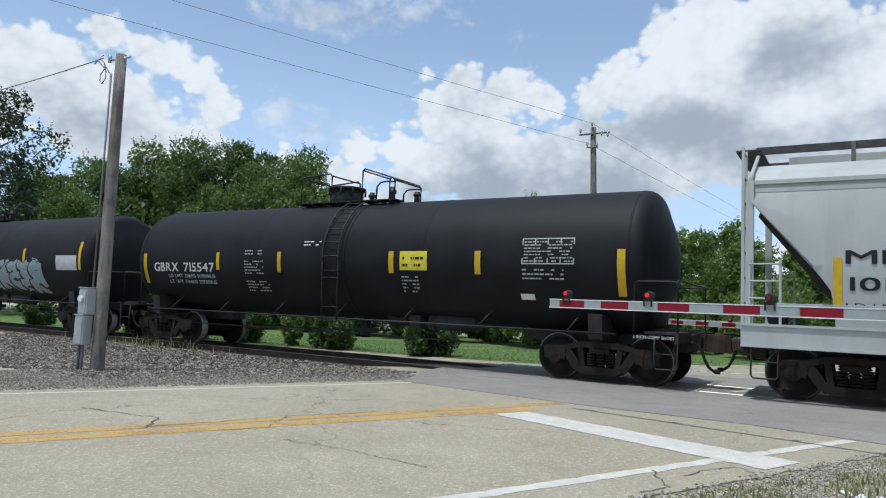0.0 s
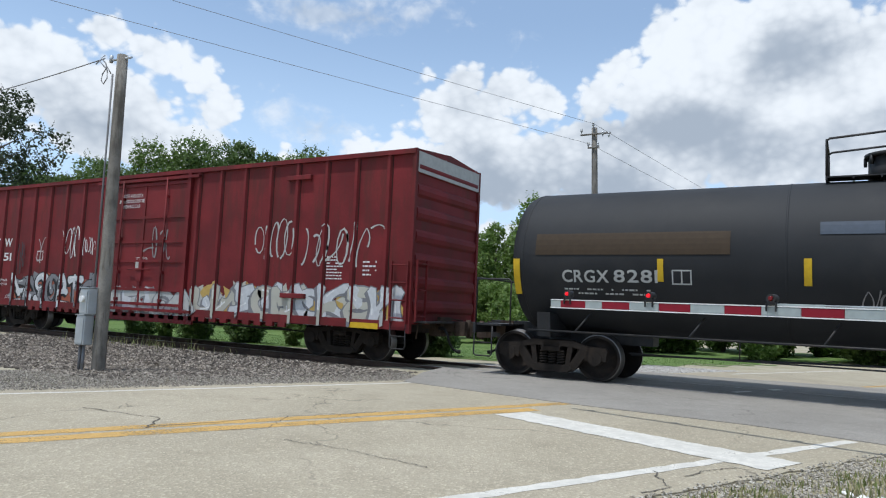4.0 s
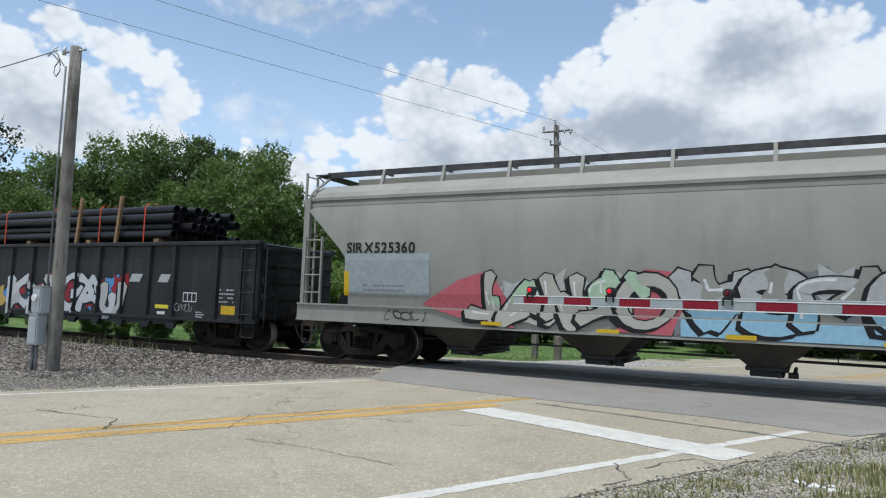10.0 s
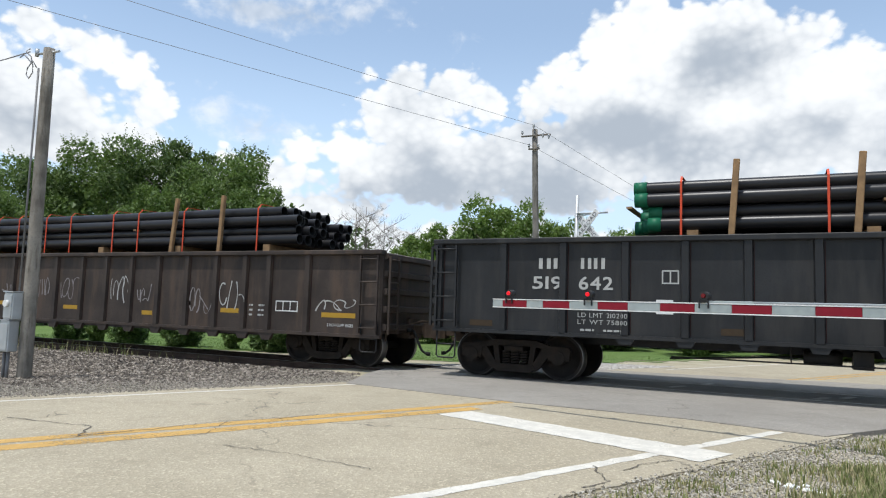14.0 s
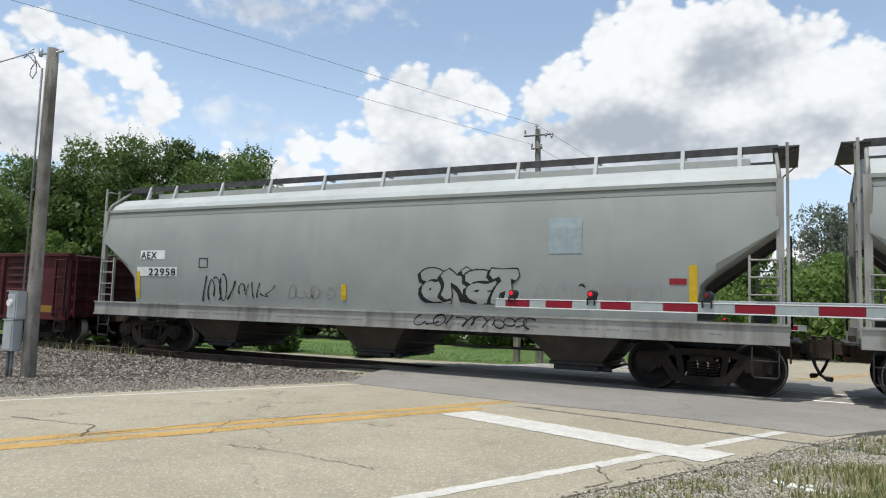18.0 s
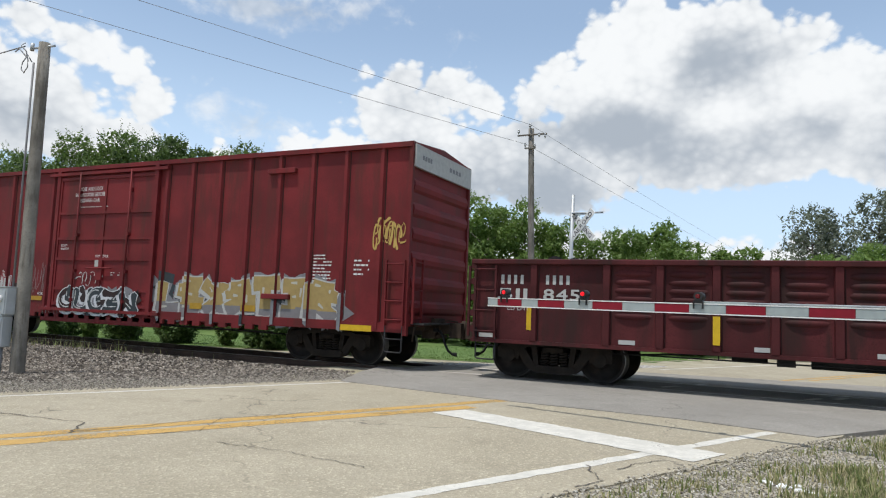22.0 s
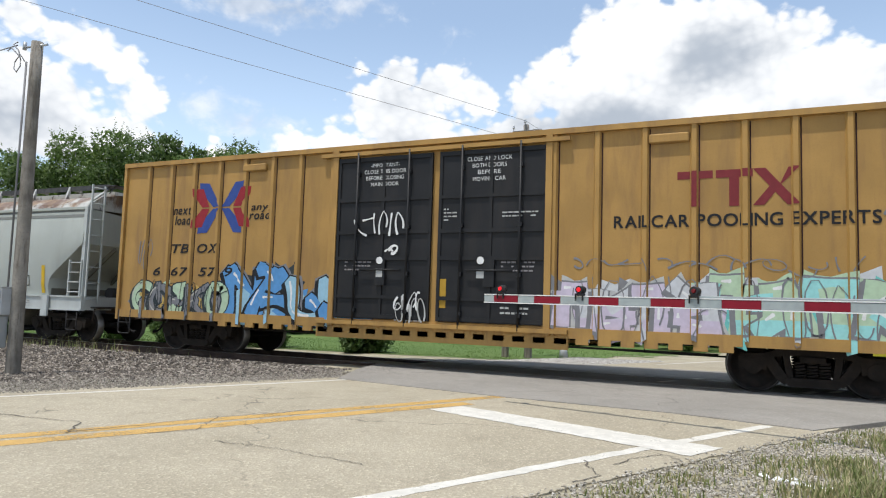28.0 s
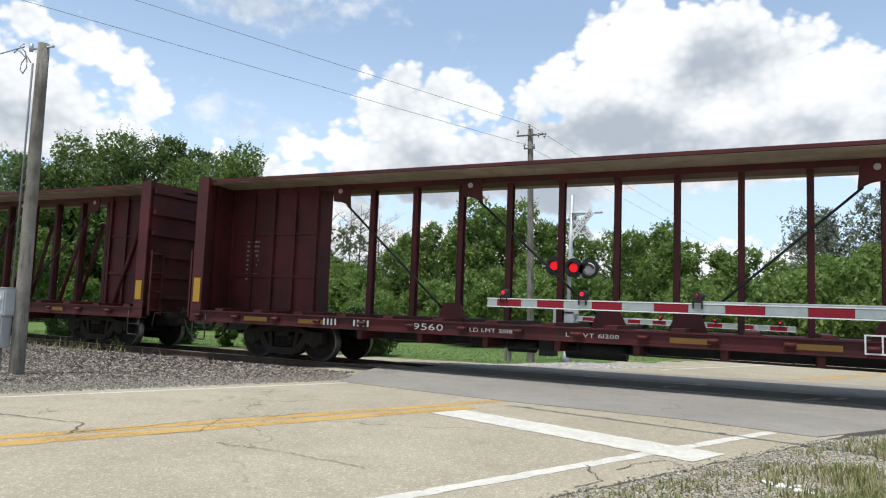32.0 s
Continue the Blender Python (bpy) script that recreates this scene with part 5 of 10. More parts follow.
def make_tree(seed, h, spread, leaf, n, size, low=0.25, lobes_n=16, name="tree", label="", sq=0.85):
    rnd = random.Random(seed)
    t = new(name)
    tagged(t, label, "tree" if name == "tree" else "shrub", "trees beyond the track" if name == "tree" else "shrubs beyond the track")
    bm = bmesh.new()
    branchwork(bm, rnd, (0, 0, -0.3), h, max(0.06, h * 0.018), max(low, 0.15), spread * 0.7, 14)
    part("trunk", bm, M["bark"], t, "grey-brown trunk and limbs")
    lobes = []
    for k in range(lobes_n):
        z = h * (low + (0.93 - low) * ((k + 0.5) / lobes_n))
        f = math.sin(math.pi * min(max((z / h - low * 0.6) / (1.08 - low * 0.6), 0.05), 0.98)) ** 0.7
        a = k * 2.4 + rnd.uniform(-0.5, 0.5)
        d = spread * f * rnd.uniform(0.35, 0.85)
        lobes.append(((math.cos(a) * d, math.sin(a) * d, z), spread * rnd.uniform(0.26, 0.46) * (0.6 + 0.5 * f), sq))
    V, F = leaf_cloud(rnd, n, lobes, size)
    for (cx, cy, cz), r, q in lobes:
        for _ in range(10):
            d = Vector((rnd.gauss(0, 1), rnd.gauss(0, 1), abs(rnd.gauss(0.8, 0.8)))).normalized()
            a = Vector((cx, cy, cz)) + Vector((d.x * r, d.y * r, d.z * r * q)) * 0.85
            b = a + (d + Vector((0, 0, 0.7))).normalized() * r * rnd.uniform(0.3, 0.6)
            for k in range(7):
                p = a.lerp(b, k / 6) + Vector((rnd.gauss(0, 0.05), rnd.gauss(0, 0.05), 0)) * r
                turn = Euler((rnd.uniform(-1.3, 1.3), rnd.uniform(-1.3, 1.3), rnd.uniform(0, 6.3))).to_matrix()
                s, i0 = size * (1.05 - 0.09 * k), len(V)
                V += [tuple(p + turn @ (Vector(w) * s)) for w in ((-0.5, 0, 0), (-0.1, -0.24, 0.06), (0.55, 0, -0.1), (0.1, 0.24, 0.05))]
                F += [(i0, i0 + 1, i0 + 2), (i0, i0 + 2, i0 + 3)]
    me = bpy.data.meshes.new("crown")
    me.from_pydata(V, [], F)
    me.materials.append(leaf)
    placed("crown", me, t)
    return t


def grow(proto, spots, height):
    """Copies of a tree at (x, y, height wanted, turn)."""
    for i, (x, y, h, a) in enumerate(spots):
        m = Matrix.Translation((x, y, level(x, y) - 0.05)) @ Matrix.Rotation(a, 4, "Z") @ Matrix.Diagonal((h / height,) * 3 + (1,))
        if i == 0:
            proto.matrix_basis = m
        else:
            c = copy_thing(proto, pose(0, 0, 0))
            c.matrix_basis = m


MAPLE = "tall broad-leaved tree with dense mid-green foliage"
grow(make_tree(1, 15, 5.2, M["leaf_mid"], 17000, 0.29, 0.16, 30, label=MAPLE), ((-53.5, 27, 16.3, 0), (-38.0, 25.5, 13.4, 2.2), (-66, 28, 15.5, 4.1), (-60.5, 33, 16.2, 1.0)), 15)
grow(make_tree(2, 15, 4.8, M["leaf_dark"], 17000, 0.29, 0.14, 28, label="tall broad-leaved tree with dark green foliage"), ((-47.5, 28, 16.2, 0.5), (-57, 24, 13.5, 3.0), (-43, 30, 15.3, 5.0), (-73, 26, 15.0, 2.0), (-80, 30, 15.5, 0.3)), 15)
grow(make_tree(3, 10, 3.0, M["leaf_mid"], 10000, 0.25, 0.1, 22, label="slender broad-leaved tree with mid-green leaves", sq=1.0), ((-34.6, 25, 10.6, 0), (-32.6, 27, 8.0, 2.6), (-50.5, 15.5, 9.5, 1.4), (-41.5, 22, 10.5, 4.0)), 10)
grow(make_tree(4, 8, 2.6, M["leaf_light"], 9000, 0.23, 0.08, 18, label="young tree with fresh light green leaves", sq=1.0), ((-18.2, 22.5, 7.0, 0), (-20.2, 23, 6.3, 1.9), (-5.6, 22, 6.2, 3.2), (-24, 21, 4.8, 0.7), (-46, 17, 6.5, 2.9)), 8)
grow(make_tree(5, 8, 2.3, M["leaf_light"], 9000, 0.23, 0.05, 18, label="bushy willow-like tree with mid-green leaves", sq=1.1), ((-14.9, 22, 8.2, 0), (-12.6, 22.5, 7.6, 2.1), (-10.9, 23, 6.9, 4.2), (-16.4, 24, 7.2, 1.1), (-8.0, 23, 6.2, 5.1), (-6.2, 24.5, 6.6, 3.3)), 8)
grow(make_tree(6, 6, 2.6, M["leaf_light"], 9000, 0.23, 0.0, 18, label="dense mid-green tree with foliage to the ground"), ((-3.4, 22, 5.3, 0), (-1.2, 23, 5.0, 2.0), (1.6, 22, 4.6, 4.0), (4.6, 24, 5.2, 1.0), (8, 26, 6.0, 3.0), (-22.3, 20.5, 4.3, 0.4), (-27, 21, 4.8, 1.7), (-30.5, 22, 5.6, 3.6), (12, 24, 6.2, 0.8)), 6)
grow(make_tree(7, 10, 2.5, M["leaf_grey"], 3800, 0.24, 0.3, 20, label="tall silvery grey-green poplar", sq=1.1), ((2.6, 45, 10.6, 0), (4.1, 47, 9.8, 2.3), (6.9, 44, 11.4, 4.0), (9.6, 46, 11.0, 1.0), (13, 47, 12, 5.0)), 10)
near = make_tree(8, 16, 4.2, M["leaf_shade"], 5200, 0.28, 0.45, 14, label="tall broad-leaved tree in shade-darkened colour with loose drooping sprays")
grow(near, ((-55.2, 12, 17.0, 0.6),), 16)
SHRUB = "leafy wild shrub at the wood's edge"
grow(make_tree(9, 3.2, 2.0, M["leaf_light"], 5200, 0.19, 0.0, 14, "shrub", SHRUB), tuple((-44 + 3.1 * k + (k % 3) * 0.5, 15.6 + (k * 7 % 5) * 0.7 + (3 if k < 6 else 0), 2.6 + (k * 5 % 4) * 0.45, k * 1.3) for k in range(20)), 3.2)
grow(make_tree(10, 3.4, 1.9, M["leaf_light"], 5200, 0.19, 0.0, 14, "shrub", "light green wild shrub at the wood's edge"), tuple((-43 + 4.4 * k, 18.2 + (k * 3 % 4) * 0.5, 3.0 + (k * 3 % 3) * 0.5, k * 2.1) for k in range(14)), 3.4)
HEDGE = "rounded dense green garden shrub on the lawn"
grow(make_tree(11, 1.2, 0.95, M["leaf_hedge"], 6500, 0.1, 0.0, 14, "shrub", HEDGE), ((-27.8, 5.6, 1.15, 0), (-23.6, 5.4, 1.2, 1), (-20.6, 5.3, 1.25, 2), (-16.0, 5.1, 1.35, 3), (-12.1, 4.9, 1.45, 4), (-32, 5.8, 1.2, 5), (-36.5, 6, 1.2, 0.4)), 1.2)
grow(make_tree(12, 1.1, 0.5, M["leaf_mid"], 2600, 0.09, 0.0, 10, "shrub", "small upright light green shrub on the lawn"), ((-18.1, 5.2, 1.2, 0), (-25.6, 5.4, 1.1, 1.2)), 1.1)

# leafless tree
bare = new("bare_tree")
tagged(bare, "leafless grey tree with many fine branches", "tree", "trees beyond the track")
rnd = random.Random(77)
bm = bmesh.new()
for k in range(6):
    branchwork(bm, rnd, (-3.4 + 1.4 * k + rnd.uniform(-0.4, 0.4), rnd.uniform(-1, 1), -0.2), 12.0 - 1.2 * abs(k - 2.6), 0.085, 0.3, 2.4, 22, 15)
part("branchwork", bm, M["bare_bark"], bare)
bare.location = (-28.3, 29, -0.3)

# woods behind everything, one mass
rnd = random.Random(5)
lobes = []
for k in range(420):
    a = -1.75 + 2.9 * k / 420
    r = 62 + rnd.uniform(0, 26)
    x, y = r * math.sin(a), -14 + r * math.cos(a)
    lobes.append(((x, y, rnd.uniform(0.5, 4.2 if x > -34 else 9.0)), rnd.uniform(1.8, 3.4), 1.0))
V, F = leaf_cloud(rnd, 60000, lobes, 0.6)
sheet("far_woods", V, F, M["leaf_dark"], "stuff", "distant belt of dark green woodland", None, "woods")


# ---------------------------------------------------------------- poles and wires
def pole(name, x, y, h, r0, r1, label, lean=(0, 0)):
    p = new(name)
    tagged(p, label, "utility pole", "utility poles")
    z = level(x, y)
    bm = bmesh.new()
    n, rows = 18, []
    for k in range(9):
        t = k / 8
        r = r0 + (r1 - r0) * t
        rows.append([bm.verts.new((x + lean[0] * t + r * math.cos(a * math.tau / n), y + lean[1] * t + r * math.sin(a * math.tau / n), z - 0.3 + (h - z + 0.3) * t)) for a in range(n)])
    for a, b in zip(rows, rows[1:]):
        for i in range(n):
            bm.faces.new((a[i], a[(i + 1) % n], b[(i + 1) % n], b[i])).smooth = True
    bm.faces.new(rows[-1])
    part("shaft", bm, M["pole_wood"], p, "weathered grey timber shaft")
    return p


def insulator(p, x, y, z, name="insulator"):
    bm = bmesh.new()
    rod(bm, (x, y, z), (x, y, z + 0.1), 0.02, 8)
    rod(bm, (x, y, z + 0.05), (x, y, z + 0.09), 0.04, 10)
    rod(bm, (x, y, z + 0.1), (x, y, z + 0.15), 0.032, 10)
    part(name, bm, M["zinc"], p, "grey insulator")


near_pole = pole("utility_pole", -12.01, -6.64, 5.9, 0.122, 0.098, "weathered grey timber pole with metal meter boxes", (-0.06, 0))
for x0, x1, z0, z1, nm in ((-12.3, -12.05, 0.94, 1.42, "meter_box"), (-12.36, -12.1, 0.38, 0.92, "switch_box")):
    bm = bmesh.new()
    soft_box(bm, x0, x1, -6.93, -6.74, z0, z1, 0.012)
    bx = part(nm, bm, M["zinc"], near_pole, "grey metal box with a hinged lid")
    bm = bmesh.new()
    soft_box(bm, x0 + 0.02, x1 - 0.02, -6.945, -6.93, z0 + 0.03, z1 - 0.05, 0.005)
    part("lid", bm, M["zinc"], bx)
    bm = bmesh.new()
    box(bm, x0 - 0.012, x1 + 0.012, -6.95, -6.72, z1, z1 + 0.015)
    part("rain_cap", bm, M["zinc"], bx)
bm = bmesh.new()
rod(bm, (-12.18, -6.99, 1.22), (-12.18, -6.94, 1.22), 0.06, 14)
part("meter_dial", bm, M["sign_white"], near_pole, "small round glass meter")
for dx, z0, z1 in ((-12.3, -0.15, 0.38), (-12.2, -0.15, 0.38), (-12.2, 1.42, 5.5)):
    bm = bmesh.new()
    rod(bm, (dx + (0.06 if z1 > 2 else 0), -6.84 + (0.07 if z1 > 2 else 0), z0), (dx + (0.06 if z1 > 2 else 0), -6.84 + (0.07 if z1 > 2 else 0), z1), 0.018 if z1 > 2 else 0.028, 10)
    part("conduit", bm, M["pole_pipe"], near_pole, "grey conduit pipe")
bm = bmesh.new()
tube(bm, [(-12.15, -6.8, 5.5), (-12.2, -6.85, 5.62), (-12.34, -6.85, 5.5), (-12.36, -6.85, 5.38), (-12.28, -6.85, 5.3), (-12.18, -6.85, 5.4), (-12.2, -6.85, 5.56), (-12.42, -6.88, 5.76), (-12.5, -6.9, 5.7)], 0.012, 6)
tube(bm, [(-12.18, -6.85, 5.5), (-12.26, -6.85, 5.7), (-12.34, -6.9, 5.8), (-12.3, -6.85, 5.86)], 0.012, 6)
part("cable_loop", bm, M["wire"], near_pole, "looped black service cable")
bm = bmesh.new()
rod(bm, (-12.3, -6.72, 5.8), (-11.84, -6.6, 5.84), 0.022, 8)
rod(bm, (-12.3, -6.72, 5.76), (-12.3, -6.72, 5.9), 0.035, 8)
part("bracket", bm, M["zinc"], near_pole)

far_pole = pole("utility_pole", -7.05, 6.88, 7.38, 0.118, 0.09, "slim weathered timber pole with small crossarms", (-0.22, 0))
for z, w in ((7.12, 0.42), (6.68, 0.16)):
    bm = bmesh.new()
    soft_box(bm, -7.28 - w, -7.28 + w * 1.4, 6.74, 6.79, z, z + 0.05, 0.008)
    part("crossarm", bm, M["pole_wood"], far_pole)
for x, z in ((-7.66, 7.2), (-7.27, 7.38), (-6.95, 7.05), (-6.75, 7.0), (-7.42, 6.74), (-7.1, 6.7)):
    insulator(far_pole, x, 6.76, z)
pole("utility_pole", -2.6, 56, 7.6, 0.15, 0.11, "distant timber utility pole")
pole("utility_pole", -26.2, -33, 9.0, 0.16, 0.12, "tall timber utility pole beside the road")


def wire(pts, sag, r, label):
    bm = bmesh.new()
    out = []
    for (a, b) in zip(pts, pts[1:]):
        a, b = Vector(a), Vector(b)
        for k in range(24):
            t = k / 24
            p = a.lerp(b, t)
            p.z -= sag * 4 * t * (1 - t)
            out.append(p)
    out.append(Vector(pts[-1]))
    tube(bm, out, r, 5)
    ob = part("overhead_wire", bm, M["wire"], None)
    tagged(ob, label, "wire", "overhead wires")


wire(((-26.1, -33, 8.9), (-7.27, 6.8, 7.5), (-2.6, 56, 7.5)), 0.12, 0.0062, "thin dark overhead wire between timber poles")
wire(((-26.1, -33, 8.1), (-7.4, 6.8, 6.85), (-2.6, 56, 6.9)), 0.12, 0.0062, "thin dark overhead wire between timber poles")
wire(((-12.3, -6.85, 5.8), (-32, -5.5, 6.9)), 0.35, 0.012, "thin black service cable from the near pole")


# ---------------------------------------------------------------- crossing gates and signals
def gate_arm(g, tip, way, length, first, h=0.096, t=0.03, lamps=(), lit=()):
    """A tapered striped arm from its tip: stripes are parts, lamps stand on it."""
    way = Vector((way[0], way[1], way[2])).normalized()
    m = Matrix.Translation(tip) @ way.to_track_quat("X", "Z").to_matrix().to_4x4()
    s, red = 0.0, False
    for L in first:
        bm = bmesh.new()
        soft_box(bm, s, min(s + L, length), -t / 2, t / 2, -h / 2, h / 2, 0.006)
        placed("red_stripe" if red else "white_stripe", mesh_of("stripe", bm, M["arm_red"] if red else M["arm_white"]), g, m, "red reflective stripe" if red else "pale grey reflective stripe")
        s, red = s + L, not red
    while s < length:
        bm = bmesh.new()
        soft_box(bm, s, min(s + 0.406, length), -t / 2, t / 2, -h / 2, h / 2, 0.006)
        placed("red_stripe" if red else "white_stripe", mesh_of("stripe", bm, M["arm_red"] if red else M["arm_white"]), g, m, "red reflective stripe" if red else "pale grey reflective stripe")
        s, red = s + 0.406, not red
    for z0, z1 in ((h / 2, h / 2 + 0.012), (-h / 2 - 0.012, -h / 2)):
        bm = bmesh.new()
        box(bm, 0, length, -t / 2 - 0.004, t / 2 + 0.004, z0, z1)
        placed("edge_rail", mesh_of("edge_rail", bm, M["sign_white"]), g, m, "thin white edge rail")
    for k, a in enumerate(lamps):
        z = h / 2 + 0.075
        bm = bmesh.new()
        soft_box(bm, a - 0.045, a + 0.045, -0.045, 0.045, h / 2 + 0.012, h / 2 + 0.05, 0.01)
        rod(bm, (a, -0.05, z + 0.01), (a, 0.05, z + 0.01), 0.05, 14)
        for dx in (-0.05, 0.05):
            box(bm, a + dx - 0.006, a + dx + 0.006, -0.05, -0.03, h / 2 - 0.05, h / 2 + 0.04)
        lamp = placed("arm_lamp", mesh_of("arm_lamp", bm, M["black_steel"]), g, m, "small black lamp housing")
        for y0, y1 in ((-0.07, -0.05), (0.05, 0.07)):
            bm = bmesh.new()
            rod(bm, (a, y0, z + 0.012), (a, y1, z + 0.012), 0.02 if y0 < 0 else 0.028, 14, 0.028 if y0 < 0 else 0.02)
            placed("lens", mesh_of("lens", bm, M["lamp_red"] if lit[k] else M["lamp_off"]), lamp, None, "glowing red lens" if lit[k] else "dark red lens")
    bm = bmesh.new()
    rod(bm, (3.05, 0.0, h / 2 + 0.024), (length, 0.0, h / 2 + 0.024), 0.011, 6)
    placed("arm_cable", mesh_of("arm_cable", bm, M["zinc"]), g, m)
    bm = bmesh.new()
    soft_box(bm, 2.98, 3.5, -0.012, 0.012, h / 2, h / 2 + 0.035, 0.004)
    placed("splice_plate", mesh_of("splice_plate", bm, M["arm_white"]), g, m)


def signal_mast(g, x, y, h, base_label="pale concrete footing"):
    z = level(x, y)
    bm = bmesh.new()
    rod(bm, (x, y, z - 0.1), (x + 0.08, y, h), 0.062, 14)
    rod(bm, (x, y, z - 0.1), (x, y, z + 0.35), 0.16, 14, 0.1)
    part("mast", bm, M["zinc"], g, "grey galvanised mast")


near_gate = new("crossing_gate")
tagged(near_gate, "lowered red and white crossing gate arm with red lamps", "crossing gate", "crossing gates")
signal_mast(near_gate, 5.6, -8.4, 3.4)
gate_arm(near_gate, (-3.6, -5.57, 1.467), (0.954, -0.2985, -0.004), 9.4, (0.17, 0.406, 0.26), lamps=(0.3, 1.53, 2.98), lit=(True, True, False))
bm = bmesh.new()
soft_box(bm, 5.2, 5.75, -8.65, -8.1, 1.15, 1.75, 0.03)
part("gate_mechanism", bm, M["zinc"], near_gate, "grey gate mechanism box")

far_gate = new("crossing_gate")
tagged(far_gate, "far crossing gate with lowered striped arm, flashing lights and crossbuck", "crossing gate", "crossing gates")
signal_mast(far_gate, -5.83, 6.67, 5.08)
tipx, tipy = -5.83 + 0.909 * 6.9, 6.67 - 0.417 * 6.9
gate_arm(far_gate, (tipx, tipy, 1.19), (-0.909, 0.417, 0.005), 6.6, (0.2,), h=0.11, lamps=(0.35, 2.0, 3.6), lit=(True, True, True))
bm = bmesh.new()
soft_box(bm, -6.1, -5.55, 6.45, 6.95, 0.95, 1.45, 0.03)
part("gate_mechanism", bm, M["zinc"], far_gate, "grey gate mechanism box")
bm = bmesh.new()
soft_box(bm, -6.05, -5.45, 6.45, 6.6, 1.35, 1.5, 0.01)
box(bm, -6.2, -6.0, 6.4, 6.9, 0.6, 1.6)
part("counterweight", bm, M["zinc"], far_gate)
for x, z, lit in ((-5.62, 2.78, True), (-5.14, 2.74, False), (-6.24, 2.84, True)):
    bm = bmesh.new()
    rod(bm, (x, 6.5, z), (x, 6.52, z), 0.3, 28)
    rod(bm, (x, 6.52, z), (x, 6.72, z), 0.16, 16, 0.12)
    lampo = part("flashing_light", bm, M["black_steel"], far_gate, "round black signal backboard")
    bm = bmesh.new()
    rod(bm, (x, 6.47 if lit else 6.4, z), (x, 6.5, z), 0.115 if lit else 0.09, 22, 0.14 if lit else 0.2)
    part("lens", bm, M["lamp_red"] if lit else (M["lamp_clear"] if lit is False else M["black_steel"]), lampo, "glowing red lens" if lit else "unlit pale lens")
    bm = bmesh.new()
    n = 14
    a0 = [bm.verts.new((x + 0.17 * math.cos(math.pi * k / n), 6.5, z + 0.17 * math.sin(math.pi * k / n))) for k in range(n + 1)]
    a1 = [bm.verts.new((x + 0.17 * math.cos(math.pi * k / n), 6.25 + 0.12 * abs(k - n / 2) / n, z + 0.17 * math.sin(math.pi * k / n))) for k in range(n + 1)]
    for k in range(n):
        bm.faces.new((a0[k], a0[k + 1], a1[k + 1], a1[k]))
    part("visor", bm, M["black_steel"], lampo)
bm = bmesh.new()
rod(bm, (-6.35, 6.66, 2.84), (-5.1, 6.66, 2.76), 0.035, 8)
rod(bm, (-5.75, 6.6, 4.49), (-4.78, 6.6, 4.5), 0.03, 8)
rod(bm, (-5.75, 6.6, 4.4), (-5.2, 6.6, 4.48), 0.02, 8)
part("cross_pipe", bm, M["zinc"], far_gate)
for a, words in ((45, "CROSSING"), (-45, "RAILROAD")):
    bm = bmesh.new()
    soft_box(bm, -0.61, 0.61, -0.01, 0.01, -0.115, 0.115, 0.004)
    m = Matrix.Translation((-5.42, 6.53 if a > 0 else 6.5, 4.1)) @ Matrix.Rotation(radians(-24.6), 4, "Z") @ Matrix.Rotation(radians(a), 4, "Y")
    blade = placed("crossbuck_blade", mesh_of("crossbuck_blade", bm, M["sign_white"]), far_gate, m, "white crossbuck blade")
    vs, fs2 = lettering(words, -0.52, 0.52, -0.07, 0.07)
    me = bpy.data.meshes.new("lettering")
    me.from_pydata([(p, -0.013, q) for p, q in vs], [], fs2)
    me.materials.append(M["black"])
    placed("lettering", me, blade)
for px_, h_ in ((-6.75, 0.55), (-7.5, 0.7)):
    bm = bmesh.new()
    soft_box(bm, px_ - 0.09, px_ + 0.09, 5.9, 6.1, -0.25, h_, 0.02)
    ob = part("marker_post", bm, M["pole_wood"], None)
    tagged(ob, "short weathered timber post in the gravel", "post", "posts by the far road")

# ---------------------------------------------------------------- running gear shared by all cars
WHEEL_R, AXLE = 0.47, 0.915


def wheelset_mesh():
    bm = bmesh.new()
    for s in (-1, 1):
        prof = [(0.655, WHEEL_R - 0.06), (0.66, WHEEL_R + 0.025), (0.69, WHEEL_R + 0.02), (0.705, WHEEL_R), (0.835, WHEEL_R - 0.006),
                (0.84, WHEEL_R - 0.02), (0.842, WHEEL_R - 0.075), (0.79, WHEEL_R - 0.09), (0.765, 0.2), (0.8, 0.15), (0.85, 0.13), (0.85, 0.1)]
        rings = [[bm.verts.new((r * math.cos(a * math.tau / 36), s * y, r * math.sin(a * math.tau / 36))) for a in range(36)] for y, r in prof]
        for k, (a, b) in enumerate(zip(rings, rings[1:])):
            for i in range(36):
                q = (a[i], a[(i + 1) % 36], b[(i + 1) % 36], b[i])
                f = bm.faces.new(q if s > 0 else q[::-1])
                f.smooth = k not in (4, 5)
                f.material_index = 1 if k in (1, 2, 3, 4) else 0
        bm.faces.new(rings[0] if s < 0 else rings[0][::-1])
        rod(bm, (0, s * 0.8, 0), (0, s * 1.06, 0), 0.1, 14)
        rod(bm, (0, s * 1.06, 0), (0, s * 1.1, 0), 0.085, 14)
        for k in range(3):
            a = k * math.tau / 3
            rod(bm, (0.045 * math.cos(a), s * 1.1, 0.045 * math.sin(a)), (0.045 * math.cos(a), s * 1.125, 0.045 * math.sin(a)), 0.018, 6)
    rod(bm, (0, -0.7, 0), (0, 0.7, 0), 0.085, 12)
    return mesh_of("wheelset", bm, [M["wheel"], M["tread"]])


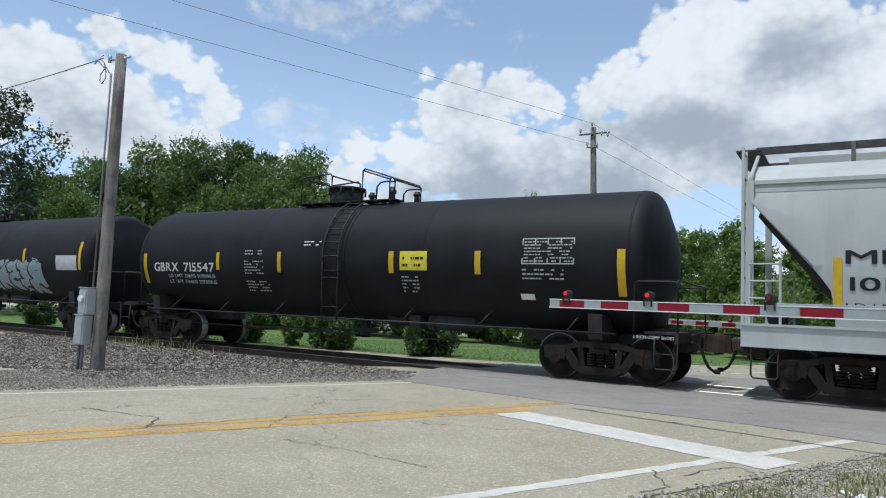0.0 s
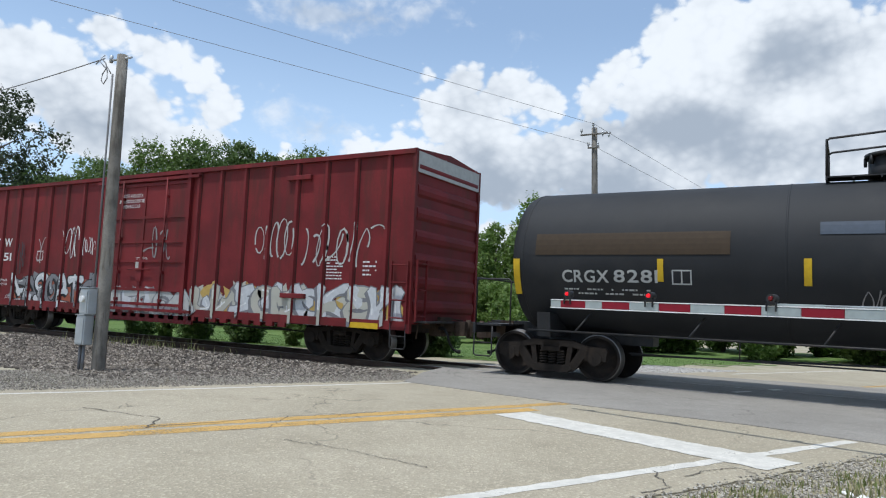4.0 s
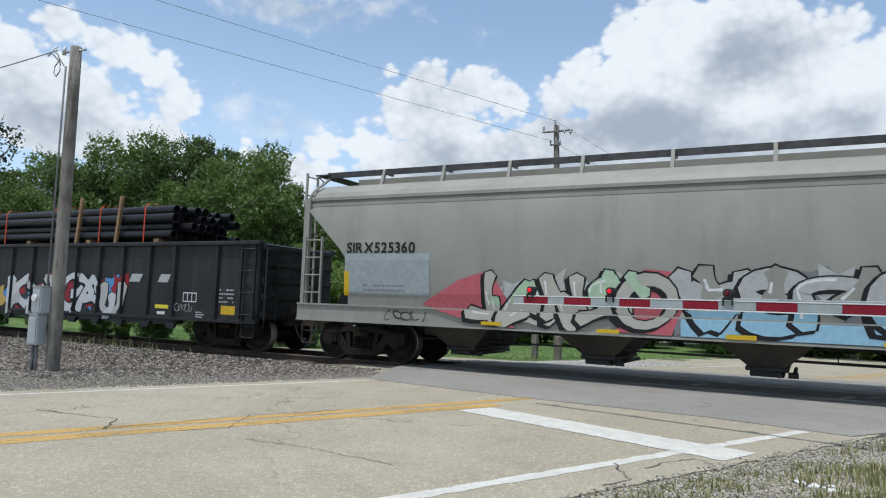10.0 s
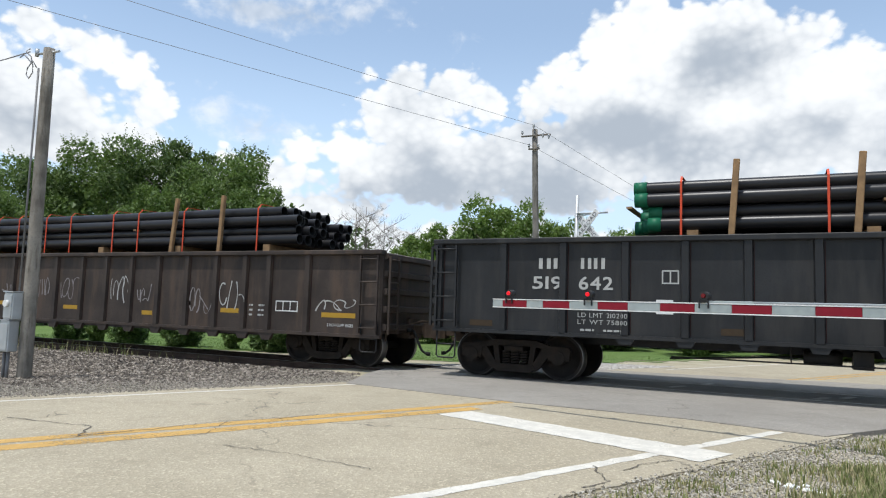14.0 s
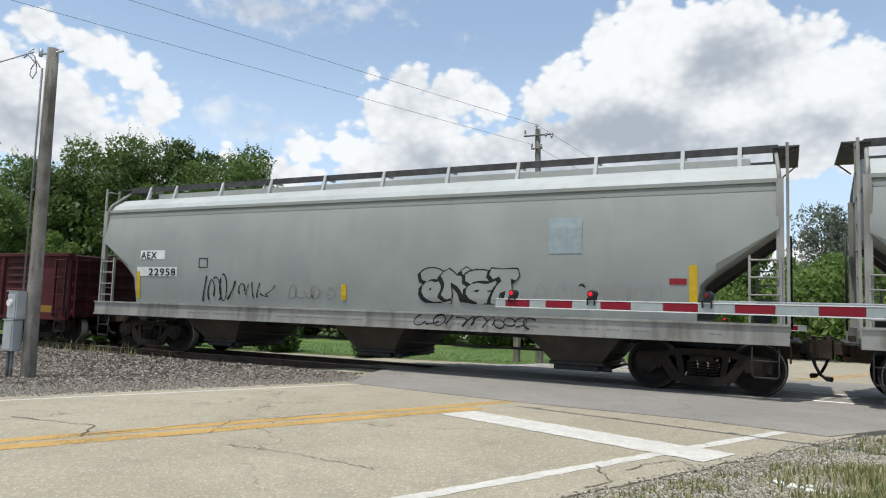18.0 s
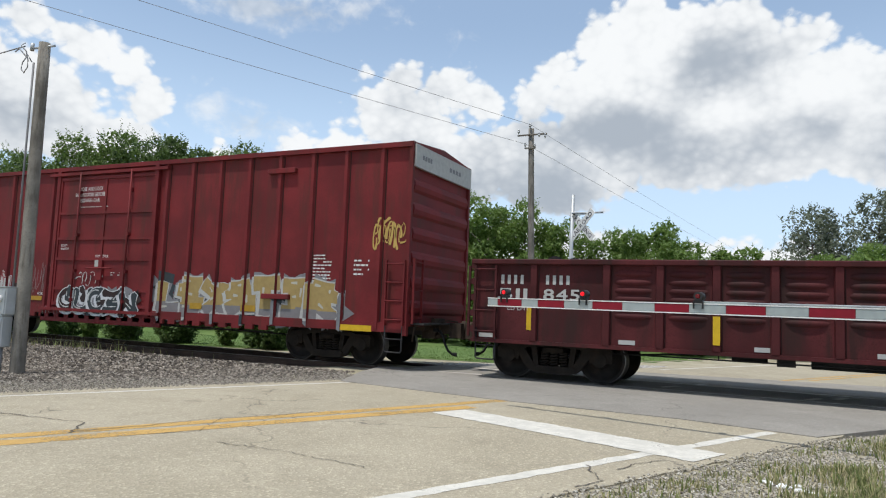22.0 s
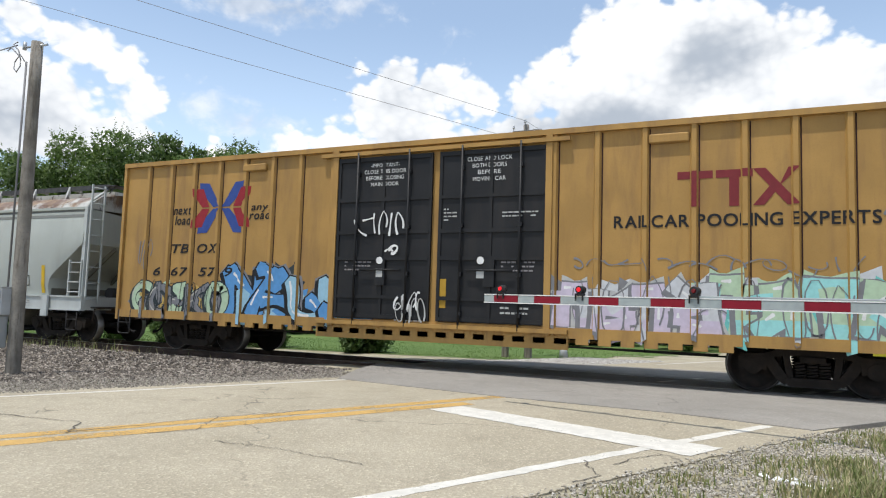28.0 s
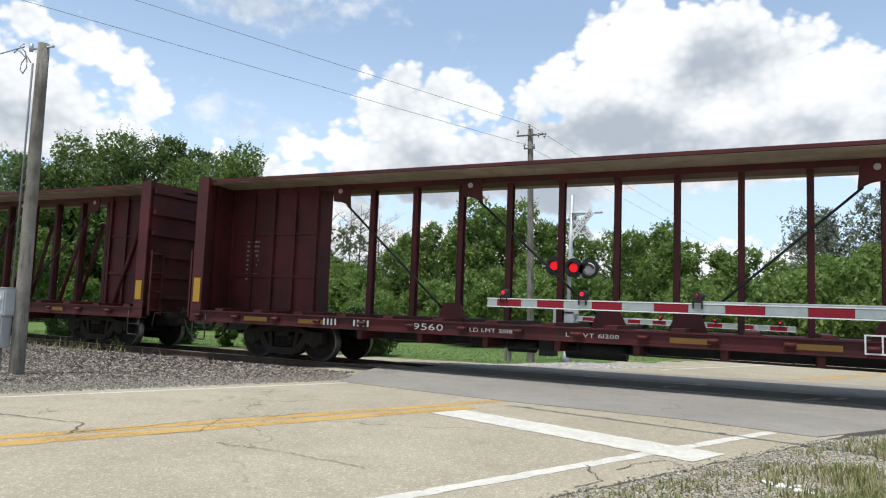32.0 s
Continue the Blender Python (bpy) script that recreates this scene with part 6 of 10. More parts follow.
def side_frame_mesh():
    """The cast side frame of a truck: bowed top chord, pedestal jaws, diagonals and a bottom chord round an open middle."""
    bm = bmesh.new()
    top = [(-1.17, 0.62), (-1.13, 0.68), (-0.75, 0.7), (-0.45, 0.79), (0.45, 0.79), (0.75, 0.7), (1.13, 0.68), (1.17, 0.62),
           (0.78, 0.59), (0.42, 0.67), (-0.42, 0.67), (-0.78, 0.59)]
    prism(bm, top, "y", -0.07, 0.07)
    for s in (-1, 1):
        prism(bm, [(s * 1.17, 0.62), (s * 0.7, 0.62), (s * 0.72, 0.4), (s * 0.8, 0.42), (s * 0.82, 0.56), (s * 1.04, 0.56), (s * 1.06, 0.42), (s * 1.15, 0.42)][::s], "y", -0.085, 0.085)
        prism(bm, [(s * 0.8, 0.6), (s * 0.62, 0.66), (s * 0.34, 0.24), (s * 0.44, 0.17), (s * 0.56, 0.26)][::s], "y", -0.065, 0.065)
        prism(bm, [(s * 0.46, 0.68), (s * 0.35, 0.68), (s * 0.3, 0.3), (s * 0.4, 0.3)][::s], "y", -0.06, 0.06)
        rod(bm, (s * 0.93, -0.115, 0.47), (s * 0.93, 0.1, 0.47), 0.14, 14)
    prism(bm, [(-0.46, 0.24), (-0.36, 0.15), (0.36, 0.15), (0.46, 0.24), (0.4, 0.3), (-0.4, 0.3)], "y", -0.1, 0.1)
    return mesh_of("side_frame", bm, M["iron"])


def spring_mesh():
    bm = bmesh.new()
    tube(bm, [(0.075 * math.cos(a * math.tau / 8), 0.075 * math.sin(a * math.tau / 8), 0.3 + 0.27 * a / 40) for a in range(41)], 0.024, 5)
    return mesh_of("spring", bm, M["iron"])


def bolster_mesh():
    bm = bmesh.new()
    prism(bm, [(-1.12, 0.57), (1.12, 0.57), (1.12, 0.66), (0.5, 0.78), (-0.5, 0.78), (-1.12, 0.66)], "x", -0.2, 0.2)
    rod(bm, (0, 0, 0.76), (0, 0, 0.86), 0.2, 16)
    for s in (-1, 1):
        box(bm, s * 0.34 - 0.05, s * 0.34 + 0.05, -0.85, 0.85, 0.36, 0.44)
        for y in (-0.745, 0.745):
            box(bm, s * 0.42 - 0.05, s * 0.42 + 0.05, y - 0.05, y + 0.05, 0.32, 0.56)
    return mesh_of("truck", bm, M["iron"])


def coupler_mesh():
    """A knuckle coupler with its shank, striker, carrier and uncoupling lever."""
    bm = bmesh.new()
    box(bm, -0.2, 0.42, -0.085, 0.085, 0.77, 0.97)
    prism(bm, [(0.4, -0.12), (0.5, -0.2), (0.72, -0.19), (0.75, -0.1), (0.62, -0.02), (0.64, 0.06), (0.77, 0.11), (0.73, 0.2), (0.5, 0.19), (0.4, 0.12)], "z", 0.7, 1.03)
    rod(bm, (0.66, 0.1, 0.66), (0.66, 0.1, 1.08), 0.055, 10)
    box(bm, -0.22, 0.1, -0.26, 0.26, 0.66, 1.12)
    box(bm, 0.1, 0.2, -0.2, 0.2, 0.68, 0.75)
    box(bm, -0.2, 0.02, -0.62, -0.36, 0.84, 1.0)
    box(bm, -0.2, 0.02, 0.36, 0.62, 0.84, 1.0)
    tube(bm, [(0.05, -1.25, 0.62), (0.06, -1.2, 0.95), (0.1, -0.9, 0.98), (0.1, -0.35, 0.98), (0.4, -0.2, 1.08), (0.55, 0, 1.06)], 0.018, 5)
    return mesh_of("coupler", bm, M["draft_iron"])


def hose_mesh():
    bm = bmesh.new()
    tube(bm, [(-0.12, -0.4, 0.86), (-0.02, -0.42, 0.84), (0.06, -0.43, 0.72), (0.11, -0.42, 0.56), (0.18, -0.4, 0.42), (0.27, -0.37, 0.35), (0.36, -0.34, 0.34)], 0.028, 8)
    rod(bm, (0.28, -0.37, 0.35), (0.37, -0.33, 0.34), 0.045, 8)
    rod(bm, (-0.2, -0.4, 0.86), (-0.08, -0.4, 0.86), 0.045, 8)
    return mesh_of("brake_hose", bm, M["rubber"])


GEAR = {"wheelset": wheelset_mesh(), "side_frame": side_frame_mesh(), "springs": spring_mesh(), "bolster": bolster_mesh(),
        "coupler": coupler_mesh(), "hose": hose_mesh()}
TRAIN, WHEELS = [], []


def railcar(name, x, label, ends, trucks, group="freight cars of the train"):
    """An empty at the railhead under the car's middle, with its trucks, couplers and hoses. x: its place when the clip is half over."""
    car = new(name)
    tagged(car, label, "railcar", group)
    car.location = (x, 0, 0)
    TRAIN.append((car, x))
    for tx in trucks:
        truck = placed("truck", GEAR["bolster"], car, pose(tx, 0, 0), "dark cast-steel two-axle truck")
        for s in (-1, 1):
            placed("side_frame", GEAR["side_frame"], truck, pose(0, s * 1.0, 0))
            for k in (-1, 0, 1):
                placed("spring", GEAR["springs"], truck, pose(k * 0.19, s * 0.98, 0))
            WHEELS.append((placed("wheelset", GEAR["wheelset"], truck, pose(s * AXLE, 0, WHEEL_R), "steel wheelset with a bright worn tread"), s * AXLE))
    for s in (-1, 1):
        m = pose(s * ends, 0, 0, 0, 0, 0 if s > 0 else 180)
        placed("coupler", GEAR["coupler"], car, m @ pose(-0.34, 0, 0), "rusty knuckle coupler")
        placed("brake_hose", GEAR["hose"], car, m, "black rubber brake hose")
    return car


def ladder(car, x0, x1, y, z0, z1, mat, n=0, r=0.018, label="", name="ladder"):
    """Two rails and rungs in a plane of constant y."""
    bm = bmesh.new()
    for x in (x0, x1):
        box(bm, x - 0.02, x + 0.02, y - 0.03, y + 0.03, z0, z1)
    n = n or max(2, round((z1 - z0) / 0.42))
    for k in range(n):
        z = z0 + 0.12 + (z1 - z0 - 0.2) * k / (n - 1)
        rod(bm, (x0, y - 0.02, z), (x1, y - 0.02, z), r, 6)
    return part(name, bm, mat, car, label)


def end_ladder(car, x, y0, y1, z0, z1, mat, name="end_ladder"):
    bm = bmesh.new()
    for y in (y0, y1):
        box(bm, x - 0.025, x + 0.025, y - 0.02, y + 0.02, z0, z1)
    n = max(2, round((z1 - z0) / 0.42))
    for k in range(n):
        z = z0 + 0.12 + (z1 - z0 - 0.2) * k / (n - 1)
        rod(bm, (x, y0, z), (x, y1, z), 0.018, 6)
    return part(name, bm, mat, car)


def stirrup(car, x, y, mat, w=0.42):
    bm = bmesh.new()
    tube(bm, [(x - w / 2, y, 1.0), (x - w / 2, y, 0.42), (x - w / 2 + 0.04, y, 0.38), (x + w / 2 - 0.04, y, 0.38), (x + w / 2, y, 0.42), (x + w / 2, y, 1.0)], 0.017, 6)
    rod(bm, (x - w / 2, y, 0.66), (x + w / 2, y, 0.66), 0.014, 6)
    return part("stirrup_step", bm, mat, car)


def brake_gear(car, mat, x=0.6, z=0.78):
    """Air reservoir, brake cylinder, valve and the rods that run to the trucks."""
    bm = bmesh.new()
    rod(bm, (x, -0.62, z), (x + 1.2, -0.62, z), 0.2, 14)
    part("air_reservoir", bm, mat, car)
    bm = bmesh.new()
    rod(bm, (x - 1.3, -0.5, z - 0.02), (x - 0.7, -0.5, z - 0.02), 0.13, 12)
    box(bm, x - 0.55, x - 0.25, -0.8, -0.45, z - 0.18, z + 0.12)
    part("brake_cylinder", bm, mat, car)
    bm = bmesh.new()
    rod(bm, (-5.6, -0.42, 0.56), (x - 1.3, -0.5, 0.72), 0.02, 6)
    rod(bm, (x, -0.42, 0.6), (5.6, -0.42, 0.56), 0.02, 6)
    rod(bm, (-5.5, -0.95, 0.62), (5.5, -0.95, 0.62), 0.016, 6)
    for k in (-3.5, -1.2, 2.6, 4.2):
        rod(bm, (k, -0.95, 0.62), (k, -0.95, 1.0), 0.012, 5)
    part("brake_rod", bm, mat, car)


def center_sill(car, half, mat, z0=0.72, z1=1.06):
    bm = bmesh.new()
    box(bm, -half, half, -0.2, 0.2, z0, z1)
    for k in range(-3, 4):
        box(bm, k * half / 4.2 - 0.06, k * half / 4.2 + 0.06, -1.3, 1.3, z1 - 0.16, z1 + 0.02)
    part("center_sill", bm, mat, car)

# ---------------------------------------------------------------- car bodies
def tank_car(x, half, mat, label, trucks, body_label="", g=0.0):
    R, zc = 1.5, 2.45
    car = railcar("tank_car", x, label, trucks[1] + 1.75, trucks)
    bm = bmesh.new()
    head = [(half - 0.6 + 0.3 * math.sin(a), R - 0.3 + 0.3 * math.cos(a)) for a in [k * math.pi / 16 for k in range(8)]]
    head += [(half - 0.3 + 0.3 * (1 - (r / 1.2) ** 2), r) for r in (1.1, 0.9, 0.7, 0.5, 0.3, 0.12)]
    cyl = [(k * 0.7, R) for k in range(int((half - 0.62) / 0.7) + 1)]
    right = cyl + [h for h in head if h[0] > cyl[-1][0] + 0.02]
    lathe_x(bm, [(-a, r) for a, r in right[::-1]] + right[1:], 56, zc)
    part("tank", bm, mat, car, body_label)
    for cx in (-half * 0.33, half * 0.33, -half + 0.62, half - 0.62):
        bm = bmesh.new()
        lathe_x(bm, [(cx - 0.02, R), (cx - 0.012, R + 0.006), (cx + 0.012, R + 0.006), (cx + 0.02, R)], 56, zc)
        part("weld_seam", bm, mat, car)
    # stub sills, bolsters and saddles
    for s in (-1, 1):
        tx = trucks[1] * s
        bm = bmesh.new()
        box(bm, min(tx - s * 1.9, tx + s * 1.75), max(tx - s * 1.9, tx + s * 1.75), -0.24, 0.24, 0.74, 1.12)
        part("stub_sill", bm, M["black_steel"], car)
        bm = bmesh.new()
        prism(bm, [(-1.35, 0.86), (1.35, 0.86), (1.42, 1.35), (1.05, 1.32), (0.6, 1.08), (-0.6, 1.08), (-1.05, 1.32), (-1.42, 1.35)], "x", tx - 0.14, tx + 0.14)
        part("tank_saddle", bm, M["black_steel"], car)
        # end platform, its railing and ladder
        bm = bmesh.new()
        ex = tx + s * 1.55
        box(bm, min(tx + s * 0.95, ex), max(tx + s * 0.95, ex), -1.4, 1.4, 1.02, 1.06)
        box(bm, ex - 0.03, ex + 0.03, -1.45, 1.45, 0.86, 1.06)
        part("end_platform", bm, M["black_steel"], car)
        bm = bmesh.new()
        for y in (-1.38, 1.38):
            tube(bm, [(tx + s * 0.75, y, 1.05), (tx + s * 0.75, y, 1.95), (tx + s * 0.8, y, 2.0), (ex - s * 0.05, y, 2.0), (ex, y, 1.95), (ex, y, 1.05)], 0.02, 6)
        tube(bm, [(ex, -1.38, 1.95), (ex, -1.38, 2.02), (ex, 1.38, 2.02), (ex, 1.38, 1.95)], 0.02, 6)
        part("end_handrail", bm, M["black_steel"], car)
        stirrup(car, tx + s * 1.35, -1.42, M["black_steel"])
    # side rail under the tank with its struts
    for y in (-1.36, 1.36):
        bm = bmesh.new()
        rod(bm, (trucks[0] - 0.4, y, 0.98), (trucks[1] + 0.4, y, 0.98), 0.022, 6)
        for k in range(-3, 4):
            xx = k * trucks[1] / 3.3
            rod(bm, (xx, y, 0.98), (xx + 0.24, y * 0.82, 1.36), 0.02, 6)
        part("side_rail", bm, M["black_steel"], car)
    bm = bmesh.new()
    rod(bm, (0, 0, 0.98), (0, 0, 0.5), 0.13, 14)
    box(bm, -0.25, 0.25, -0.18, 0.18, 0.62, 0.74)
    part("bottom_outlet", bm, M["black_steel"], car)
    # jacket bands, ladders, platform, manway
    for bx in (-0.32, 0.32):
        bm = bmesh.new()
        lathe_x(bm, [(bx - 0.05, R), (bx - 0.05, R + 0.012), (bx + 0.05, R + 0.012), (bx + 0.05, R)], 56, zc)
        part("jacket_band", bm, mat, car)
    for s in (-1, 1):
        bm = bmesh.new()
        arc = [(0, s * -(R + 0.09) * math.sin(a), zc + (R + 0.09) * math.cos(a)) for a in [0.35 + k * 0.11 for k in range(14)]]
        arc += [(0, s * -1.55, 1.6), (0, s * -1.5, 0.95)]
        for dx in (-0.24, 0.24):
            tube(bm, [(p[0] + dx, p[1], p[2]) for p in arc], 0.02, 6)
        for p in arc[1::2] + [(0, s * -1.57, 1.95), (0, s * -1.52, 1.25)]:
            rod(bm, (-0.24, p[1], p[2]), (0.24, p[1], p[2]), 0.014, 6)
        part("ladder", bm, M["black_steel"], car)
    bm = bmesh.new()
    box(bm, g - 1.7, g + 1.4, -0.62, -0.2, 3.95, 3.975)
    box(bm, g - 1.7, g + 1.4, 0.2, 0.62, 3.95, 3.975)
    for k in range(8):
        box(bm, g - 1.7 + k * 0.42, g - 1.67 + k * 0.42, -0.64, 0.64, 3.91, 3.95)
    part("walkway", bm, M["black_steel"], car)
    bm = bmesh.new()
    mx = g - 0.6
    rod(bm, (mx, 0, 3.85), (mx, 0, 4.36), 0.44, 24)
    rod(bm, (mx, 0, 4.36), (mx, 0, 4.42), 0.5, 24)
    rod(bm, (mx, 0, 4.42), (mx, 0, 4.46), 0.44, 24, 0.2)
    for k in range(10):
        a = k * math.tau / 10
        rod(bm, (mx + 0.48 * math.cos(a), 0.48 * math.sin(a), 4.22), (mx + 0.48 * math.cos(a), 0.48 * math.sin(a), 4.38), 0.03, 6)
    part("manway", bm, M["black_steel"], car)
    for vx, h in ((g + 0.3, 0.3), (g + 0.95, 0.42), (g + 1.7, 0.25)):
        bm = bmesh.new()
        rod(bm, (vx, -0.1, 3.9), (vx, -0.1, 3.95 + h), 0.07, 10)
        rod(bm, (vx, -0.1, 3.95 + h * 0.6), (vx, -0.1, 3.95 + h * 0.8), 0.1, 10)
        part("relief_valve", bm, M["black_steel"], car)
    for pts in (((-1.68, 3.97), (-1.68, 4.62), (-1.63, 4.66), (-0.72, 4.72), (-0.65, 4.64), (-0.65, 4.1)),
                ((0.35, 3.97), (0.35, 4.72), (0.41, 4.78), (0.55, 4.74), (1.3, 4.5), (1.36, 4.42), (1.36, 3.97)),
                ((0.8, 3.97), (0.82, 4.3), (0.92, 4.4), (1.1, 4.42), (1.34, 4.4))):
        for y in (-0.6, 0.6):
            bm = bmesh.new()
            tube(bm, [(g + px, y, pz) for px, pz in pts], 0.022, 6)
            part("handrail", bm, M["black_steel"], car)
    bm = bmesh.new()
    for px, pz in ((-1.68, 4.64), (0.35, 4.74), (1.36, 4.44), (-0.65, 4.66)):
        rod(bm, (g + px, -0.6, pz), (g + px, 0.6, pz), 0.02, 6)
    part("cross_rail", bm, M["black_steel"], car)
    brake_gear(car, M["black_steel"], 2.4, 1.02)

    def skin(z):
        return -math.sqrt(max(R * R - (z - zc) ** 2, 0.01)) - 0.006
    return car, skin


def tape_marks(car, items, surf, posts=(), depth=0.0):
    """Upright or level yellow reflective tapes, each a part: (x0, x1, z0, z1)."""
    for a, b, c, d in items:
        decal("reflective_tape", [(*quad(a, b, c, d), "yellow", 1.5)], car, surf, posts, depth, "yellow reflective tape",
              0.12 if callable(surf) else 0.0)


def boxcar(x, half, mat, label, trucks, posts, doors, door_mat=None, top=4.95, ribs=7, end_mat=None, roof_mat=None):
    """A boxcar with outside posts, sliding or plug doors, ribbed ends, ladders and an overhanging roof edge."""
    PY, D, z0 = 1.5, 0.065, 0.74
    car = railcar("boxcar", x, label, half + 0.3, trucks)
    bm = bmesh.new()
    box(bm, -half + 0.04, half - 0.04, -PY, PY, z0 + 0.2, top - 0.05)
    part("body", bm, mat, car)
    # side posts
    pm = bmesh.new()
    prism(pm, [(-0.075, 0), (-0.04, -D), (0.04, -D), (0.075, 0)][::-1], "z", z0 + 0.12, top - 0.12)
    me = mesh_of("side_post", pm, mat)
    # dark strip right of each post: sheet joint and the post's painted shadow
    qm = bmesh.new()
    box(qm, -0.011, 0.011, -0.006, 0.004, z0 + 0.28, top - 0.14)
    seam_shade = mesh_of("seam_shade_strip", qm, M["seam_shade"])
    spans = []
    for px in posts:
        placed("seam_shade_strip", seam_shade, car, pose(px + 0.086, -PY, 0))
        placed("side_post", me, car, pose(px, -PY, 0))
        placed("side_post", me, car, pose(px, PY, 0, 0, 0, 180))
        spans.append((px - 0.045, px + 0.045))
    for s in (-1, 1):
        bm = bmesh.new()
        for y in (-PY - 0.02, PY + 0.02):
            box(bm, min(s * (half - 0.07), s * (half + 0.02)), max(s * (half - 0.07), s * (half + 0.02)), y - 0.05, y + 0.05, z0, top)
        part("corner_post", bm, mat, car)
        # ribbed end
        em = bmesh.new()
        prism(em, [(0, -0.16), (0.05, -0.1), (0.07, 0), (0.05, 0.1), (0, 0.16)][::s], "y", -PY + 0.08, PY - 0.08)
        rm = mesh_of("end_rib", em, end_mat or mat)
        for k in range(ribs):
            placed("end_rib", rm, car, Matrix.Translation((s * (half - 0.04), 0, z0 + 0.6 + k * (top - z0 - 1.0) / (ribs - 1))) @ Matrix.Diagonal((s * s, 1, 1, 1)))
        end_ladder(car, s * (half + 0.1), *((-1.45, -1.05) if s > 0 else (1.05, 1.45)), 1.0, 2.4, mat)
        ladder(car, s * (half - 0.28) - 0.22, s * (half - 0.28) + 0.22, -s * (PY + 0.1), 0.95, 2.35, mat, 4)
        stirrup(car, s * (half - 0.3), -PY - 0.04, M["black_steel"])
        bm = bmesh.new()
        box(bm, s * half - 0.02, s * half + 0.3, -1.3, 1.3, 0.98, 1.02) if s > 0 else box(bm, s * half - 0.3, s * half + 0.02, -1.3, 1.3, 0.98, 1.02)
        part("crossover_step", bm, M["dark_grate"], car)
    # brake wheel on the rear end
    bm = bmesh.new()
    for k in range(16):
        a, b = k * math.tau / 16, (k + 1) * math.tau / 16
        rod(bm, (-half - 0.2, 0.7 + 0.28 * math.cos(a), 2.1 + 0.28 * math.sin(a)), (-half - 0.2, 0.7 + 0.28 * math.cos(b), 2.1 + 0.28 * math.sin(b)), 0.02, 5)
    for k in range(4):
        a = k * math.tau / 4
        rod(bm, (-half - 0.2, 0.7, 2.1), (-half - 0.2, 0.7 + 0.28 * math.cos(a), 2.1 + 0.28 * math.sin(a)), 0.014, 5)
    rod(bm, (-half, 0.7, 2.1), (-half - 0.22, 0.7, 2.1), 0.03, 8)
    part("brake_wheel", bm, M["black_steel"], car)
    # roof with seam ribs and a rolled edge
    bm = bmesh.new()
    prism(bm, [(-PY - 0.09, top - 0.12), (-PY - 0.09, top - 0.01), (0, top + 0.13), (PY + 0.09, top - 0.01), (PY + 0.09, top - 0.12)][::-1], "x", -half, half)
    for k in range(-8, 9):
        prism(bm, [(-PY - 0.05, top - 0.01), (0, top + 0.17), (PY + 0.05, top - 0.01), (0, top + 0.1)][::-1], "x", k * half / 8.6 - 0.03, k * half / 8.6 + 0.03)
    part("roof", bm, roof_mat or mat, car)
    # side sill with open notches between tabs
    d0, d1 = min(d[0] for d in doors) - 0.4, max(d[1] for d in doors) + 0.4
    bm = bmesh.new()
    for s in (-1, 1):
        y0, y1 = (-PY - 0.045, -PY + 0.02) if s < 0 else (PY - 0.02, PY + 0.045)
        box(bm, -half, half, y0, y1, z0 + 0.06, z0 + 0.26)
        box(bm, d0, d1, y0, y1, z0 - 0.16, z0 + 0.06)
        n = int(half / 0.42)
        for k in range(-n, n):
            xx = (k + 0.5) * 0.42
            if abs(abs(xx) - abs(trucks[1])) > 1.3 and abs(xx) < abs(trucks[1]):
                box(bm, xx - 0.12, xx + 0.12, y0, y1, z0 - 0.05, z0 + 0.06)
    part("side_sill", bm, mat, car)
    # doors
    for da, db in doors:
        dm = bmesh.new()
        box(dm, da + 0.06, db - 0.06, -PY - 0.05, -PY, z0 + 0.28, top - 0.3)
        for z in (z0 + 0.34, 1.5, 2.33, 2.9, 3.62, top - 0.36):
            box(dm, da + 0.1, db - 0.1, -PY - 0.085, -PY - 0.05, z - 0.04, z + 0.04)
        for xx in (da + 0.09, db - 0.09, (da + db) / 2):
            box(dm, xx - 0.035, xx + 0.035, -PY - 0.075, -PY - 0.05, z0 + 0.28, top - 0.3)
        door = part("door", dm, door_mat or mat, car)
        for xx in (da + (db - da) * 0.24, da + (db - da) * 0.76):
            bm = bmesh.new()
            rod(bm, (xx, -PY - 0.12, z0 + 0.15), (xx, -PY - 0.12, top - 0.2), 0.025, 8)
            for z in (1.2, 2.0, 3.0, 4.2):
                box(bm, xx - 0.05, xx + 0.05, -PY - 0.14, -PY - 0.05, z - 0.04, z + 0.04)
            part("locking_rod", bm, door_mat or mat, door)
        bm = bmesh.new()
        rod(bm, ((da + db) / 2 - 0.5, -PY - 0.13, 2.08), ((da + db) / 2 + 0.5, -PY - 0.13, 2.08), 0.02, 6)
        box(bm, (da + db) / 2 - 0.12, (da + db) / 2 + 0.12, -PY - 0.12, -PY - 0.05, 1.75, 2.3)
        part("door_handle", bm, door_mat or mat, door)
        bm = bmesh.new()
        box(bm, da + 0.06, db - 0.06, PY, PY + 0.05, z0 + 0.28, top - 0.3)
        part("door", bm, door_mat or mat, car)
    bm = bmesh.new()
    box(bm, d0, d1, -PY - 0.13, -PY - 0.05, top - 0.26, top - 0.18)
    box(bm, d0, d1, -PY - 0.14, -PY - 0.03, z0 + 0.14, z0 + 0.22)
    part("door_track", bm, mat, car)
    for da in (min(d[0] for d in doors), max(d[1] for d in doors)):
        bm = bmesh.new()
        box(bm, da - 0.08, da + 0.05, -PY - 0.1, -PY + 0.01, z0 + 0.1, top - 0.1)
        part("door_frame", bm, mat, car)
    center_sill(car, half, M["black_steel"])
    brake_gear(car, M["black_steel"])
    return car, -PY, spans, D


